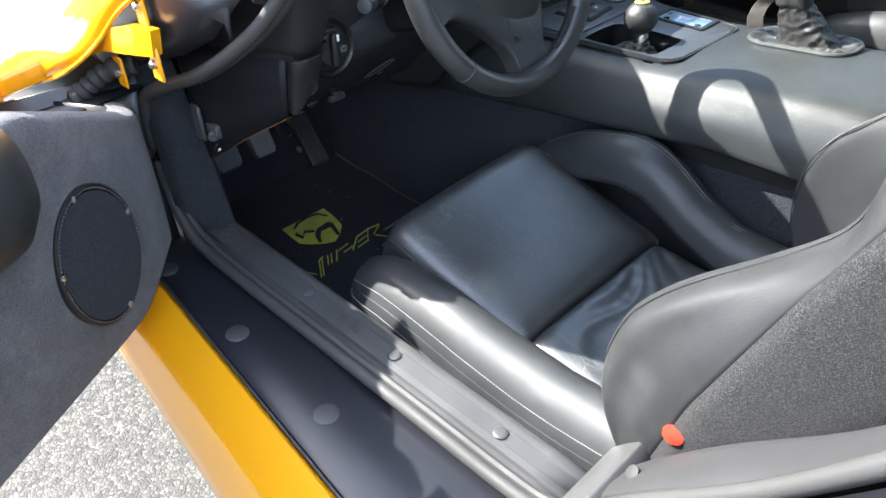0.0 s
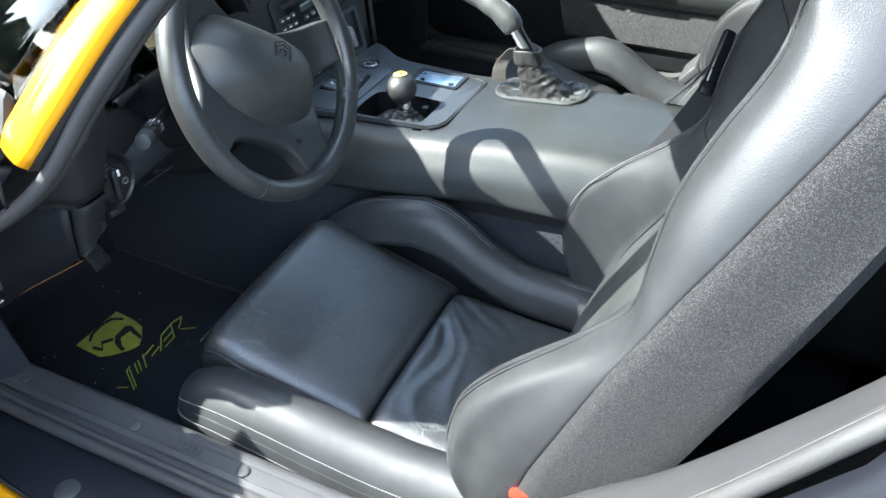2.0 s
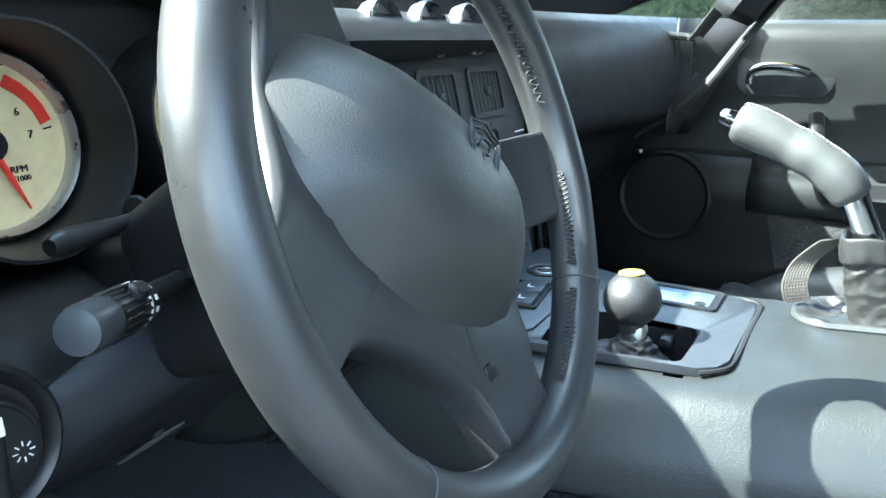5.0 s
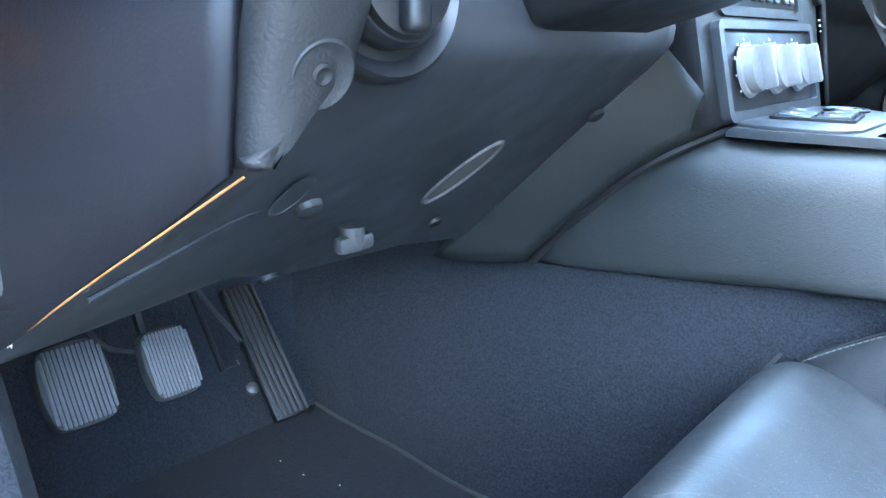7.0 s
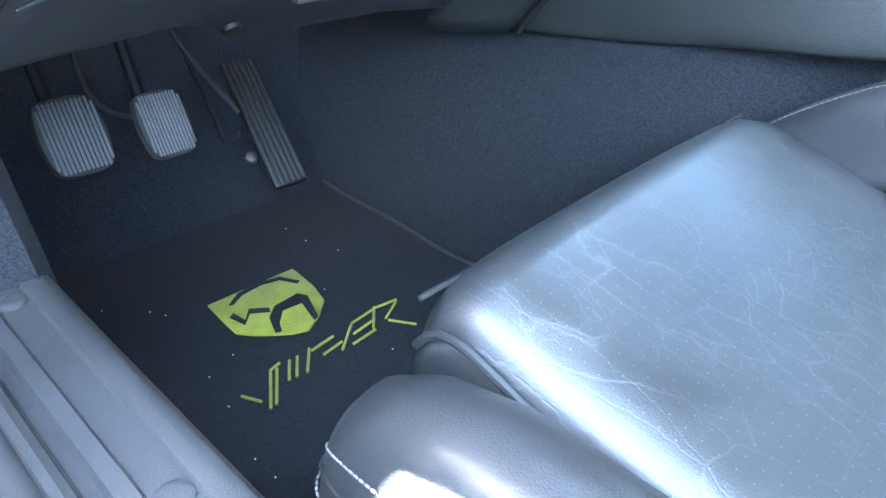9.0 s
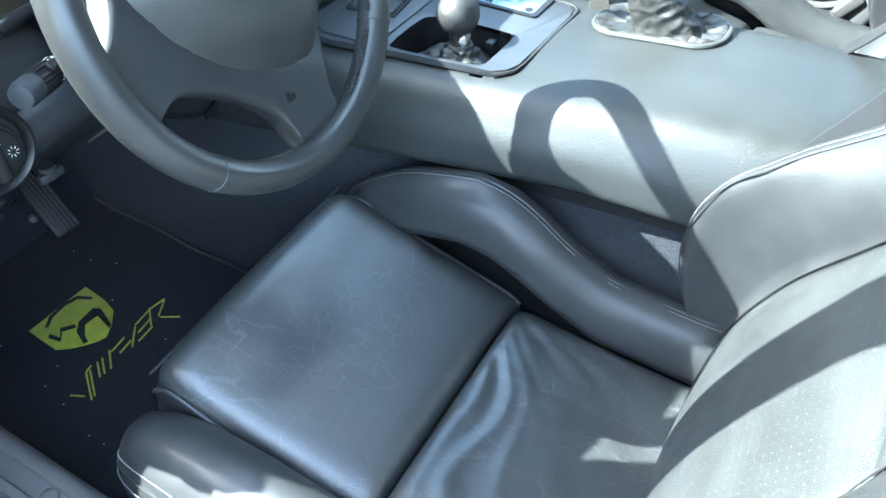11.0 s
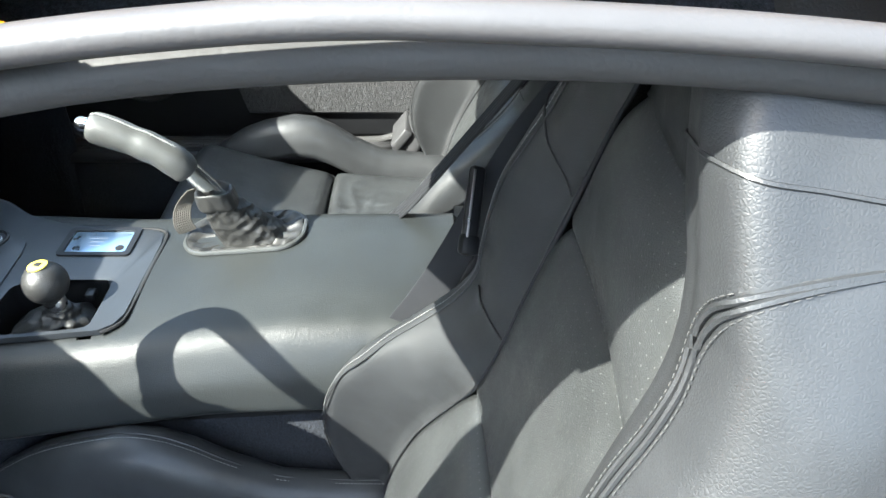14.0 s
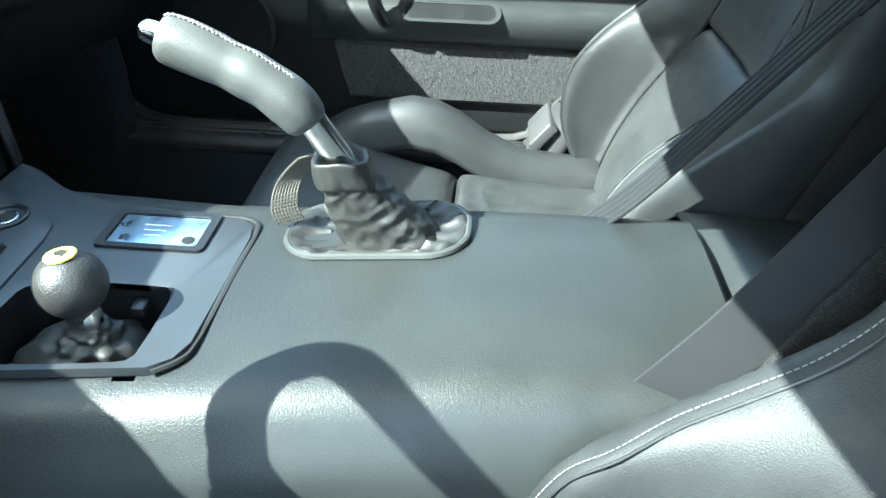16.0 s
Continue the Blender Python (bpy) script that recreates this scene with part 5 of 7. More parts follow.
        slope = [(near + 0.014 + (yl - 0.012 - near - 0.014) * f, za + (zb - za) * f) for f in (0.05, 0.35, 0.65, 0.95)]
        rows.append([(x, q[0], q[1]) for q in spline([(near + 0.10, 0.716), (near + 0.02, 0.708), (near + 0.004, 0.701 - fall), (near, 0.690 - fall), (near + 0.003, 0.675 - fall)] + slope + [(yl, zl), (yl + 0.010, zl + 0.002), (yl + 0.022, zl + 0.030)], 44)])
    knee = part("knee_panel", loft(rows), KNEE, t, "smooth black lower dash panel, lightened for reflected light", thick=0.006)
    # upper face of the dash between the end panel and the column
    part("upper_face", loft([[(x, 0.612 + 0.40 * (x + 0.503) * (x > -0.503) + q[0], q[1]) for q in ((0.004, 0.703), (-0.002, 0.708), (0.004, 0.714), (0.04, 0.730), (0.095, 0.742))] for x in np.linspace(-0.565, -0.20, 18)]), SMOOTH, t, "smooth black upper dash face", thick=0.005)
    # end panels by the door, grained, above and below a gap, with sunk screws
    rows = []
    for z, yf, xr in ((0.711, 0.567, -0.566), (0.708, 0.5655, -0.566), (0.69, 0.570, -0.567), (0.67, 0.577, -0.570), (0.655, 0.580, -0.584), (0.646, 0.5815, -0.596), (0.640, 0.583, -0.608)):
        rows.append([(xr + 0.002, yf + 0.045, z), (xr, yf + 0.010, z), (xr - 0.003, yf + 0.003, z), (xr - 0.008 * min(1, (xr + 0.613) / 0.03), yf, z)] + [(xr + (-0.6025 - xr) * f, yf - 0.001, z) for f in (0.4, 0.7)] + [(-0.6035, yf, z), (-0.6070, yf + 0.003, z), (-0.612, yf + 0.012, z)])
    endp = part("end_panel", loft(rows), DASH, t, "grained black dash end panel", thick=0.004)
    low = spline([(-0.616, 0.592, 0.638), (-0.625, 0.622, 0.616), (-0.636, 0.663, 0.590), (-0.650, 0.700, 0.562), (-0.660, 0.73, 0.545)], 16)
    high = spline([(-0.616, 0.579, 0.711), (-0.625, 0.62, 0.714), (-0.640, 0.67, 0.716), (-0.655, 0.72, 0.718), (-0.664, 0.76, 0.72)], 16)
    part("end_side", loft([[tuple(np.array(p) * (1 - f) + np.array(q) * f) for f in (0, 0.5, 1)] for p, q in zip(low, high)]), END, t, "black door-side face of the dash", thick=0.004)
    rows = []
    for z in np.linspace(0.7165, 0.868, 14):
        lim = float(np.interp(z, (0.76, 0.80, 0.868), (-0.664, -0.645, -0.605)))
        yf = float(np.interp(z, (0.7165, 0.75, 0.80, 0.84, 0.885), (0.566, 0.560, 0.556, 0.562, 0.592)))
        xr = -0.566 + (z - 0.715) * 0.29
        rows.append([(q[0], q[1], z) for q in [(xr + 0.006, yf + 0.13), (xr + 0.004, yf + 0.04), (xr, yf + 0.008), (xr - 0.004, yf + 0.002), (xr - 0.012, yf), (max(-0.595, lim + 0.02), yf - 0.002), (max(-0.604, lim + 0.014), yf + 0.001), (max(-0.610, lim + 0.010), yf + 0.008), (max(-0.620, lim + 0.006), yf + 0.03), (max(-0.645, lim + 0.003), yf + 0.08), (lim, yf + 0.14)]])
    part("upper_end_panel", loft(rows), DASH, t, "grained black upper dash end panel", thick=0.004)
    for p, n in (((-0.588, 0.5765, 0.669), (-0.09, -0.94, -0.33)), ((-0.588, 0.5545, 0.797), (-0.12, -1, 0.0))):
        part("screw_well", lathe([(0.0125, -0.004), (0.0122, 0.0004), (0.0112, 0.0010), (0.0098, 0.0004), (0.0060, -0.0004), (0.002, -0.0004)], 28, at(p, n)), DASH, endp, "sunk screw well")
        part("screw", lathe([(0.0042, -0.001), (0.0042, 0.0006), (0.0030, 0.0012), (0.0015, 0.0004)], 14, at(p, n)), SMOOTH, endp)
    part("panel_gap", loft([[(x, y + 0.003, z) for z in (0.7085, 0.7185)] for x, y in ((-0.552, 0.61), (-0.556, 0.571), (-0.608, 0.570), (-0.617, 0.585), (-0.64, 0.66))]), BLACK, t, "dark gap")
    # headlight switch
    m = at((-0.539, 0.600, 0.700), (-0.10, -1, 0.10), (1, 0, 0))
    hs = part("headlight_switch", lathe([(0.0375, -0.004), (0.0370, 0.003), (0.0345, 0.006), (0.0315, 0.004), (0.0285, 0.001), (0.004, 0.001)], 40, m), SMOOTH, t, "round headlight switch bezel")
    part("switch_dial", lathe([(0.0245, 0.002), (0.0245, 0.010), (0.0225, 0.013), (0.003, 0.0135)], 36, m), SMOOTH, hs)
    part("switch_dial", lathe([(0.0215, 0.004), (0.0215, 0.014), (0.0205, 0.0165), (0.018, 0.0175), (0.006, 0.018)], 40, m), SMOOTH, hs, "round black dial")
    part("switch_grip", rbox((0.0115, 0.041, 0.010), 0.0045, 4, m @ Matrix.Rotation(radians(-4), 4, "Z") @ Matrix.Translation((-0.001, 0, 0.0205))), SMOOTH, hs, "raised thumb grip")
    part("switch_mark", rbox((0.0036, 0.008, 0.0012), 0.0004, 1, m @ Matrix.Translation((0.0025, 0.0150, 0.0256))), WHITE, hs, "white pointer mark")
    for k in range(8):
        part("icon_ray", rbox((0.0022, 0.0006, 0.0004), 0.0001, 1, m @ Matrix.Translation((0.0125, -0.002, 0.0178)) @ Matrix.Rotation(k * math.pi / 4, 4, "Z") @ Matrix.Translation((0.0035, 0, 0))), WHITE, hs)
    # fuse access tab, its legend and the flap on the underside
    corner = [Vector(p) for p in ((-0.632, 0.668, 0.587), (-0.629, 0.690, 0.594), (-0.657, 0.710, 0.570), (-0.652, 0.738, 0.541))]
    nr = (corner[2] - corner[0]).cross(corner[3] - corner[0]).normalized()
    nr = nr if nr.y < 0 else -nr
    fc = part("fuse_cover", loft([[tuple(corner[1]), tuple(corner[0])], [tuple(corner[2]), tuple(corner[3])]]), SMOOTH, t, "black fuse access tab", thick=0.003)
    for p, q in ((0, 1), (2, 3)):
        part("tab_edge", tube([tuple(corner[p]), tuple(corner[q])], 0.0014, 8), CHROME, fc, "bright tab edge")
    mid = corner[2] * 0.40 + corner[3] * 0.38 + corner[0] * 0.22
    way = (corner[2] - corner[3]).normalized()
    mm = at(mid + nr * 0.0040, nr, -way)
    text("fuse_legend", "FUSE", 0.0048, mm @ Matrix.Translation((0, 0.0026, 0)), WHITE, fc)
    text("fuse_legend", "ACCESS", 0.0042, mm @ Matrix.Translation((0, -0.0026, 0)), WHITE, fc)
    part("flap_edge", tube(spline([(-0.6135, 0.585, 0.6385), (-0.625, 0.622, 0.6145), (-0.636, 0.663, 0.5885), (-0.648, 0.700, 0.563)], 16), 0.0005, 6), ORANGE, t, "thin amber panel edge")
    part("under_bracket", join(rbox((0.012, 0.030, 0.020), 0.004, 2, Matrix.Translation((-0.652, 0.716, 0.590))), rbox((0.006, 0.02, 0.05), 0.002, 1, Matrix.Translation((-0.664, 0.73, 0.60)))), TREAD, t, "bare metal bracket under the dash")
    part("screw", lathe([(0.0075, 0), (0.0075, 0.002), (0.005, 0.003), (0.0045, 0.006), (0.003, 0.006)], 12, at((-0.657, 0.712, 0.583), (-0.4, -0.9, -0.1))), TREAD, t)
    part("flap_line", tube(spline([(-0.628, 0.678, 0.579), (-0.590, 0.683, 0.588), (-0.545, 0.690, 0.598), (-0.505, 0.699, 0.598)], 20), 0.0013, 6), BEZEL, knee, "thin flap edge")
    part("flap_line", tube([(-0.503, 0.700, 0.597), (-0.504, 0.735, 0.570), (-0.505, 0.764, 0.545)], 0.0013, 6), ORANGE, knee, "thin flap edge")
    part("recess", lathe([(0.021, 0.0025), (0.019, 0.0030), (0.017, 0.001), (0.002, 0.0008)], 28, at((-0.524, 0.682, 0.607), (0.0, -0.6, -0.8), (0, 1, -0.75)) @ Matrix.Diagonal((1.0, 0.42, 1, 1))), BEZEL, knee, "shallow oval recess")
    # wing nut, a pale disc painted for light through a hole, and screws below
    part("wing_nut", join(rbox((0.030, 0.010, 0.012), 0.004, 2, Matrix.Translation((-0.432, 0.740, 0.552))), lathe([(0.0065, -0.006), (0.0085, 0.0), (0.0085, 0.010)], 14, Matrix.Translation((-0.432, 0.742, 0.553)))), TREAD, t, "pale metal wing nut")
    part("lit_hole_disc", lathe([(0.035, 0.001), (0.0335, 0.0025), (0.0315, 0.001), (0.003, 0.0006)], 32, at((-0.385, 0.6905, 0.5985), (0.0, -0.6, -0.8), (0, 0.8, -0.6)) @ Matrix.Diagonal((1.15, 0.42, 1, 1))), RAIL, t, "pale oval disc for light seen through an opening")
    for p in ((-0.224, 0.690, 0.624), (-0.475, 0.775, 0.531), (-0.535, 0.655, 0.606), (-0.30, 0.79, 0.535)):
        part("screw", lathe([(0.0075, 0), (0.0070, 0.003), (0.004, 0.005)], 14, at(p, (0, -0.6, -0.8))), DASH, t)
    # side panel that joins the knee panel to the console
    rows = []
    for k in np.linspace(0, 1, 14):
        a = np.array([np.interp(k, (0, 0.25, 0.5, 0.7, 0.85, 1), v) for v in ((-0.2015, -0.1955, -0.184, -0.168, -0.141, -0.112), (0.768, 0.724, 0.687, 0.658, 0.637, 0.627), (0.482, 0.530, 0.566, 0.589, 0.604, 0.611))])
        b = np.array((-0.236, 0.850, 0.478)) * (1 - k) + np.array((-0.214, 0.665, 0.700)) * k
        rows.append([tuple(a * (1 - s) + b * s + np.array((-0.006, -0.004, 0)) * math.sin(math.pi * s)) for s in np.linspace(0, 1, 8)])
    part("side_panel", loft(rows), CONSOLE, t, "grey-black vinyl side panel", thick=0.005)
    # centre stack, leaning forward: vents, radio, heater controls
    foot, head = Vector((0, 0.628, 0.612)), Vector((0, 0.690, 0.862))
    up = (head - foot).normalized()
    nrm = Vector((0, -up.z, up.y))

    def on(x, s, d=0.0):
        return foot + up * s + nrm * d + Vector((x, 0, 0))
    part("stack_face", loft([[tuple(on(x * (w if x > 0 else v), s, -0.004 if abs(x) < 0.99 else -0.03)) for x in (-1, -0.97, -0.5, 0.0, 0.5, 0.98, 1)] for s, w, v in ((0, 0.150, 0.150), (0.05, 0.158, 0.150), (0.13, 0.178, 0.148), (0.20, 0.200, 0.158), (0.262, 0.210, 0.180))]), DASH, t, "black centre stack", thick=0.005)
    part("stack_wing", loft([[tuple(q) for q in spline([tuple(on(0.148 + 0.25 * s, s, 0.004)), tuple(on(0.165 + 0.25 * s, s, 0.0)), tuple(on(0.185 + 0.26 * s, s, -0.05)), tuple(on(0.19 + 0.27 * s, s, -0.16))], 8)] for s in np.linspace(0, 0.25, 8)]), DASH, t, "flared passenger edge of the stack", thick=0.005)

    def plate(name, x0, x1, s0, s1, d, mat, label=""):
        return part(name, prism(rounded(x0, s0, x1, s1, 0.005, 3), d, 0.001, at(foot, nrm, (1, 0, 0)) @ Matrix.Identity(4)), mat, t, label)
    for x0, x1 in ((-0.146, -0.064), (-0.056, 0.026), (0.050, 0.134)):
        v = part("air_vent", ring_plate(rounded(x0, 0.168, x1, 0.226, 0.009), rounded(x0 + 0.007, 0.175, x1 - 0.007, 0.219, 0.005), 0.007, at(foot - nrm * 0.003, nrm, (1, 0, 0))), DASH, t, "black air vent")
        part("vent_back", prism(rounded(x0 + 0.006, 0.174, x1 - 0.006, 0.220, 0.004), 0.001, 0, at(foot - nrm * 0.0032, nrm, (1, 0, 0))), BLACK, v)
        for k in range(7):
            part("slat", rbox((0.0020, 0.045, 0.005), 0.0007, 1, at(on(x0 + 0.013 + k * (x1 - x0 - 0.026) / 6, 0.197, 0.0005), nrm, (1, 0, 0)) @ Matrix.Rotation(radians(18), 4, "Y")), BEZEL, v)
        part("vent_thumb", rbox((0.012, 0.009, 0.005), 0.002, 1, at(on((x0 + x1) / 2, 0.197, 0.004), nrm, (1, 0, 0))), SMOOTH, v)
    # radio sunk in a rounded recess
    rd = plate("radio", -0.096, 0.096, 0.099, 0.152, 0.001, SMOOTH, "black radio with small buttons")
    part("radio_surround", ring_plate(rounded(-0.108, 0.090, 0.108, 0.161, 0.012), rounded(-0.098, 0.097, 0.098, 0.154, 0.007), 0.007, at(foot - nrm * 0.003, nrm, (1, 0, 0))), DASH, rd, "raised black surround")
    part("display", prism(rounded(-0.030, 0.120, 0.055, 0.132, 0.002, 2), 0.0012, 0.0003, at(foot + nrm * 0.001, nrm, (1, 0, 0))), SCREEN, rd, "dull brown-grey display")
    part("cassette_slot", prism(rounded(-0.080, 0.138, 0.080, 0.146, 0.002, 2), 0.0008, 0, at(foot + nrm * 0.0012, nrm, (1, 0, 0))), BLACK, rd, "black slot")
    for k, x in enumerate((-0.086, -0.070, -0.054, -0.020, 0.0, 0.020, 0.040, 0.066, 0.082)):
        for j in range(2):
            if j and 2 < k < 7:
                continue
            part("button", rbox((0.013, 0.008, 0.003), 0.0012, 1, at(on(x, 0.109 + j * 0.014, 0.002), nrm, (1, 0, 0))), BEZEL, rd)
            part("print_bar", rbox((0.007, 0.0016, 0.0004), 0.0001, 1, at(on(x, 0.109 + j * 0.014, 0.0037), nrm, (1, 0, 0))), WHITE, rd)
    hv = plate("heater_panel", -0.115, 0.112, 0.010, 0.078, 0.003, SMOOTH, "dark heater panel with round knobs")
    part("heater_frame", ring_plate(rounded(-0.124, 0.000, 0.122, 0.086, 0.008), rounded(-0.114, 0.010, 0.111, 0.078, 0.004), 0.008, at(foot, nrm, (1, 0, 0))), BEZEL, hv, "satin frame")
    for x, r in ((-0.066, 0.021), (-0.002, 0.021), (0.062, 0.021)):
        part("dial", lathe([(r * 1.15, 0), (r * 1.1, 0.003), (r, 0.004), (r * 0.94, 0.012), (r * 0.3, 0.013)], 28, at(on(x, 0.043, 0.005), nrm)), DIAL, hv, "pale round knob")
        part("dial_grip", rbox((0.006, r * 1.8, 0.014), 0.0025, 2, at(on(x, 0.043, 0.022), nrm, (1, 0.6, 0))), DIAL, hv, "raised knob grip")
        for k in range(9):
            an = radians(220 - k * 32)
            part("dot", rbox((0.0025, 0.0025, 0.0005), 0.0002, 1, at(on(x + 0.027 * math.cos(an), 0.043 + 0.027 * math.sin(an), 0.0052), nrm)), WHITE if k < 6 else REDPRINT, hv)
    # four small gauges along the top of the stack
    for k in range(4):
        c = Vector((-0.085 + 0.085 * k, 0.700, 0.868))
        m = at(c, (0, -0.97, 0.25), (1, 0, 0))
        g = part("small_gauge", lathe([(0.026, 0), (0.026, 0.002), (0.003, 0.002)], 32, m), CREAM, t, "small cream gauge")
        part("gauge_rim", lathe([(0.0285, -0.002), (0.029, 0.012), (0.0268, 0.014), (0.0255, 0.003)], 32, m), STEEL, g, "satin metal rim")
        part("needle", tube([m @ Vector((0, 0, 0.004)), m @ Vector((-0.012, 0.014, 0.004))], [0.0016, 0.0006], 6), REDPRINT, g)
        part("hub", lathe([(0.005, 0.002), (0.004, 0.006)], 14, m), BLACK, g)
    # key lock and small prints on the passenger side of the stack
    part("small_knob", lathe([(0.0075, 0), (0.0075, 0.006), (0.005, 0.008)], 18, at(on(0.165, 0.115, 0.001), nrm)), SMOOTH, t)
    for k in range(3):
        part("print_bar", rbox((0.020 - 0.004 * k, 0.0018, 0.0004), 0.0001, 1, at(on(0.175, 0.092 - 0.006 * k, 0.0025), nrm, (1, 0, 0))), WHITE, t)
    part("print_bar", rbox((0.026, 0.0018, 0.0004), 0.0001, 1, at(on(0.16, 0.145, 0.0022), nrm, (1, 0, 0))), WHITE, t)


DIAL = flat("pale_dial", (0.24, 0.245, 0.25), 0.35)
SCREEN = flat("radio_screen", (0.035, 0.045, 0.042), 0.15)
dashboard()

# ---- steering wheel and column ----
HUB = Vector((-0.359, 0.473, 0.7986))
TILT_W = radians(18.5)
TURN = radians(36)      # how far the wheel is turned to the right
WN = Vector((math.sin(0.035) * math.cos(TILT_W), -math.cos(0.035) * math.cos(TILT_W), math.sin(TILT_W)))       # towards the driver
WU = Vector((math.cos(0.035), math.sin(0.035), 0))
WV = WN.cross(WU).normalized()


def wheel_point(u, v, d=0.0):
    return HUB + WU * u + WV * v + WN * d


def steering_wheel():
    t = thing("steering_wheel", tuple(HUB), "black leather-wrapped steering wheel with airbag hub", "steering wheel")
    R, n = 0.1555, 120
    ang = [2 * math.pi * k / n for k in range(n)]
    thick = []
    for a in ang:
        w = 1.0
        for c in (radians(-12), radians(120)):
            d = math.atan2(math.sin(a - c), math.cos(a - c))
            w += 0.07 * math.exp(-(d / 0.16) ** 2)
        thick.append(0.0142 * w)
    rows = []
    for a, r in zip(ang, thick):
        q = R
        c = wheel_point(q * math.cos(a), q * math.sin(a))
        rad = (WU * math.cos(a) + WV * math.sin(a))
        rows.append([c + rad * (r * 0.98 * math.cos(b)) + WN * (r * 1.10 * math.sin(b)) for b in (2 * math.pi * j / 18 for j in range(18))])
    rim = part("rim", loft(rows, around=True, along=True), RIM_LEATHER, t, "leather-wrapped rim")
    for a, q in ((radians(-135), 0.1555), (radians(-37), 0.1555)):
        c = wheel_point(q * math.cos(a), q * math.sin(a))
        rad = (WU * math.cos(a) + WV * math.sin(a))
        loop = [c + rad * (0.01405 * math.cos(b)) + WN * (0.01575 * math.sin(b)) for b in np.linspace(0, 2 * math.pi, 41)]
        part("wrap_seam", tube(loop[:-1], 0.0006, 5, True), STITCH_WELT, rim, "pale wrap seam")
    for a0, a1 in ((-68, -40), (-34, -8), (10, 60)):
        path = []
        for k in range(41):
            a = radians(a0 + (a1 - a0) * k / 40)
            path.append(wheel_point((R - 0.0148) * math.cos(a), (R - 0.0148) * math.sin(a), 0.004 + 0.0032 * (-1) ** k))
        part("stitching", dashes(path, 0.0045, 0.0043, 0.0011), STITCH_DARK, rim)
    # the wheel stands turned: q and p run across and up its own hub
    def hub_point(q, p, d=0.0):
        return wheel_point(q * math.cos(TURN) + p * math.sin(TURN), p * math.cos(TURN) - q * math.sin(TURN), d)

    # airbag pad: a broad dome with a round chin
    pad_half = [(0.0, 0.054), (0.040, 0.053), (0.076, 0.046), (0.100, 0.029), (0.110, 0.002), (0.109, -0.024), (0.098, -0.046), (0.074, -0.060), (0.042, -0.072), (0.0, -0.077)]
    outline = spline(pad_half + [(-u, v) for u, v in pad_half[-2::-1]], 96)[:-1]
    rows = []
    for k, d in ((1.0, -0.055), (1.005, -0.039), (0.985, -0.031), (0.94, -0.0235), (0.86, -0.0135), (0.74, -0.0015), (0.58, 0.0090), (0.40, 0.0160), (0.22, 0.0192), (0.08, 0.0198)):
        rows.append([hub_point(u * k, -0.010 + (v + 0.010) * k, d + max(0.0, -0.006 - d) * 0.62 * min(1.0, max(0.0, (-v - 0.025) / 0.035))) for u, v in outline])
    pad = part("airbag_pad", loft(rows, around=True, caps=True), PAD, t, "grained black airbag cover")
    shield = [(-0.0145, 0.014), (-0.007, 0.0165), (0.0, 0.019), (0.007, 0.0165), (0.0145, 0.014), (0.0130, -0.002), (0.008, -0.012), (0.0, -0.019), (-0.008, -0.012), (-0.0130, -0.002)]
    for k in (1.0, 0.80):
        part("embossed_badge", tube([hub_point(u * k, v * k + 0.006, 0.0184) for u, v in spline(shield + shield[:1], 60)[:-1]], 0.0009, 6, True), SMOOTH, pad, "embossed shield outline")
    part("embossed_mark", tube([hub_point(u, v + 0.006, 0.0186) for u, v in spline([(-0.007, 0.003), (-0.003, 0.009), (0.005, 0.009), (0.004, 0.003), (-0.002, 0.0), (0.0, -0.010)], 20)], 0.0009, 6), SMOOTH, pad)
    # spoke cover: two spokes up, two down, an opening between the lower ones
    half = [(0.0, 0.045), (0.050, 0.060), (0.084, 0.074), (0.110, 0.090), (0.118, 0.088), (0.140, 0.050), (0.139, 0.040), (0.120, 0.022), (0.110, 0.0), (0.107, -0.030), (0.107, -0.055), (0.110, -0.074), (0.117, -0.089), (0.110, -0.098),
            (0.078, -0.125), (0.070, -0.122), (0.060, -0.110), (0.046, -0.101), (0.024, -0.0965), (0.0, -0.095)]
    hubp = spline(half + [(-u, v) for u, v in half[-2::-1]], 220)[:-1]
    rows = []
    for k, drop in ((1.0, 0.024), (1.0, 0.010), (0.988, 0.0045), (0.965, 0.0012), (0.93, 0.0), (0.86, 0.0), (0.76, 0.0), (0.62, 0.0), (0.45, 0.0), (0.2, 0.0)):
        row = []
        for u, v in hubp:
            far = (math.hypot(u, v) * k / 0.142) ** 4
            sink = 0.022 * min(1.0, max(0.0, (v * k + 0.055) / 0.05)) * (1 - far)
            row.append(hub_point(u * k, v * k, -0.012 + 0.012 * far - sink - drop))
        rows.append(row)
    part("spoke_cover", loft(rows, around=True, caps=True), RIMPLASTIC, t, "satin black spoke cover", sharp=50)
    for q in (0.100, -0.100):
        a = math.atan2(-0.108, q)
        c = [hub_point(0.150 * math.cos(a + w), 0.150 * math.sin(a + w), 0.0125) for w in (-0.20, 0.0, 0.20)]
        part("spoke_seam", tube(spline([tuple(v) for v in c], 12), 0.0012, 6), STITCH_DARK, rim)
    for k in range(3):
        part("embossed_bar", rbox((0.006, 0.010, 0.0012), 0.0004, 1, at(hub_point(0.058 + 0.007 * k, -0.086, -0.0085), WN, (1, 0.2, 0))), SMOOTH, pad)
    part("hub_back", lathe([(0.045, -0.104), (0.052, -0.085), (0.066, -0.055), (0.068, -0.03)], 32, at(HUB, WN)), SMOOTH, t, "black hub rear cover")


PAD = leather("airbag_grain", (0.036, 0.0375, 0.0365), 0.42, 0.0, 0.6, gloss=0.75)
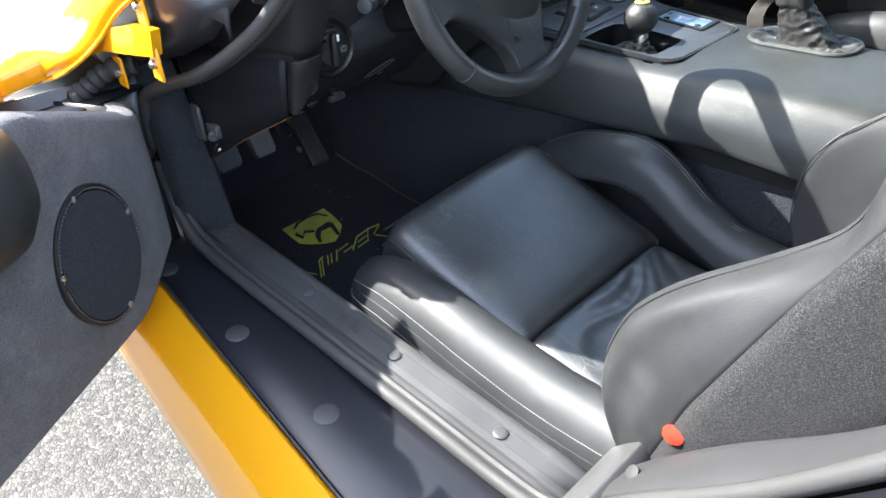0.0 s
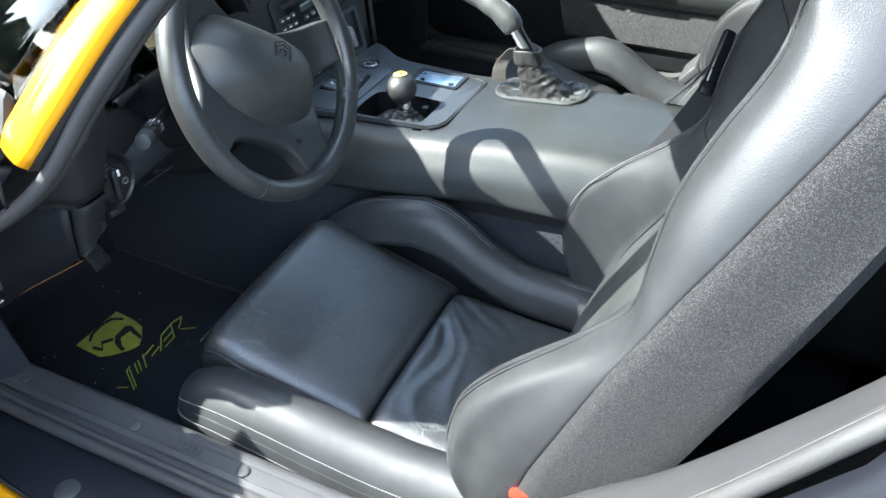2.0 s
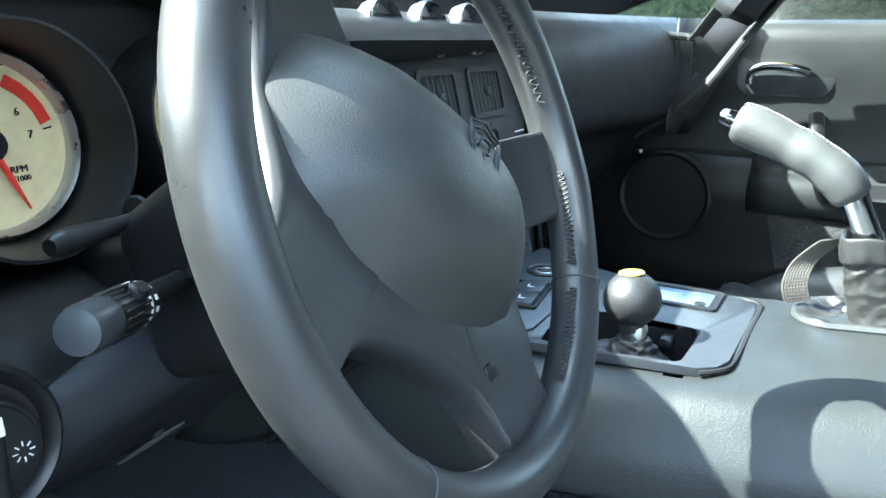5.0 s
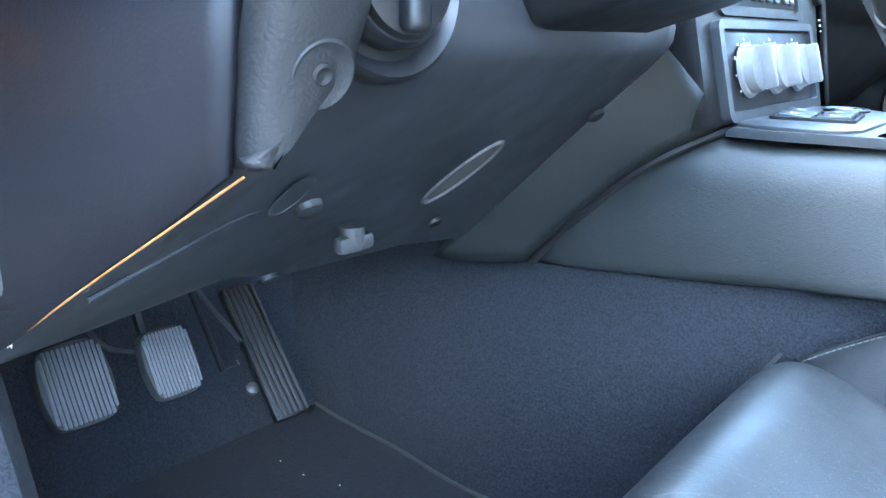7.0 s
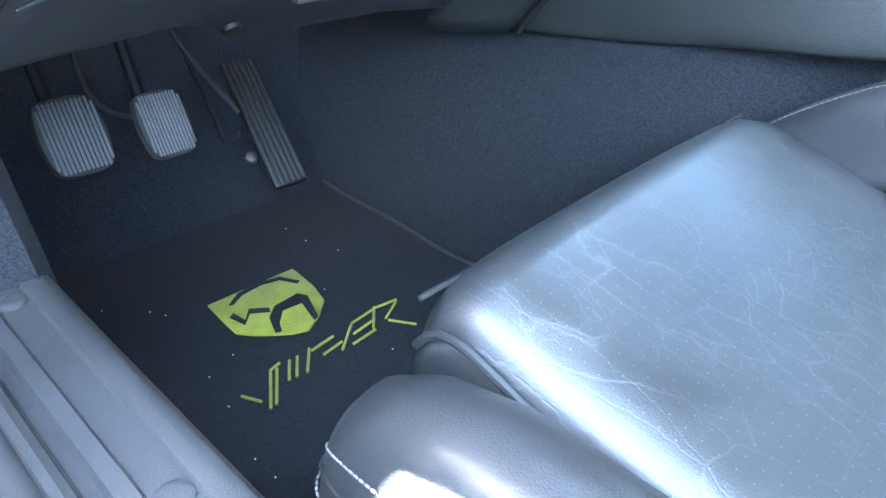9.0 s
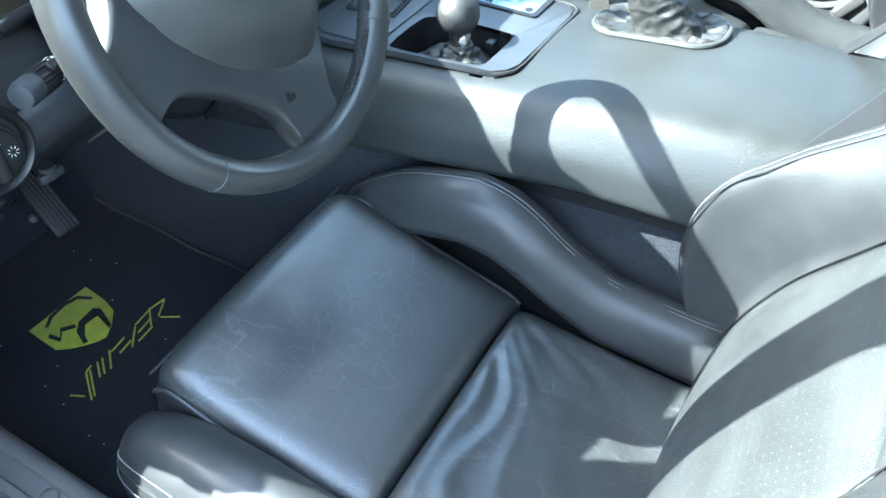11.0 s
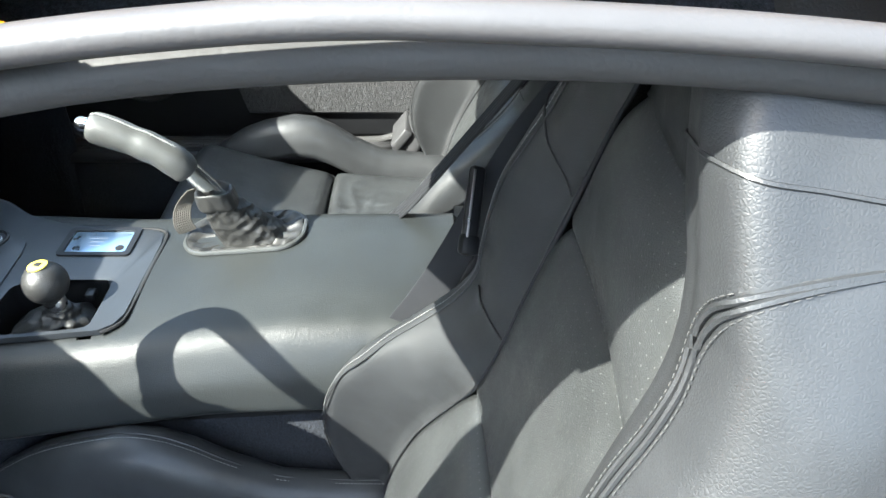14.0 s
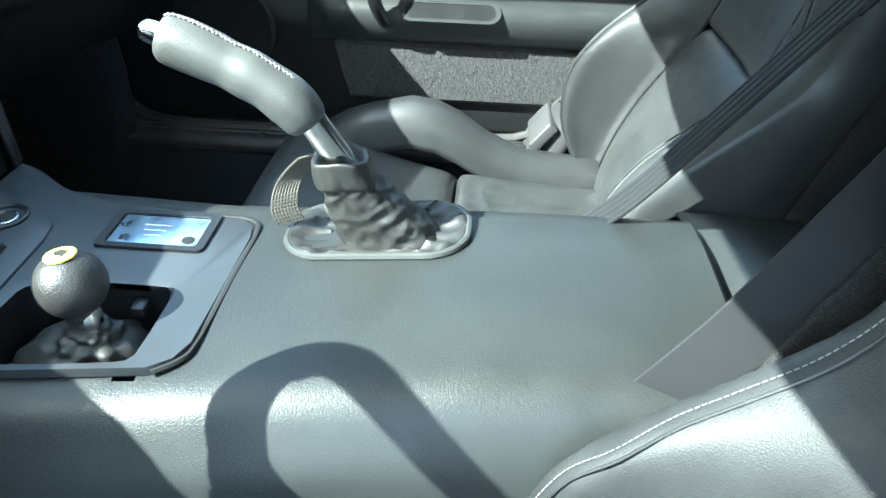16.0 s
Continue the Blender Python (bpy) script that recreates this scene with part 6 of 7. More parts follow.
RIMPLASTIC = plastic("spoke_plastic", (0.027, 0.028, 0.029), 0.40, 0.0001, 700)
steering_wheel()


def column():
    t = thing("steering_column", (-0.365, 0.56, 0.74), "black steering column shroud with two stalks", "steering column")
    rows = []
    ax = -WN
    for d, w, lo, hi in ((0.104, 0.065, -0.068, 0.042), (0.130, 0.0645, -0.068, 0.036), (0.160, 0.064, -0.067, 0.028), (0.166, 0.061, -0.064, 0.024), (0.168, 0.045, -0.045, 0.018), (0.26, 0.043, -0.045, 0.018)):
        c = HUB + ax * d
        rows.append([c + WU * q[0] + WV * q[1] for q in rounded(-w - 0.008, lo, w, hi, 0.014, 6)])
    front = [[HUB + ax * d + WU * q[0] + WV * q[1] for q in rounded(-s - 0.006, -s - 0.003, s, s - 0.023, 0.014, 6)] for d, s in ((0.098, 0.050), (0.0995, 0.059), (0.1015, 0.063))]
    part("shroud", loft(front + rows, around=True, caps=True), SMOOTH, t, "two-piece smooth black shroud")
    part("shroud_joint", tube([HUB + ax * d + WU * (-0.0735 + 0.02 * (d - 0.104)) + WV * (-0.012) for d in (0.106, 0.125, 0.145, 0.160)], 0.0012, 6), BLACK, t)
    # wiper stalk with ribbed drum
    root = Vector((-0.424, 0.592, 0.744))
    way = (Vector((-0.530, 0.533, 0.763)) - root).normalized()
    k0 = (Vector((-0.530, 0.533, 0.763)) - root).length
    m = at(root, way, (0, 0, 1))
    part("stalk_socket", prism(rounded(-0.021, -0.015, 0.021, 0.015, 0.005), 0.003, 0, at(root, (-1, 0, 0), (0, 0, 1))), BLACK, t)
    st = part("stalk", lathe([(0.0062, -0.01), (0.0062, k0 - 0.060), (0.0072, k0 - 0.056)], 20, m), SMOOTH, t, "black wiper stalk")
    part("stalk_drum", lathe([(0.0088, k0 - 0.058), (0.0096, k0 - 0.056), (0.0098, k0 - 0.022), (0.0090, k0 - 0.019)], 36, m), SMOOTH, st)
    for k in range(20):
        part("rib", rbox((0.0012, 0.0013, 0.024), 0.0004, 1, m @ Matrix.Rotation(2 * math.pi * k / 20, 4, "Z") @ Matrix.Translation((0.0100, 0, k0 - 0.034))), SMOOTH, st)
    part("stalk_end", lathe([(0.0096, k0 - 0.020), (0.0100, k0 - 0.017), (0.0100, k0 - 0.006), (0.0088, k0 - 0.001), (0.004, k0)], 32, m), BEZEL, st, "smooth grey end button")
    part("stalk_print", lathe([(0.0100, k0 - 0.0475), (0.0102, k0 - 0.0470), (0.0102, k0 - 0.0462), (0.0100, k0 - 0.0457)], 28, m), WHITE, st)
    for k in range(5):
        part("print_bar", rbox((0.0004, 0.0024, 0.0024), 0.0001, 1, m @ Matrix.Rotation(radians(-100 + 30 * k), 4, "Z") @ Matrix.Translation((0.0099, 0, k0 - 0.052))), WHITE, st)
    part("stalk_slider", rbox((0.005, 0.008, 0.012), 0.0015, 1, m @ Matrix.Rotation(radians(-40), 4, "Z") @ Matrix.Translation((0.0108, 0, k0 - 0.040))), SMOOTH, st)
    # thin tilt lever above it
    root = Vector((-0.421, 0.630, 0.771))
    way = (Vector((-0.495, 0.610, 0.772)) - root).normalized()
    part("tilt_lever", tube([root, root + way * 0.02, root + way * 0.04, root + way * 0.056, root + way * 0.063, root + way * 0.066], [0.0035, 0.004, 0.0058, 0.0068, 0.0062, 0.004], 14), SMOOTH, t, "slim black tilt lever")
    part("lever_socket", lathe([(0.012, 0), (0.011, 0.002), (0.008, 0.002)], 20, at(root, (-1, 0, 0))), BLACK, t)


column()


# ---- pedals ----
def pedal(name, place, size, tilt, arm, label):
    t = thing(name, place, label, "pedal", "pedals")
    m = Matrix.Translation(place) @ Matrix.Rotation(radians(tilt), 4, "X") @ Matrix.Rotation(radians(4), 4, "Y")
    w, h = size
    out = spline([(w * 0.45, h * 0.36), (w * 0.34, h * 0.47), (0, h * 0.5), (-w * 0.34, h * 0.47), (-w * 0.45, h * 0.36), (-w * 0.50, 0), (-w * 0.44, -h * 0.36), (-w * 0.32, -h * 0.47), (0, -h * 0.5), (w * 0.32, -h * 0.47), (w * 0.44, -h * 0.36), (w * 0.5, 0), (w * 0.45, h * 0.36)], 40)[:-1]
    pad = part("pad", prism([tuple(map(float, p)) for p in out], 0.010, 0.003, m), RUBBER, t, "ribbed worn grey rubber pad")
    n = 13
    for k in range(n):
        x = -w * 0.40 + w * 0.80 * k / (n - 1)
        hh = h * (0.90 if abs(x) < w * 0.36 else 0.76)
        part("rib", rbox((w * 0.036, hh, 0.0036), 0.0010, 1, m @ Matrix.Translation((x, 0, 0.0105))), PEDAL, pad)
    part("arm", tube(spline([tuple(m @ Vector((0, 0, -0.002))), tuple(m @ Vector((0, 0.03, -0.02))), arm], 14), 0.006, 8), BLACK, t, "black steel pedal arm")


PEDAL = flat("worn_rubber", (0.16, 0.16, 0.165), 0.55)
pedal("clutch_pedal", (-0.552, 0.912, 0.436), (0.053, 0.063), 62, (-0.555, 1.02, 0.64), "ribbed grey rubber clutch pedal on a black arm")
pedal("brake_pedal", (-0.470, 0.932, 0.420), (0.047, 0.059), 62, (-0.47, 1.04, 0.64), "ribbed grey rubber brake pedal on a black arm")


def throttle():
    lo, hi = Vector((-0.354, 0.922, 0.328)), Vector((-0.340, 1.030, 0.430))
    t = thing("accelerator_pedal", tuple(lo), "long narrow ribbed black accelerator pedal", "pedal", "pedals")
    up = (hi - lo).normalized()
    nrm = Vector((-0.15, -0.72, 0.66))
    nrm = (nrm - up * up.dot(nrm)).normalized()
    m = at((lo + hi) / 2, nrm, up)
    h = (hi - lo).length
    pad = part("pad", rbox((h, 0.036, 0.012), 0.003, 2, m), SMOOTH, t, "black rubber tread")
    for k in range(6):
        part("rib", rbox((h * 0.97, 0.0036, 0.003), 0.001, 1, m @ Matrix.Translation((0, -0.0145 + 0.0058 * k, 0.0068))), RUBBER, pad)
    part("arm", tube([tuple(m @ Vector((0, 0.024, -0.01))), tuple(m @ Vector((0.0, 0.038, -0.02))), (-0.40, 1.06, 0.52)], 0.0032, 8), SMOOTH, t)
    part("pivot_bolt", lathe([(0.006, 0), (0.006, 0.006), (0.003, 0.008)], 10, m @ Matrix.Translation((-0.035, 0.027, 0))), TREAD, t)


throttle()
for k, (a, b, c) in enumerate((((-0.49, 1.05, 0.55), (-0.505, 0.985, 0.44), (-0.43, 0.99, 0.40)), ((-0.43, 1.05, 0.56), (-0.415, 0.985, 0.47), (-0.375, 0.97, 0.40)))):
    alone("pedal_cable", tube(spline([a, b, c], 16), 0.0025, 6), RUBBER, "thin black cable hanging behind the pedals", "cable", group="pedal cables")


# ---- floor mat with embroidered badge ----
def mat_z(y):
    return 0.246 + 0.05 * max(0.0, y - 0.80)


def floor_mat():
    t = thing("floor_mat", (-0.42, 0.8, 0.24), "black cut-pile floor mat with yellow embroidered badge and bars", "floor mat")
    ys = np.linspace(0.45, 1.08, 24)
    body = loft([[(x, y, mat_z(y) + dz) for x, dz in ((-0.612, -0.012), (-0.612, -0.002), (-0.605, 0.0)) + tuple((float(q), 0.0) for q in np.linspace(-0.59, -0.255, 14)) + ((-0.243, 0.0), (-0.236, -0.002), (-0.236, -0.012))] for y in ys])
    part("mat_body", body, MAT_CLOTH, t, "black cut pile", thick=0.004)
    part("binding", tube([(-0.2385 - 0.0015 * math.sin(y * 40), y, mat_z(y) + 0.001) for y in np.linspace(0.45, 1.08, 90)], 0.0020, 8), STITCH_WELT, t, "stitched dark grey edge binding")
    part("binding", tube([(-0.608, y, mat_z(y) + 0.001) for y in ys], 0.0034, 8), DOOR_CLOTH, t)

    def lie(u, v, dz=0.0):
        return (u, v, mat_z(v) + dz)
    # badge: a shield with the head motif left dark
    shield = [(-0.477, 0.897), (-0.452, 0.902), (-0.420, 0.905), (-0.379, 0.904), (-0.381, 0.880), (-0.384, 0.852), (-0.391, 0.826), (-0.410, 0.808), (-0.430, 0.796), (-0.443, 0.801), (-0.456, 0.811), (-0.470, 0.824), (-0.480, 0.838), (-0.479, 0.868)]
    part("badge", prism(shield, 0.0022, 0.0005, Matrix.Translation((0, 0, mat_z(0.84) + 0.0006))), LOGO_Y, t, "olive-yellow embroidered shield")
    z1 = mat_z(0.84) + 0.0036
    for outline in (([(-0.462, 0.881), (-0.446, 0.893), (-0.420, 0.896), (-0.399, 0.891), (-0.389, 0.870), (-0.393, 0.868), (-0.402, 0.886), (-0.420, 0.891), (-0.444, 0.888), (-0.458, 0.879)]),
                    ([(-0.432, 0.849), (-0.404, 0.852), (-0.399, 0.842), (-0.412, 0.806), (-0.418, 0.804), (-0.410, 0.836), (-0.430, 0.838), (-0.444, 0.822), (-0.449, 0.810), (-0.455, 0.812), (-0.446, 0.836)]),
                    ([(-0.466, 0.866), (-0.464, 0.848), (-0.452, 0.862), (-0.437, 0.850), (-0.440, 0.844), (-0.455, 0.855), (-0.468, 0.842), (-0.472, 0.862)])):
        part("badge_motif", prism(outline, 0.0012, 0.0003, Matrix.Translation((0, 0, z1 - 0.0008))), MAT_CLOTH, t)
    # a row of slanted thin bars beneath the badge
    for path in (((-0.520, 0.762), (-0.512, 0.745)), ((-0.511, 0.733), (-0.485, 0.774), (-0.474, 0.777)), ((-0.505, 0.734), (-0.480, 0.772)), ((-0.481, 0.752), (-0.466, 0.774)), ((-0.474, 0.751), (-0.458, 0.774)),
                 ((-0.464, 0.750), (-0.444, 0.776)), ((-0.444, 0.772), (-0.418, 0.776)), ((-0.440, 0.760), (-0.417, 0.764)), ((-0.424, 0.754), (-0.396, 0.778)), ((-0.412, 0.754), (-0.384, 0.757)), ((-0.402, 0.766), (-0.376, 0.770)), ((-0.394, 0.780), (-0.366, 0.784)),
                 ((-0.384, 0.760), (-0.362, 0.786)), ((-0.364, 0.785), (-0.338, 0.781)), ((-0.342, 0.778), (-0.366, 0.764)), ((-0.366, 0.760), (-0.352, 0.737))):
        part("embroidered_bar", tube([lie(u, v, 0.0012) for u, v in path], 0.0013, 6), LOGO_Y, t)
    rnd = random.Random(4)
    part("crumb", join(*[rbox((0.0011, 0.0016, 0.0009), 0.0003, 1, Matrix.Translation((rnd.uniform(-0.58, -0.28), yy, mat_z(yy) + 0.001))) for yy in (rnd.uniform(0.6, 1.0) for _ in range(15))]), WHITE, t, "tiny pale crumbs", kind="stuff")


floor_mat()


# ---- seats ----
RECLINE = radians(20)


HIGH = [(0.552, 0.405, 0.35), (0.545, 0.428, 0.60), (0.530, 0.448, 0.82), (0.505, 0.468, 0.95), (0.46, 0.496, 1.0), (0.415, 0.512, 1.0), (0.36, 0.524, 1.0), (0.32, 0.519, 1.0), (0.285, 0.502, 1.0), (0.245, 0.474, 0.96), (0.19, 0.446, 0.93), (0.10, 0.438, 0.92), (0.02, 0.438, 0.9)]
LOW = [(0.538, 0.400, 0.30), (0.533, 0.416, 0.52), (0.520, 0.432, 0.73), (0.494, 0.446, 0.88), (0.45, 0.455, 0.96), (0.38, 0.452, 1.0), (0.30, 0.442, 1.0), (0.20, 0.436, 1.0), (0.10, 0.443, 1.0), (0.02, 0.450, 1.0)]


def seat(cx, dy, side, group, worn, label):
    """A bucket seat. a runs across, towards the car's middle; side is +1 for the driver's."""
    t = thing("bucket_seat", (cx, 0.25 + dy, 0.235), label, "car seat", group)

    def P(a, y, z):
        return (cx + side * a, y + dy, z)

    def B(a, s, w):
        """A point of the backrest: across, up along the back, out of it."""
        return P(a, 0.065 - s * math.sin(RECLINE) + w * math.cos(RECLINE), 0.395 + s * math.cos(RECLINE) + w * math.sin(RECLINE))

    # thigh cushion; the passenger's is less sunk
    up = 0.0 if worn else 0.028
    prof = [(0.2865, 0.372), (0.287, 0.388), (0.291, 0.400), (0.305, 0.409), (0.36, 0.424), (0.44, 0.446), (0.485, 0.461), (0.508, 0.468), (0.526, 0.466), (0.540, 0.452), (0.548, 0.425), (0.550, 0.38), (0.546, 0.33)]
    rows, uv = [], []
    for y, z in spline([(y, z + up) for y, z in prof], 40):
        r = []
        for k in range(-3, 28):
            f = max(-1.0, min(1.0, -1 + 2 * k / 24))
            past = max(0, -k, k - 24)
            drop = 0.020 * abs(f) ** 16 + 0.004 * f * f
            tilt = 0.006 * f
            side_z = max(min(z, 0.37), z + 0.003 + tilt - drop - (0, 0.018, 0.045, 0.10)[past])
            r.append(P(f * (0.157 + (0, 0.0035, 0.0035, 0.001)[past]), y - 0.006 * abs(f) ** 8, side_z))
            uv.append((f * 0.157, y))
        rows.append(r)
    part("thigh_cushion", loft(rows), LEATHER_WORN, t, "creased black leather thigh cushion", uv=uv, thick=0.004)
    part("front_seam", tube([P(-0.157 + 0.314 * k / 24, 0.533, 0.4585 + up + 0.006 * (-1 + k / 12)) for k in range(25)], 0.0016, 6), LEATHER, t)
    for f in (-1, 1):
        part("piping", tube([P(f * 0.1590, y - 0.006, z + up - 0.020 + 0.006 * f) for y, z in spline(prof[2:10], 24)], 0.0026, 8), LEATHER, t)
    # seat cushion behind the fold
    prof2 = [(0.2845, 0.372), (0.284, 0.388), (0.280, 0.399), (0.268, 0.405), (0.20, 0.400), (0.12, 0.394), (0.05, 0.392), (0.0, 0.392)]
    rows, uv = [], []
    for y, z in spline([(y, z + up) for y, z in prof2], 70):
        r = []
        for k in range(61):
            f = -1 + 2 * k / 60
            # creases fan out from the inner corner of the fold
            da, dy_ = 0.175 - f * 0.157, 0.300 - y
            turn, far = math.atan2(dy_, da), math.hypot(da, dy_)
            ridge = 1 - abs(noise.noise(Vector((turn * 7.5 + 0.5 * math.sin(far * 30), far * 7, 0.4)))) * 2.4
            ridge += 0.5 * noise.noise(Vector((f * 9 + 4 * y, y * 30, 3.1)))
            soft = noise.noise(Vector((f * 1.7, y * 9 + f, 2.0)))
            near_fold = 0.35 + 0.9 * math.exp(-((y - 0.255) / 0.06) ** 2)
            fold = (0.0020 * ridge * near_fold + 0.0020 * soft) * (1 - f ** 6) * min(1.0, max(0.0, (0.284 - y) / 0.02))
            r.append(P(f * 0.157, y, z - 0.002 + fold - 0.026 * abs(f) ** 12))
            uv.append((f * 0.157, y))
        rows.append(r)
    part("seat_cushion", loft(rows), LEATHER_WORN, t, "wrinkled black leather seat cushion", uv=uv, thick=0.004, sharp=70)

    # cushion bolsters
    def bolster(name, sgn, tops, label=""):
        rows, crest, crest2 = [], [], []
        for y, z, w in tops:
            # w: how far the section has grown from the nose
            prof = [(0.148, z - 0.065 * w), (0.154, z - 0.036 * w), (0.166, z - 0.014 * w), (0.182, z - 0.003 * w), (0.196, z), (0.208, z - 0.006 * w), (0.217, z - 0.024 * w), (0.220, z - 0.06 * w), (0.219, z - 0.11 * w), (0.214, z - 0.19 * w)]
            if sgn < 0:
                prof = [(0.148, z - 0.065 * w), (0.154, z - 0.036 * w), (0.164, z - 0.016 * w), (0.178, z - 0.004 * w), (0.192, z), (0.208, z - 0.004 * w), (0.224, z - 0.016 * w), (0.237, z - 0.036 * w), (0.246, z - 0.066 * w), (0.249, z - 0.11 * w), (0.246, z - 0.19 * w)]
            mid = 0.186 if sgn > 0 else 0.196
            s = spline([(mid + (a - mid) * w, b) for a, b in prof], 30)
            rows.append([P(sgn * q[0], y, q[1]) for q in s])
            q = s[14 if sgn < 0 else 8]
            crest.append(P(sgn * q[0], y, q[1] + 0.0008))
            q = s[17 if sgn < 0 else 9]
            crest2.append(P(sgn * (q[0] + 0.001), y, q[1] + 0.0008))
        b = part(name, loft(rows, caps=False), LEATHER, t, label, thick=0.004)
        cr = spline(crest, 60)
        part("stitching", dashes(cr, 0.0046, 0.0032, 0.0007 if sgn < 0 else 0.0005), STITCH, b, "pale grey stitching")
        part("seam", tube(spline([tuple((np.array(p) + np.array(q)) / 2) for p, q in zip(crest, crest2)], 50), 0.0011, 5), LEATHER, b)
        if sgn < 0:
            part("stitching", dashes(spline(crest2, 60), 0.0046, 0.0032, 0.0007), STITCH, b, "pale grey stitching")

    bolster("outer_cushion_bolster", -1, LOW if worn else HIGH, "black leather side bolster")
    bolster("inner_cushion_bolster", 1, HIGH, "black leather side bolster")
    part("seat_base", rbox((0.40, 0.46, 0.10), 0.02, 2, Matrix.Translation(P(0, 0.29, 0.285))), CARPET, t, "dark seat base on the floor")
    part("seat_rail", rbox((0.35, 0.44, 0.03), 0.004, 1, Matrix.Translation(P(0, 0.27, 0.240))), SMOOTH, t)

    # backrest bolsters: section by section up the back
    #        s      half  crest a  crest w  seam a  seam w
    table = [(-0.03, 0.225, 0.196, 0.010, 0.170, -0.004), (0.0, 0.234, 0.200, 0.032, 0.174, 0.008), (0.03, 0.241, 0.206, 0.061, 0.177, 0.014), (0.06, 0.245, 0.210, 0.088, 0.178, 0.017), (0.10, 0.248, 0.213, 0.108, 0.175, 0.019),
             (0.155, 0.250, 0.211, 0.116, 0.166, 0.018), (0.20, 0.249, 0.207, 0.107, 0.152, 0.015), (0.245, 0.247, 0.202, 0.088, 0.134, 0.012), (0.30, 0.245, 0.196, 0.058, 0.112, 0.010), (0.345, 0.243, 0.191, 0.037, 0.106, 0.010),
             (0.375, 0.242, 0.187, 0.034, 0.106, 0.011), (0.41, 0.240, 0.181, 0.043, 0.107, 0.013), (0.47, 0.235, 0.172, 0.056, 0.106, 0.016), (0.53, 0.224, 0.160, 0.056, 0.102, 0.020), (0.585, 0.212, 0.152, 0.052, 0.094, 0.026),
             (0.62, 0.200, 0.142, 0.058, 0.074, 0.034), (0.65, 0.182, 0.134, 0.072, 0.046, 0.046), (0.70, 0.152, 0.110, 0.092, 0.016, 0.056), (0.745, 0.122, 0.082, 0.086, 0.004, 0.050), (0.77, 0.095, 0.055, 0.050, 0.0, 0.020)]
    dense = spline(table, 72)

    def fuzz_edge(s):
        return float(np.interp(s, (-0.03, 0.06, 0.17, 0.33, 0.44, 0.545, 0.606, 0.77), (0.0, 0.014, 0.0246, 0.0237, 0.0158, 0.0034, -0.005, -0.03)))

    for sgn, nm in ((-1, "outer_back_bolster"), (1, "inner_back_bolster")):
        rows, crest, crest2, seam, tops = [], [], [], [], []
        for s, h, ca, cw, sa, sw in dense:
            e = fuzz_edge(s) - (0.050 if sgn > 0 and not worn else 0.0)
            h = min(h, ca + 0.020 + 0.06 * max(0.0, s - 0.35)) if sgn > 0 and worn else h
            prof = [(h, e), (h - 0.002, e + (cw - e) * 0.30), (h - 0.010, e + (cw - e) * 0.62), ((h + ca) / 2 + 0.004, e + (cw - e) * 0.90), (ca, cw), (ca - 0.016, cw - 0.004), ((ca + sa) / 2, (cw + sw) / 2 + 0.006), (sa + 0.012, sw + 0.006), (sa, sw)]
            q = spline(prof, 32)
            rows.append([B(sgn * a, s, w) for a, w in q])
            i = int(np.argmax([w for a, w in q]))
            tops.append(float(np.argmin([abs(a - ca) for a, w in q])))
            crest.append(B(sgn * q[i][0], s, q[i][1] + 0.0012))
            crest2.append(B(sgn * (q[i][0] - 0.008), s, q[i][1] + 0.0004))
            seam.append(B(sgn * sa, s, sw + 0.002))
        b = part(nm, loft(rows), LEATHER, t, "black leather wing bolster", thick=0.004)
        tops = list(np.convolve(np.pad(tops, 6, mode="edge"), np.ones(13) / 13, mode="valid"))
        if sgn < 0:
            # a double-stitched welt that turns outwards below the shoulder
            def along(shift):
                out = []
                for k in [i for i in range(1, 72) if dense[i][0] < 0.70]:
                    turn = min(1.0, max(0.0, (dense[k][0] - 0.605) / 0.085)) ** 1.6
                    r = rows[k]
                    j = np.clip(tops[k] * (1 - turn) + 1 * turn + shift * (1 - turn), 0.5, 31.0)
                    f = j - int(j)
                    out.append(tuple(Vector(r[int(j)]).lerp(Vector(r[int(j) + 1]), f) + Vector((0, 0.0010, 0.0008))))
                return spline(out[::2], 120)
            for shift in (-1.3, 1.3):
                part("stitching", dashes(along(shift), 0.0040, 0.0024, 0.00040), STITCH_WELT, b, "pale grey stitching")
            for shift in (-0.5, 0.5):
                part("piping", tube(along(shift), 0.0016, 6), LEATHER, b, "raised double welt")
        else:
            smooth = spline([crest[k] for k in range(1, 70, 3)], 130)
            part("stitching", dashes(smooth, 0.0042, 0.0030, 0.0005), STITCH, b, "pale grey stitching")
            part("piping", tube(spline([crest2[k] for k in range(1, 70, 3)], 90), 0.0010, 5), LEATHER, b)
        part("seam", tube(seam, 0.0010, 6), LEATHER, b)
        k = 34
        cross = [tuple(Vector(p) + Vector((0, 0.0009, 0.0005))) for p in rows[k][13:]]
        part("cross_seam", tube(cross, 0.0012, 5), STITCH_DARK, b)
        level = [r[0] for r in dense]
        slant = []
        for j in range(31, 1, -1):
            c = (31 - j) / 29
            k = float(np.interp(0.655 + 0.045 * c if sgn < 0 else 0.520 + 0.075 * c, level, range(len(level))))
            k0 = min(int(k), len(level) - 2)
            slant.append(tuple(Vector(rows[k0][j]).lerp(Vector(rows[k0 + 1][j]), k - k0) + Vector((0, 0.0008, 0.0008))))
        part("cross_seam", tube(spline(slant[::3], 50), 0.0011, 5), STITCH_DARK if sgn > 0 else LEATHER, b)
    # carpeted shell
    rows = []
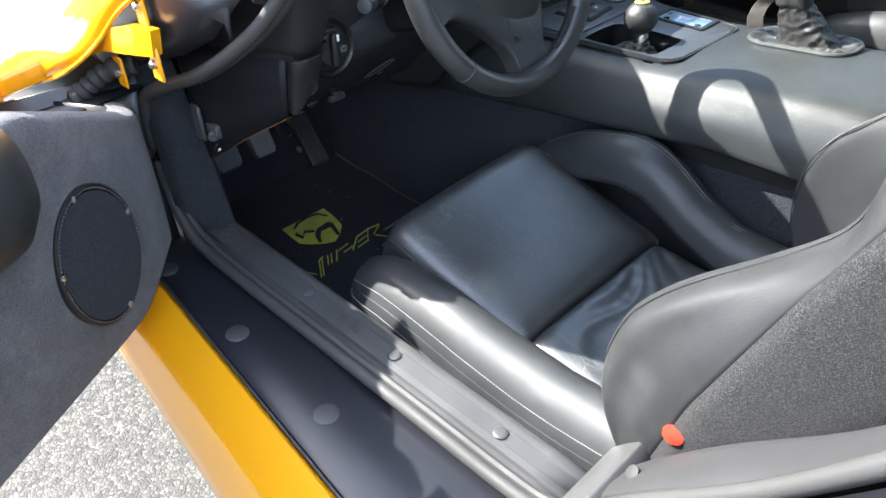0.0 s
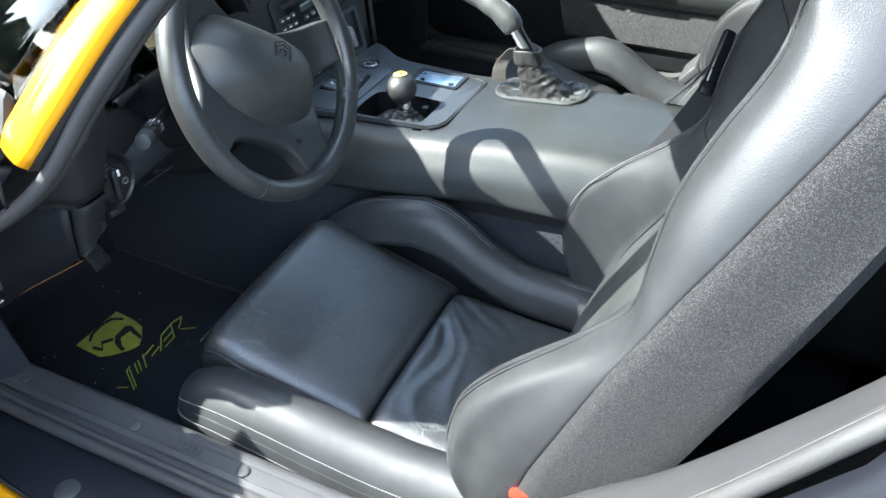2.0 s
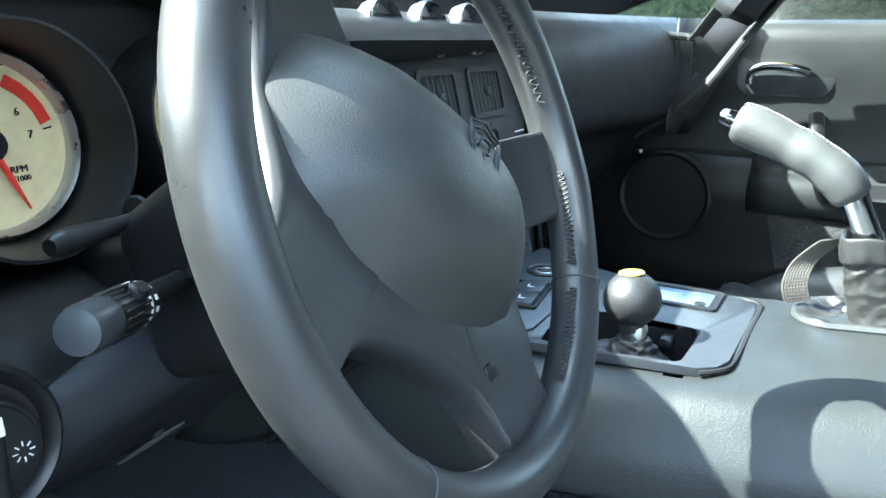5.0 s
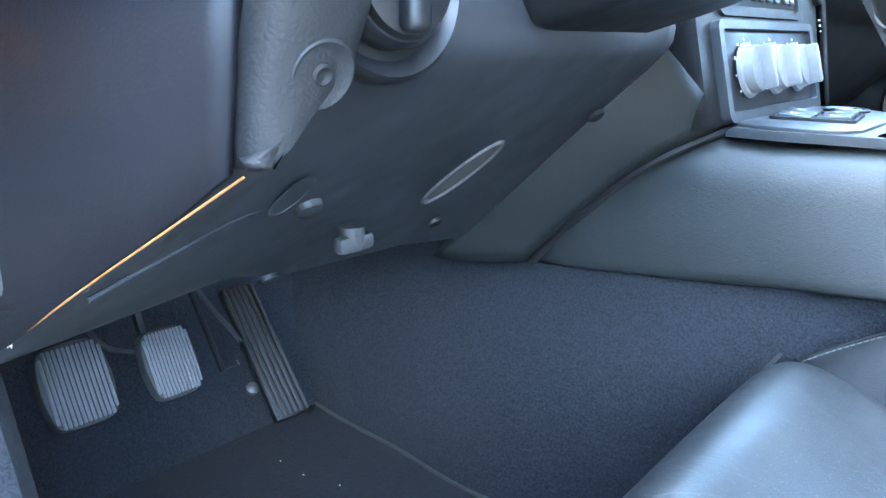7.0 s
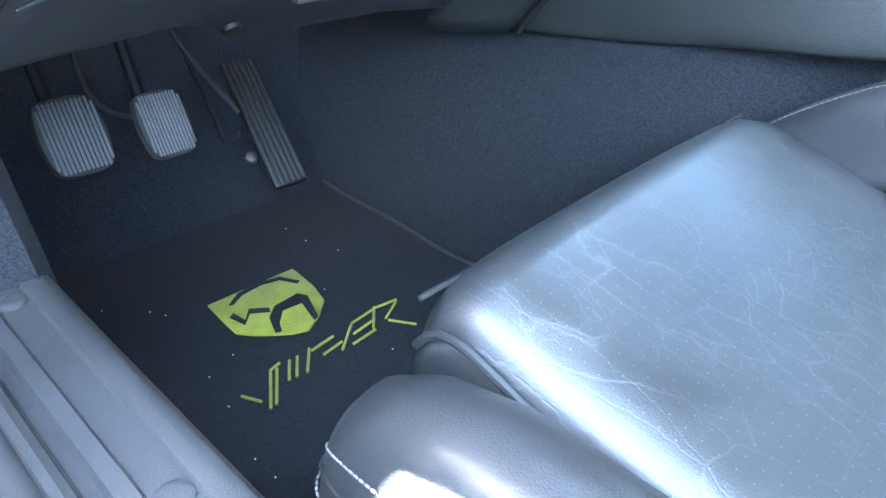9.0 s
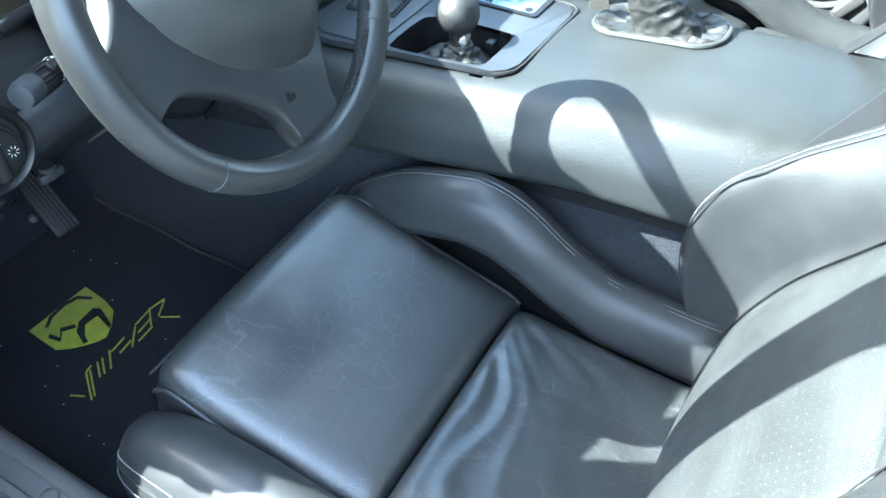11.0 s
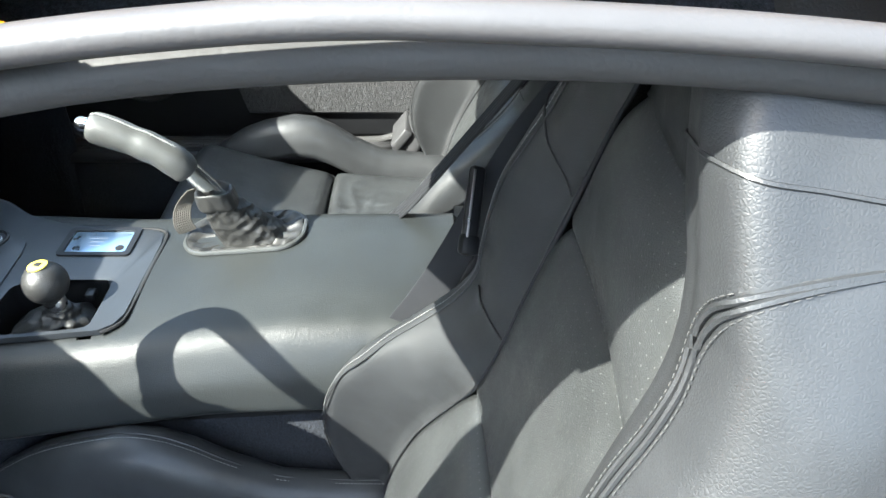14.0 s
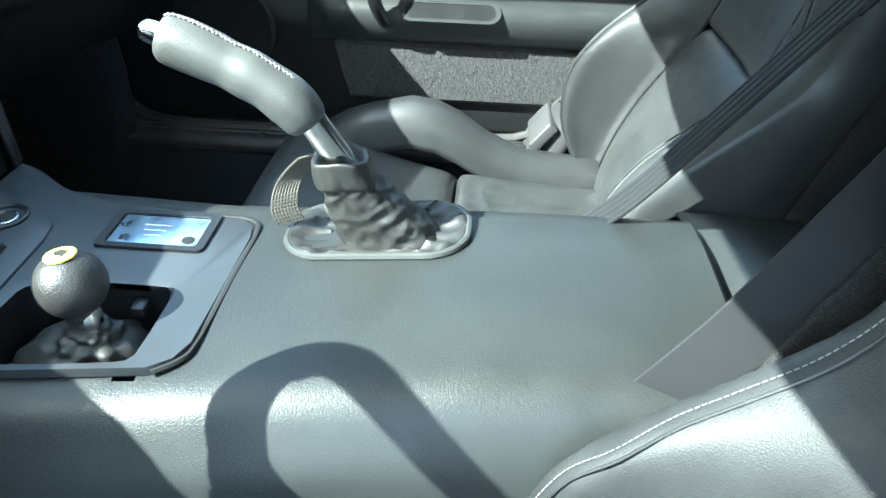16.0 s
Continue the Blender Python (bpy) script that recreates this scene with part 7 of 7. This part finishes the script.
    for s, h, ca, cw, sa, sw in dense:
        e, far = fuzz_edge(s), 0.0 if worn else 0.050
        rows.append([B(q[0], s, q[1]) for q in spline([(-h - 0.001, e + 0.002), (-h - 0.004, e - 0.010), (-h + 0.002, -0.045), (-h + 0.022, -0.078), (-0.06, -0.105), (0.06, -0.105), (h - 0.022, -0.078), (h - 0.002, -0.045 - far * 0.4), (h + 0.004, e - 0.010 - far), (h + 0.001, e + 0.002 - far)], 40)])
    part("shell", loft(rows), FUZZ, t, "grey-black carpeted seat shell", thick=0.004)
    # middle of the back: three perforated pads, one above the other, rolled in at the seams between them
    def pad(name, s0, s1, roll0, roll1, hollow, swell, label):
        rows, uv = [], []
        for s in np.linspace(s0, s1, 46):
            h, ca, cw, sa, sw = (float(np.interp(s, [q[0] for q in dense], [q[k] for q in dense])) for k in range(1, 6))
            lift = 0.0
            for d, (depth, reach) in ((s - s0, roll0), (s1 - s, roll1)):
                if d < reach:
                    lift -= depth * (1 - math.sqrt(max(0.0, 1 - (1 - d / reach) ** 2)))
            mid = math.sin(math.pi * (s - s0) / (s1 - s0))
            r = []
            for k in range(29):
                f = -1 + 2 * k / 28
                edge = -0.0025 * abs(f) ** 14 - 0.003 * abs(f) ** 5 * (s0 > 0.4)
                r.append(B(f * sa, s, sw + 0.002 + edge - hollow * (1 - f * f) + swell * mid * (1 - f * f) + lift))
                uv.append((f * sa, s))
            rows.append(r)
        part(name, loft(rows), LEATHER_DOTS, t, label, uv=uv, thick=0.004)

    pad("lumbar_pad", -0.03, 0.300, (0.004, 0.02), (0.016, 0.036), 0.0, 0.015, "perforated leather lumbar pad")
    pad("middle_pad", 0.297, 0.503, (0.006, 0.010), (0.016, 0.040), 0.010, 0.010, "perforated leather middle pad")
    pad("upper_pad", 0.500, 0.640, (0.006, 0.010), (0.026, 0.055), 0.011, 0.022, "perforated leather upper pad")
    # plain head panel above the pads
    rows = []
    for s, h, ca, cw, sa, sw in [r for r in dense if r[0] > 0.615]:
        rows.append([B(f * (sa + 0.004), s, sw - 0.010 + 0.004 * (1 - f * f)) for f in np.linspace(-1, 1, 9)])
    part("head_panel", loft(rows), LEATHER, t, "plain leather head panel", thick=0.004)
    # tilt release
    p = Vector(P(-0.247, 0.037, 0.521))
    out = Vector((-side, 0.15, 0.25))
    knob = part("tilt_release", lathe([(0.0100, -0.008), (0.0100, 0.003), (0.0088, 0.006), (0.004, 0.0075)], 24, at(p, out) @ Matrix.Diagonal((1, 1.25, 1, 1))), RED, t, "bright red release button")
    part("release_bezel", lathe([(0.0135, -0.010), (0.0135, 0.000), (0.0122, 0.0015), (0.0108, 0.000), (0.0106, -0.006)], 24, at(p, out) @ Matrix.Diagonal((1, 1.25, 1, 1))), SMOOTH, knob, "dark bezel")
    if not worn:
        part("hinge_bracket", rbox((0.012, 0.085, 0.072), 0.006, 2, Matrix.Translation(P(-0.246, 0.062, 0.424)) @ Matrix.Rotation(radians(-25), 4, "X")), RAIL, t, "grey hinge bracket cover")
        part("bracket_screw", lathe([(0.007, 0), (0.006, 0.003), (0.003, 0.004)], 14, at(P(-0.2525, 0.062, 0.415), (-side, 0, 0))), STEEL, t)


seat(-0.371, 0.0, 1, "front seats", True, "driver's black leather bucket seat with worn creased cushion")
seat(0.395, -0.078, -1, "front seats", False, "passenger's black leather bucket seat with smooth cushion")


# ---- seat belts ----
def belt(name, path, width, across, label, tongue=None):
    t = thing(name, path[0], label, "seat belt", "seat belts")
    c = spline(path, 40)
    rows = []
    for i, p in enumerate(c):
        w = Vector(across) if not callable(across) else Vector(across(i / 40))
        rows.append([tuple(Vector(p) + w.normalized() * width * k) for k in (-0.5, -0.47, -0.25, 0, 0.25, 0.47, 0.5)])
    web = part("webbing", loft(rows), BELT, t, "dark grey ribbed webbing", thick=0.0022)
    for j in (1, 2, 3, 4, 5) if path[0][0] > 0 else ():
        part("rib", tube([r[j] for r in rows], 0.0016, 6), BELT, web)
    return t, c


# driver's: from the buckle side up along the wing of the seat
t, c = belt("seat_belt", [(-0.105, 0.075, 0.560), (-0.108, 0.045, 0.610), (-0.116, 0.000, 0.690), (-0.126, -0.040, 0.780), (-0.142, -0.082, 0.880), (-0.165, -0.145, 0.985)], 0.046, (0.30, 0.90, 0.1), "driver's dark seat belt lying along the seat wing")
m = at((-0.163, -0.0265, 0.814), Vector((0.046, -0.009, 0.056)), (1, 0.3, 0))
part("buckle", rbox((0.010, 0.015, 0.076), 0.004, 3, m), SMOOTH, t, "glossy black buckle")
part("buckle_edge", rbox((0.0018, 0.0024, 0.062), 0.0008, 2, m @ Matrix.Translation((-0.0052, 0.005, 0.003))), STEEL, t, "bright buckle edge")
part("buckle_stem", rbox((0.013, 0.019, 0.020), 0.005, 2, m @ Matrix.Translation((0, 0, -0.034))), SMOOTH, t)
# passenger's: from the console's edge up over the seat
t, c = belt("seat_belt", [(0.128, 0.085, 0.585), (0.116, 0.058, 0.618), (0.106, 0.030, 0.655), (0.100, -0.035, 0.745), (0.099, -0.105, 0.838), (0.104, -0.185, 0.935), (0.112, -0.27, 1.02)], 0.047, (0.93, -0.12, -0.06), "passenger's dark seat belt beside the seat wing")
m = at((0.099, -0.100, 0.834), Vector((0.0, -0.60, 0.80)), (1, 0, 0))
part("tongue", ring_plate(rounded(-0.016, -0.022, 0.016, 0.022, 0.005), rounded(-0.007, -0.014, 0.007, 0.006, 0.003), 0.003, m @ Matrix.Rotation(radians(90), 4, "X") @ Matrix.Translation((0, 0, 0.004))), CHROME, t, "bright metal belt tongue")
part("tongue_grip", rbox((0.044, 0.014, 0.032), 0.004, 2, m @ Matrix.Translation((0, 0, 0.038))), SMOOTH, t, "black plastic grip")
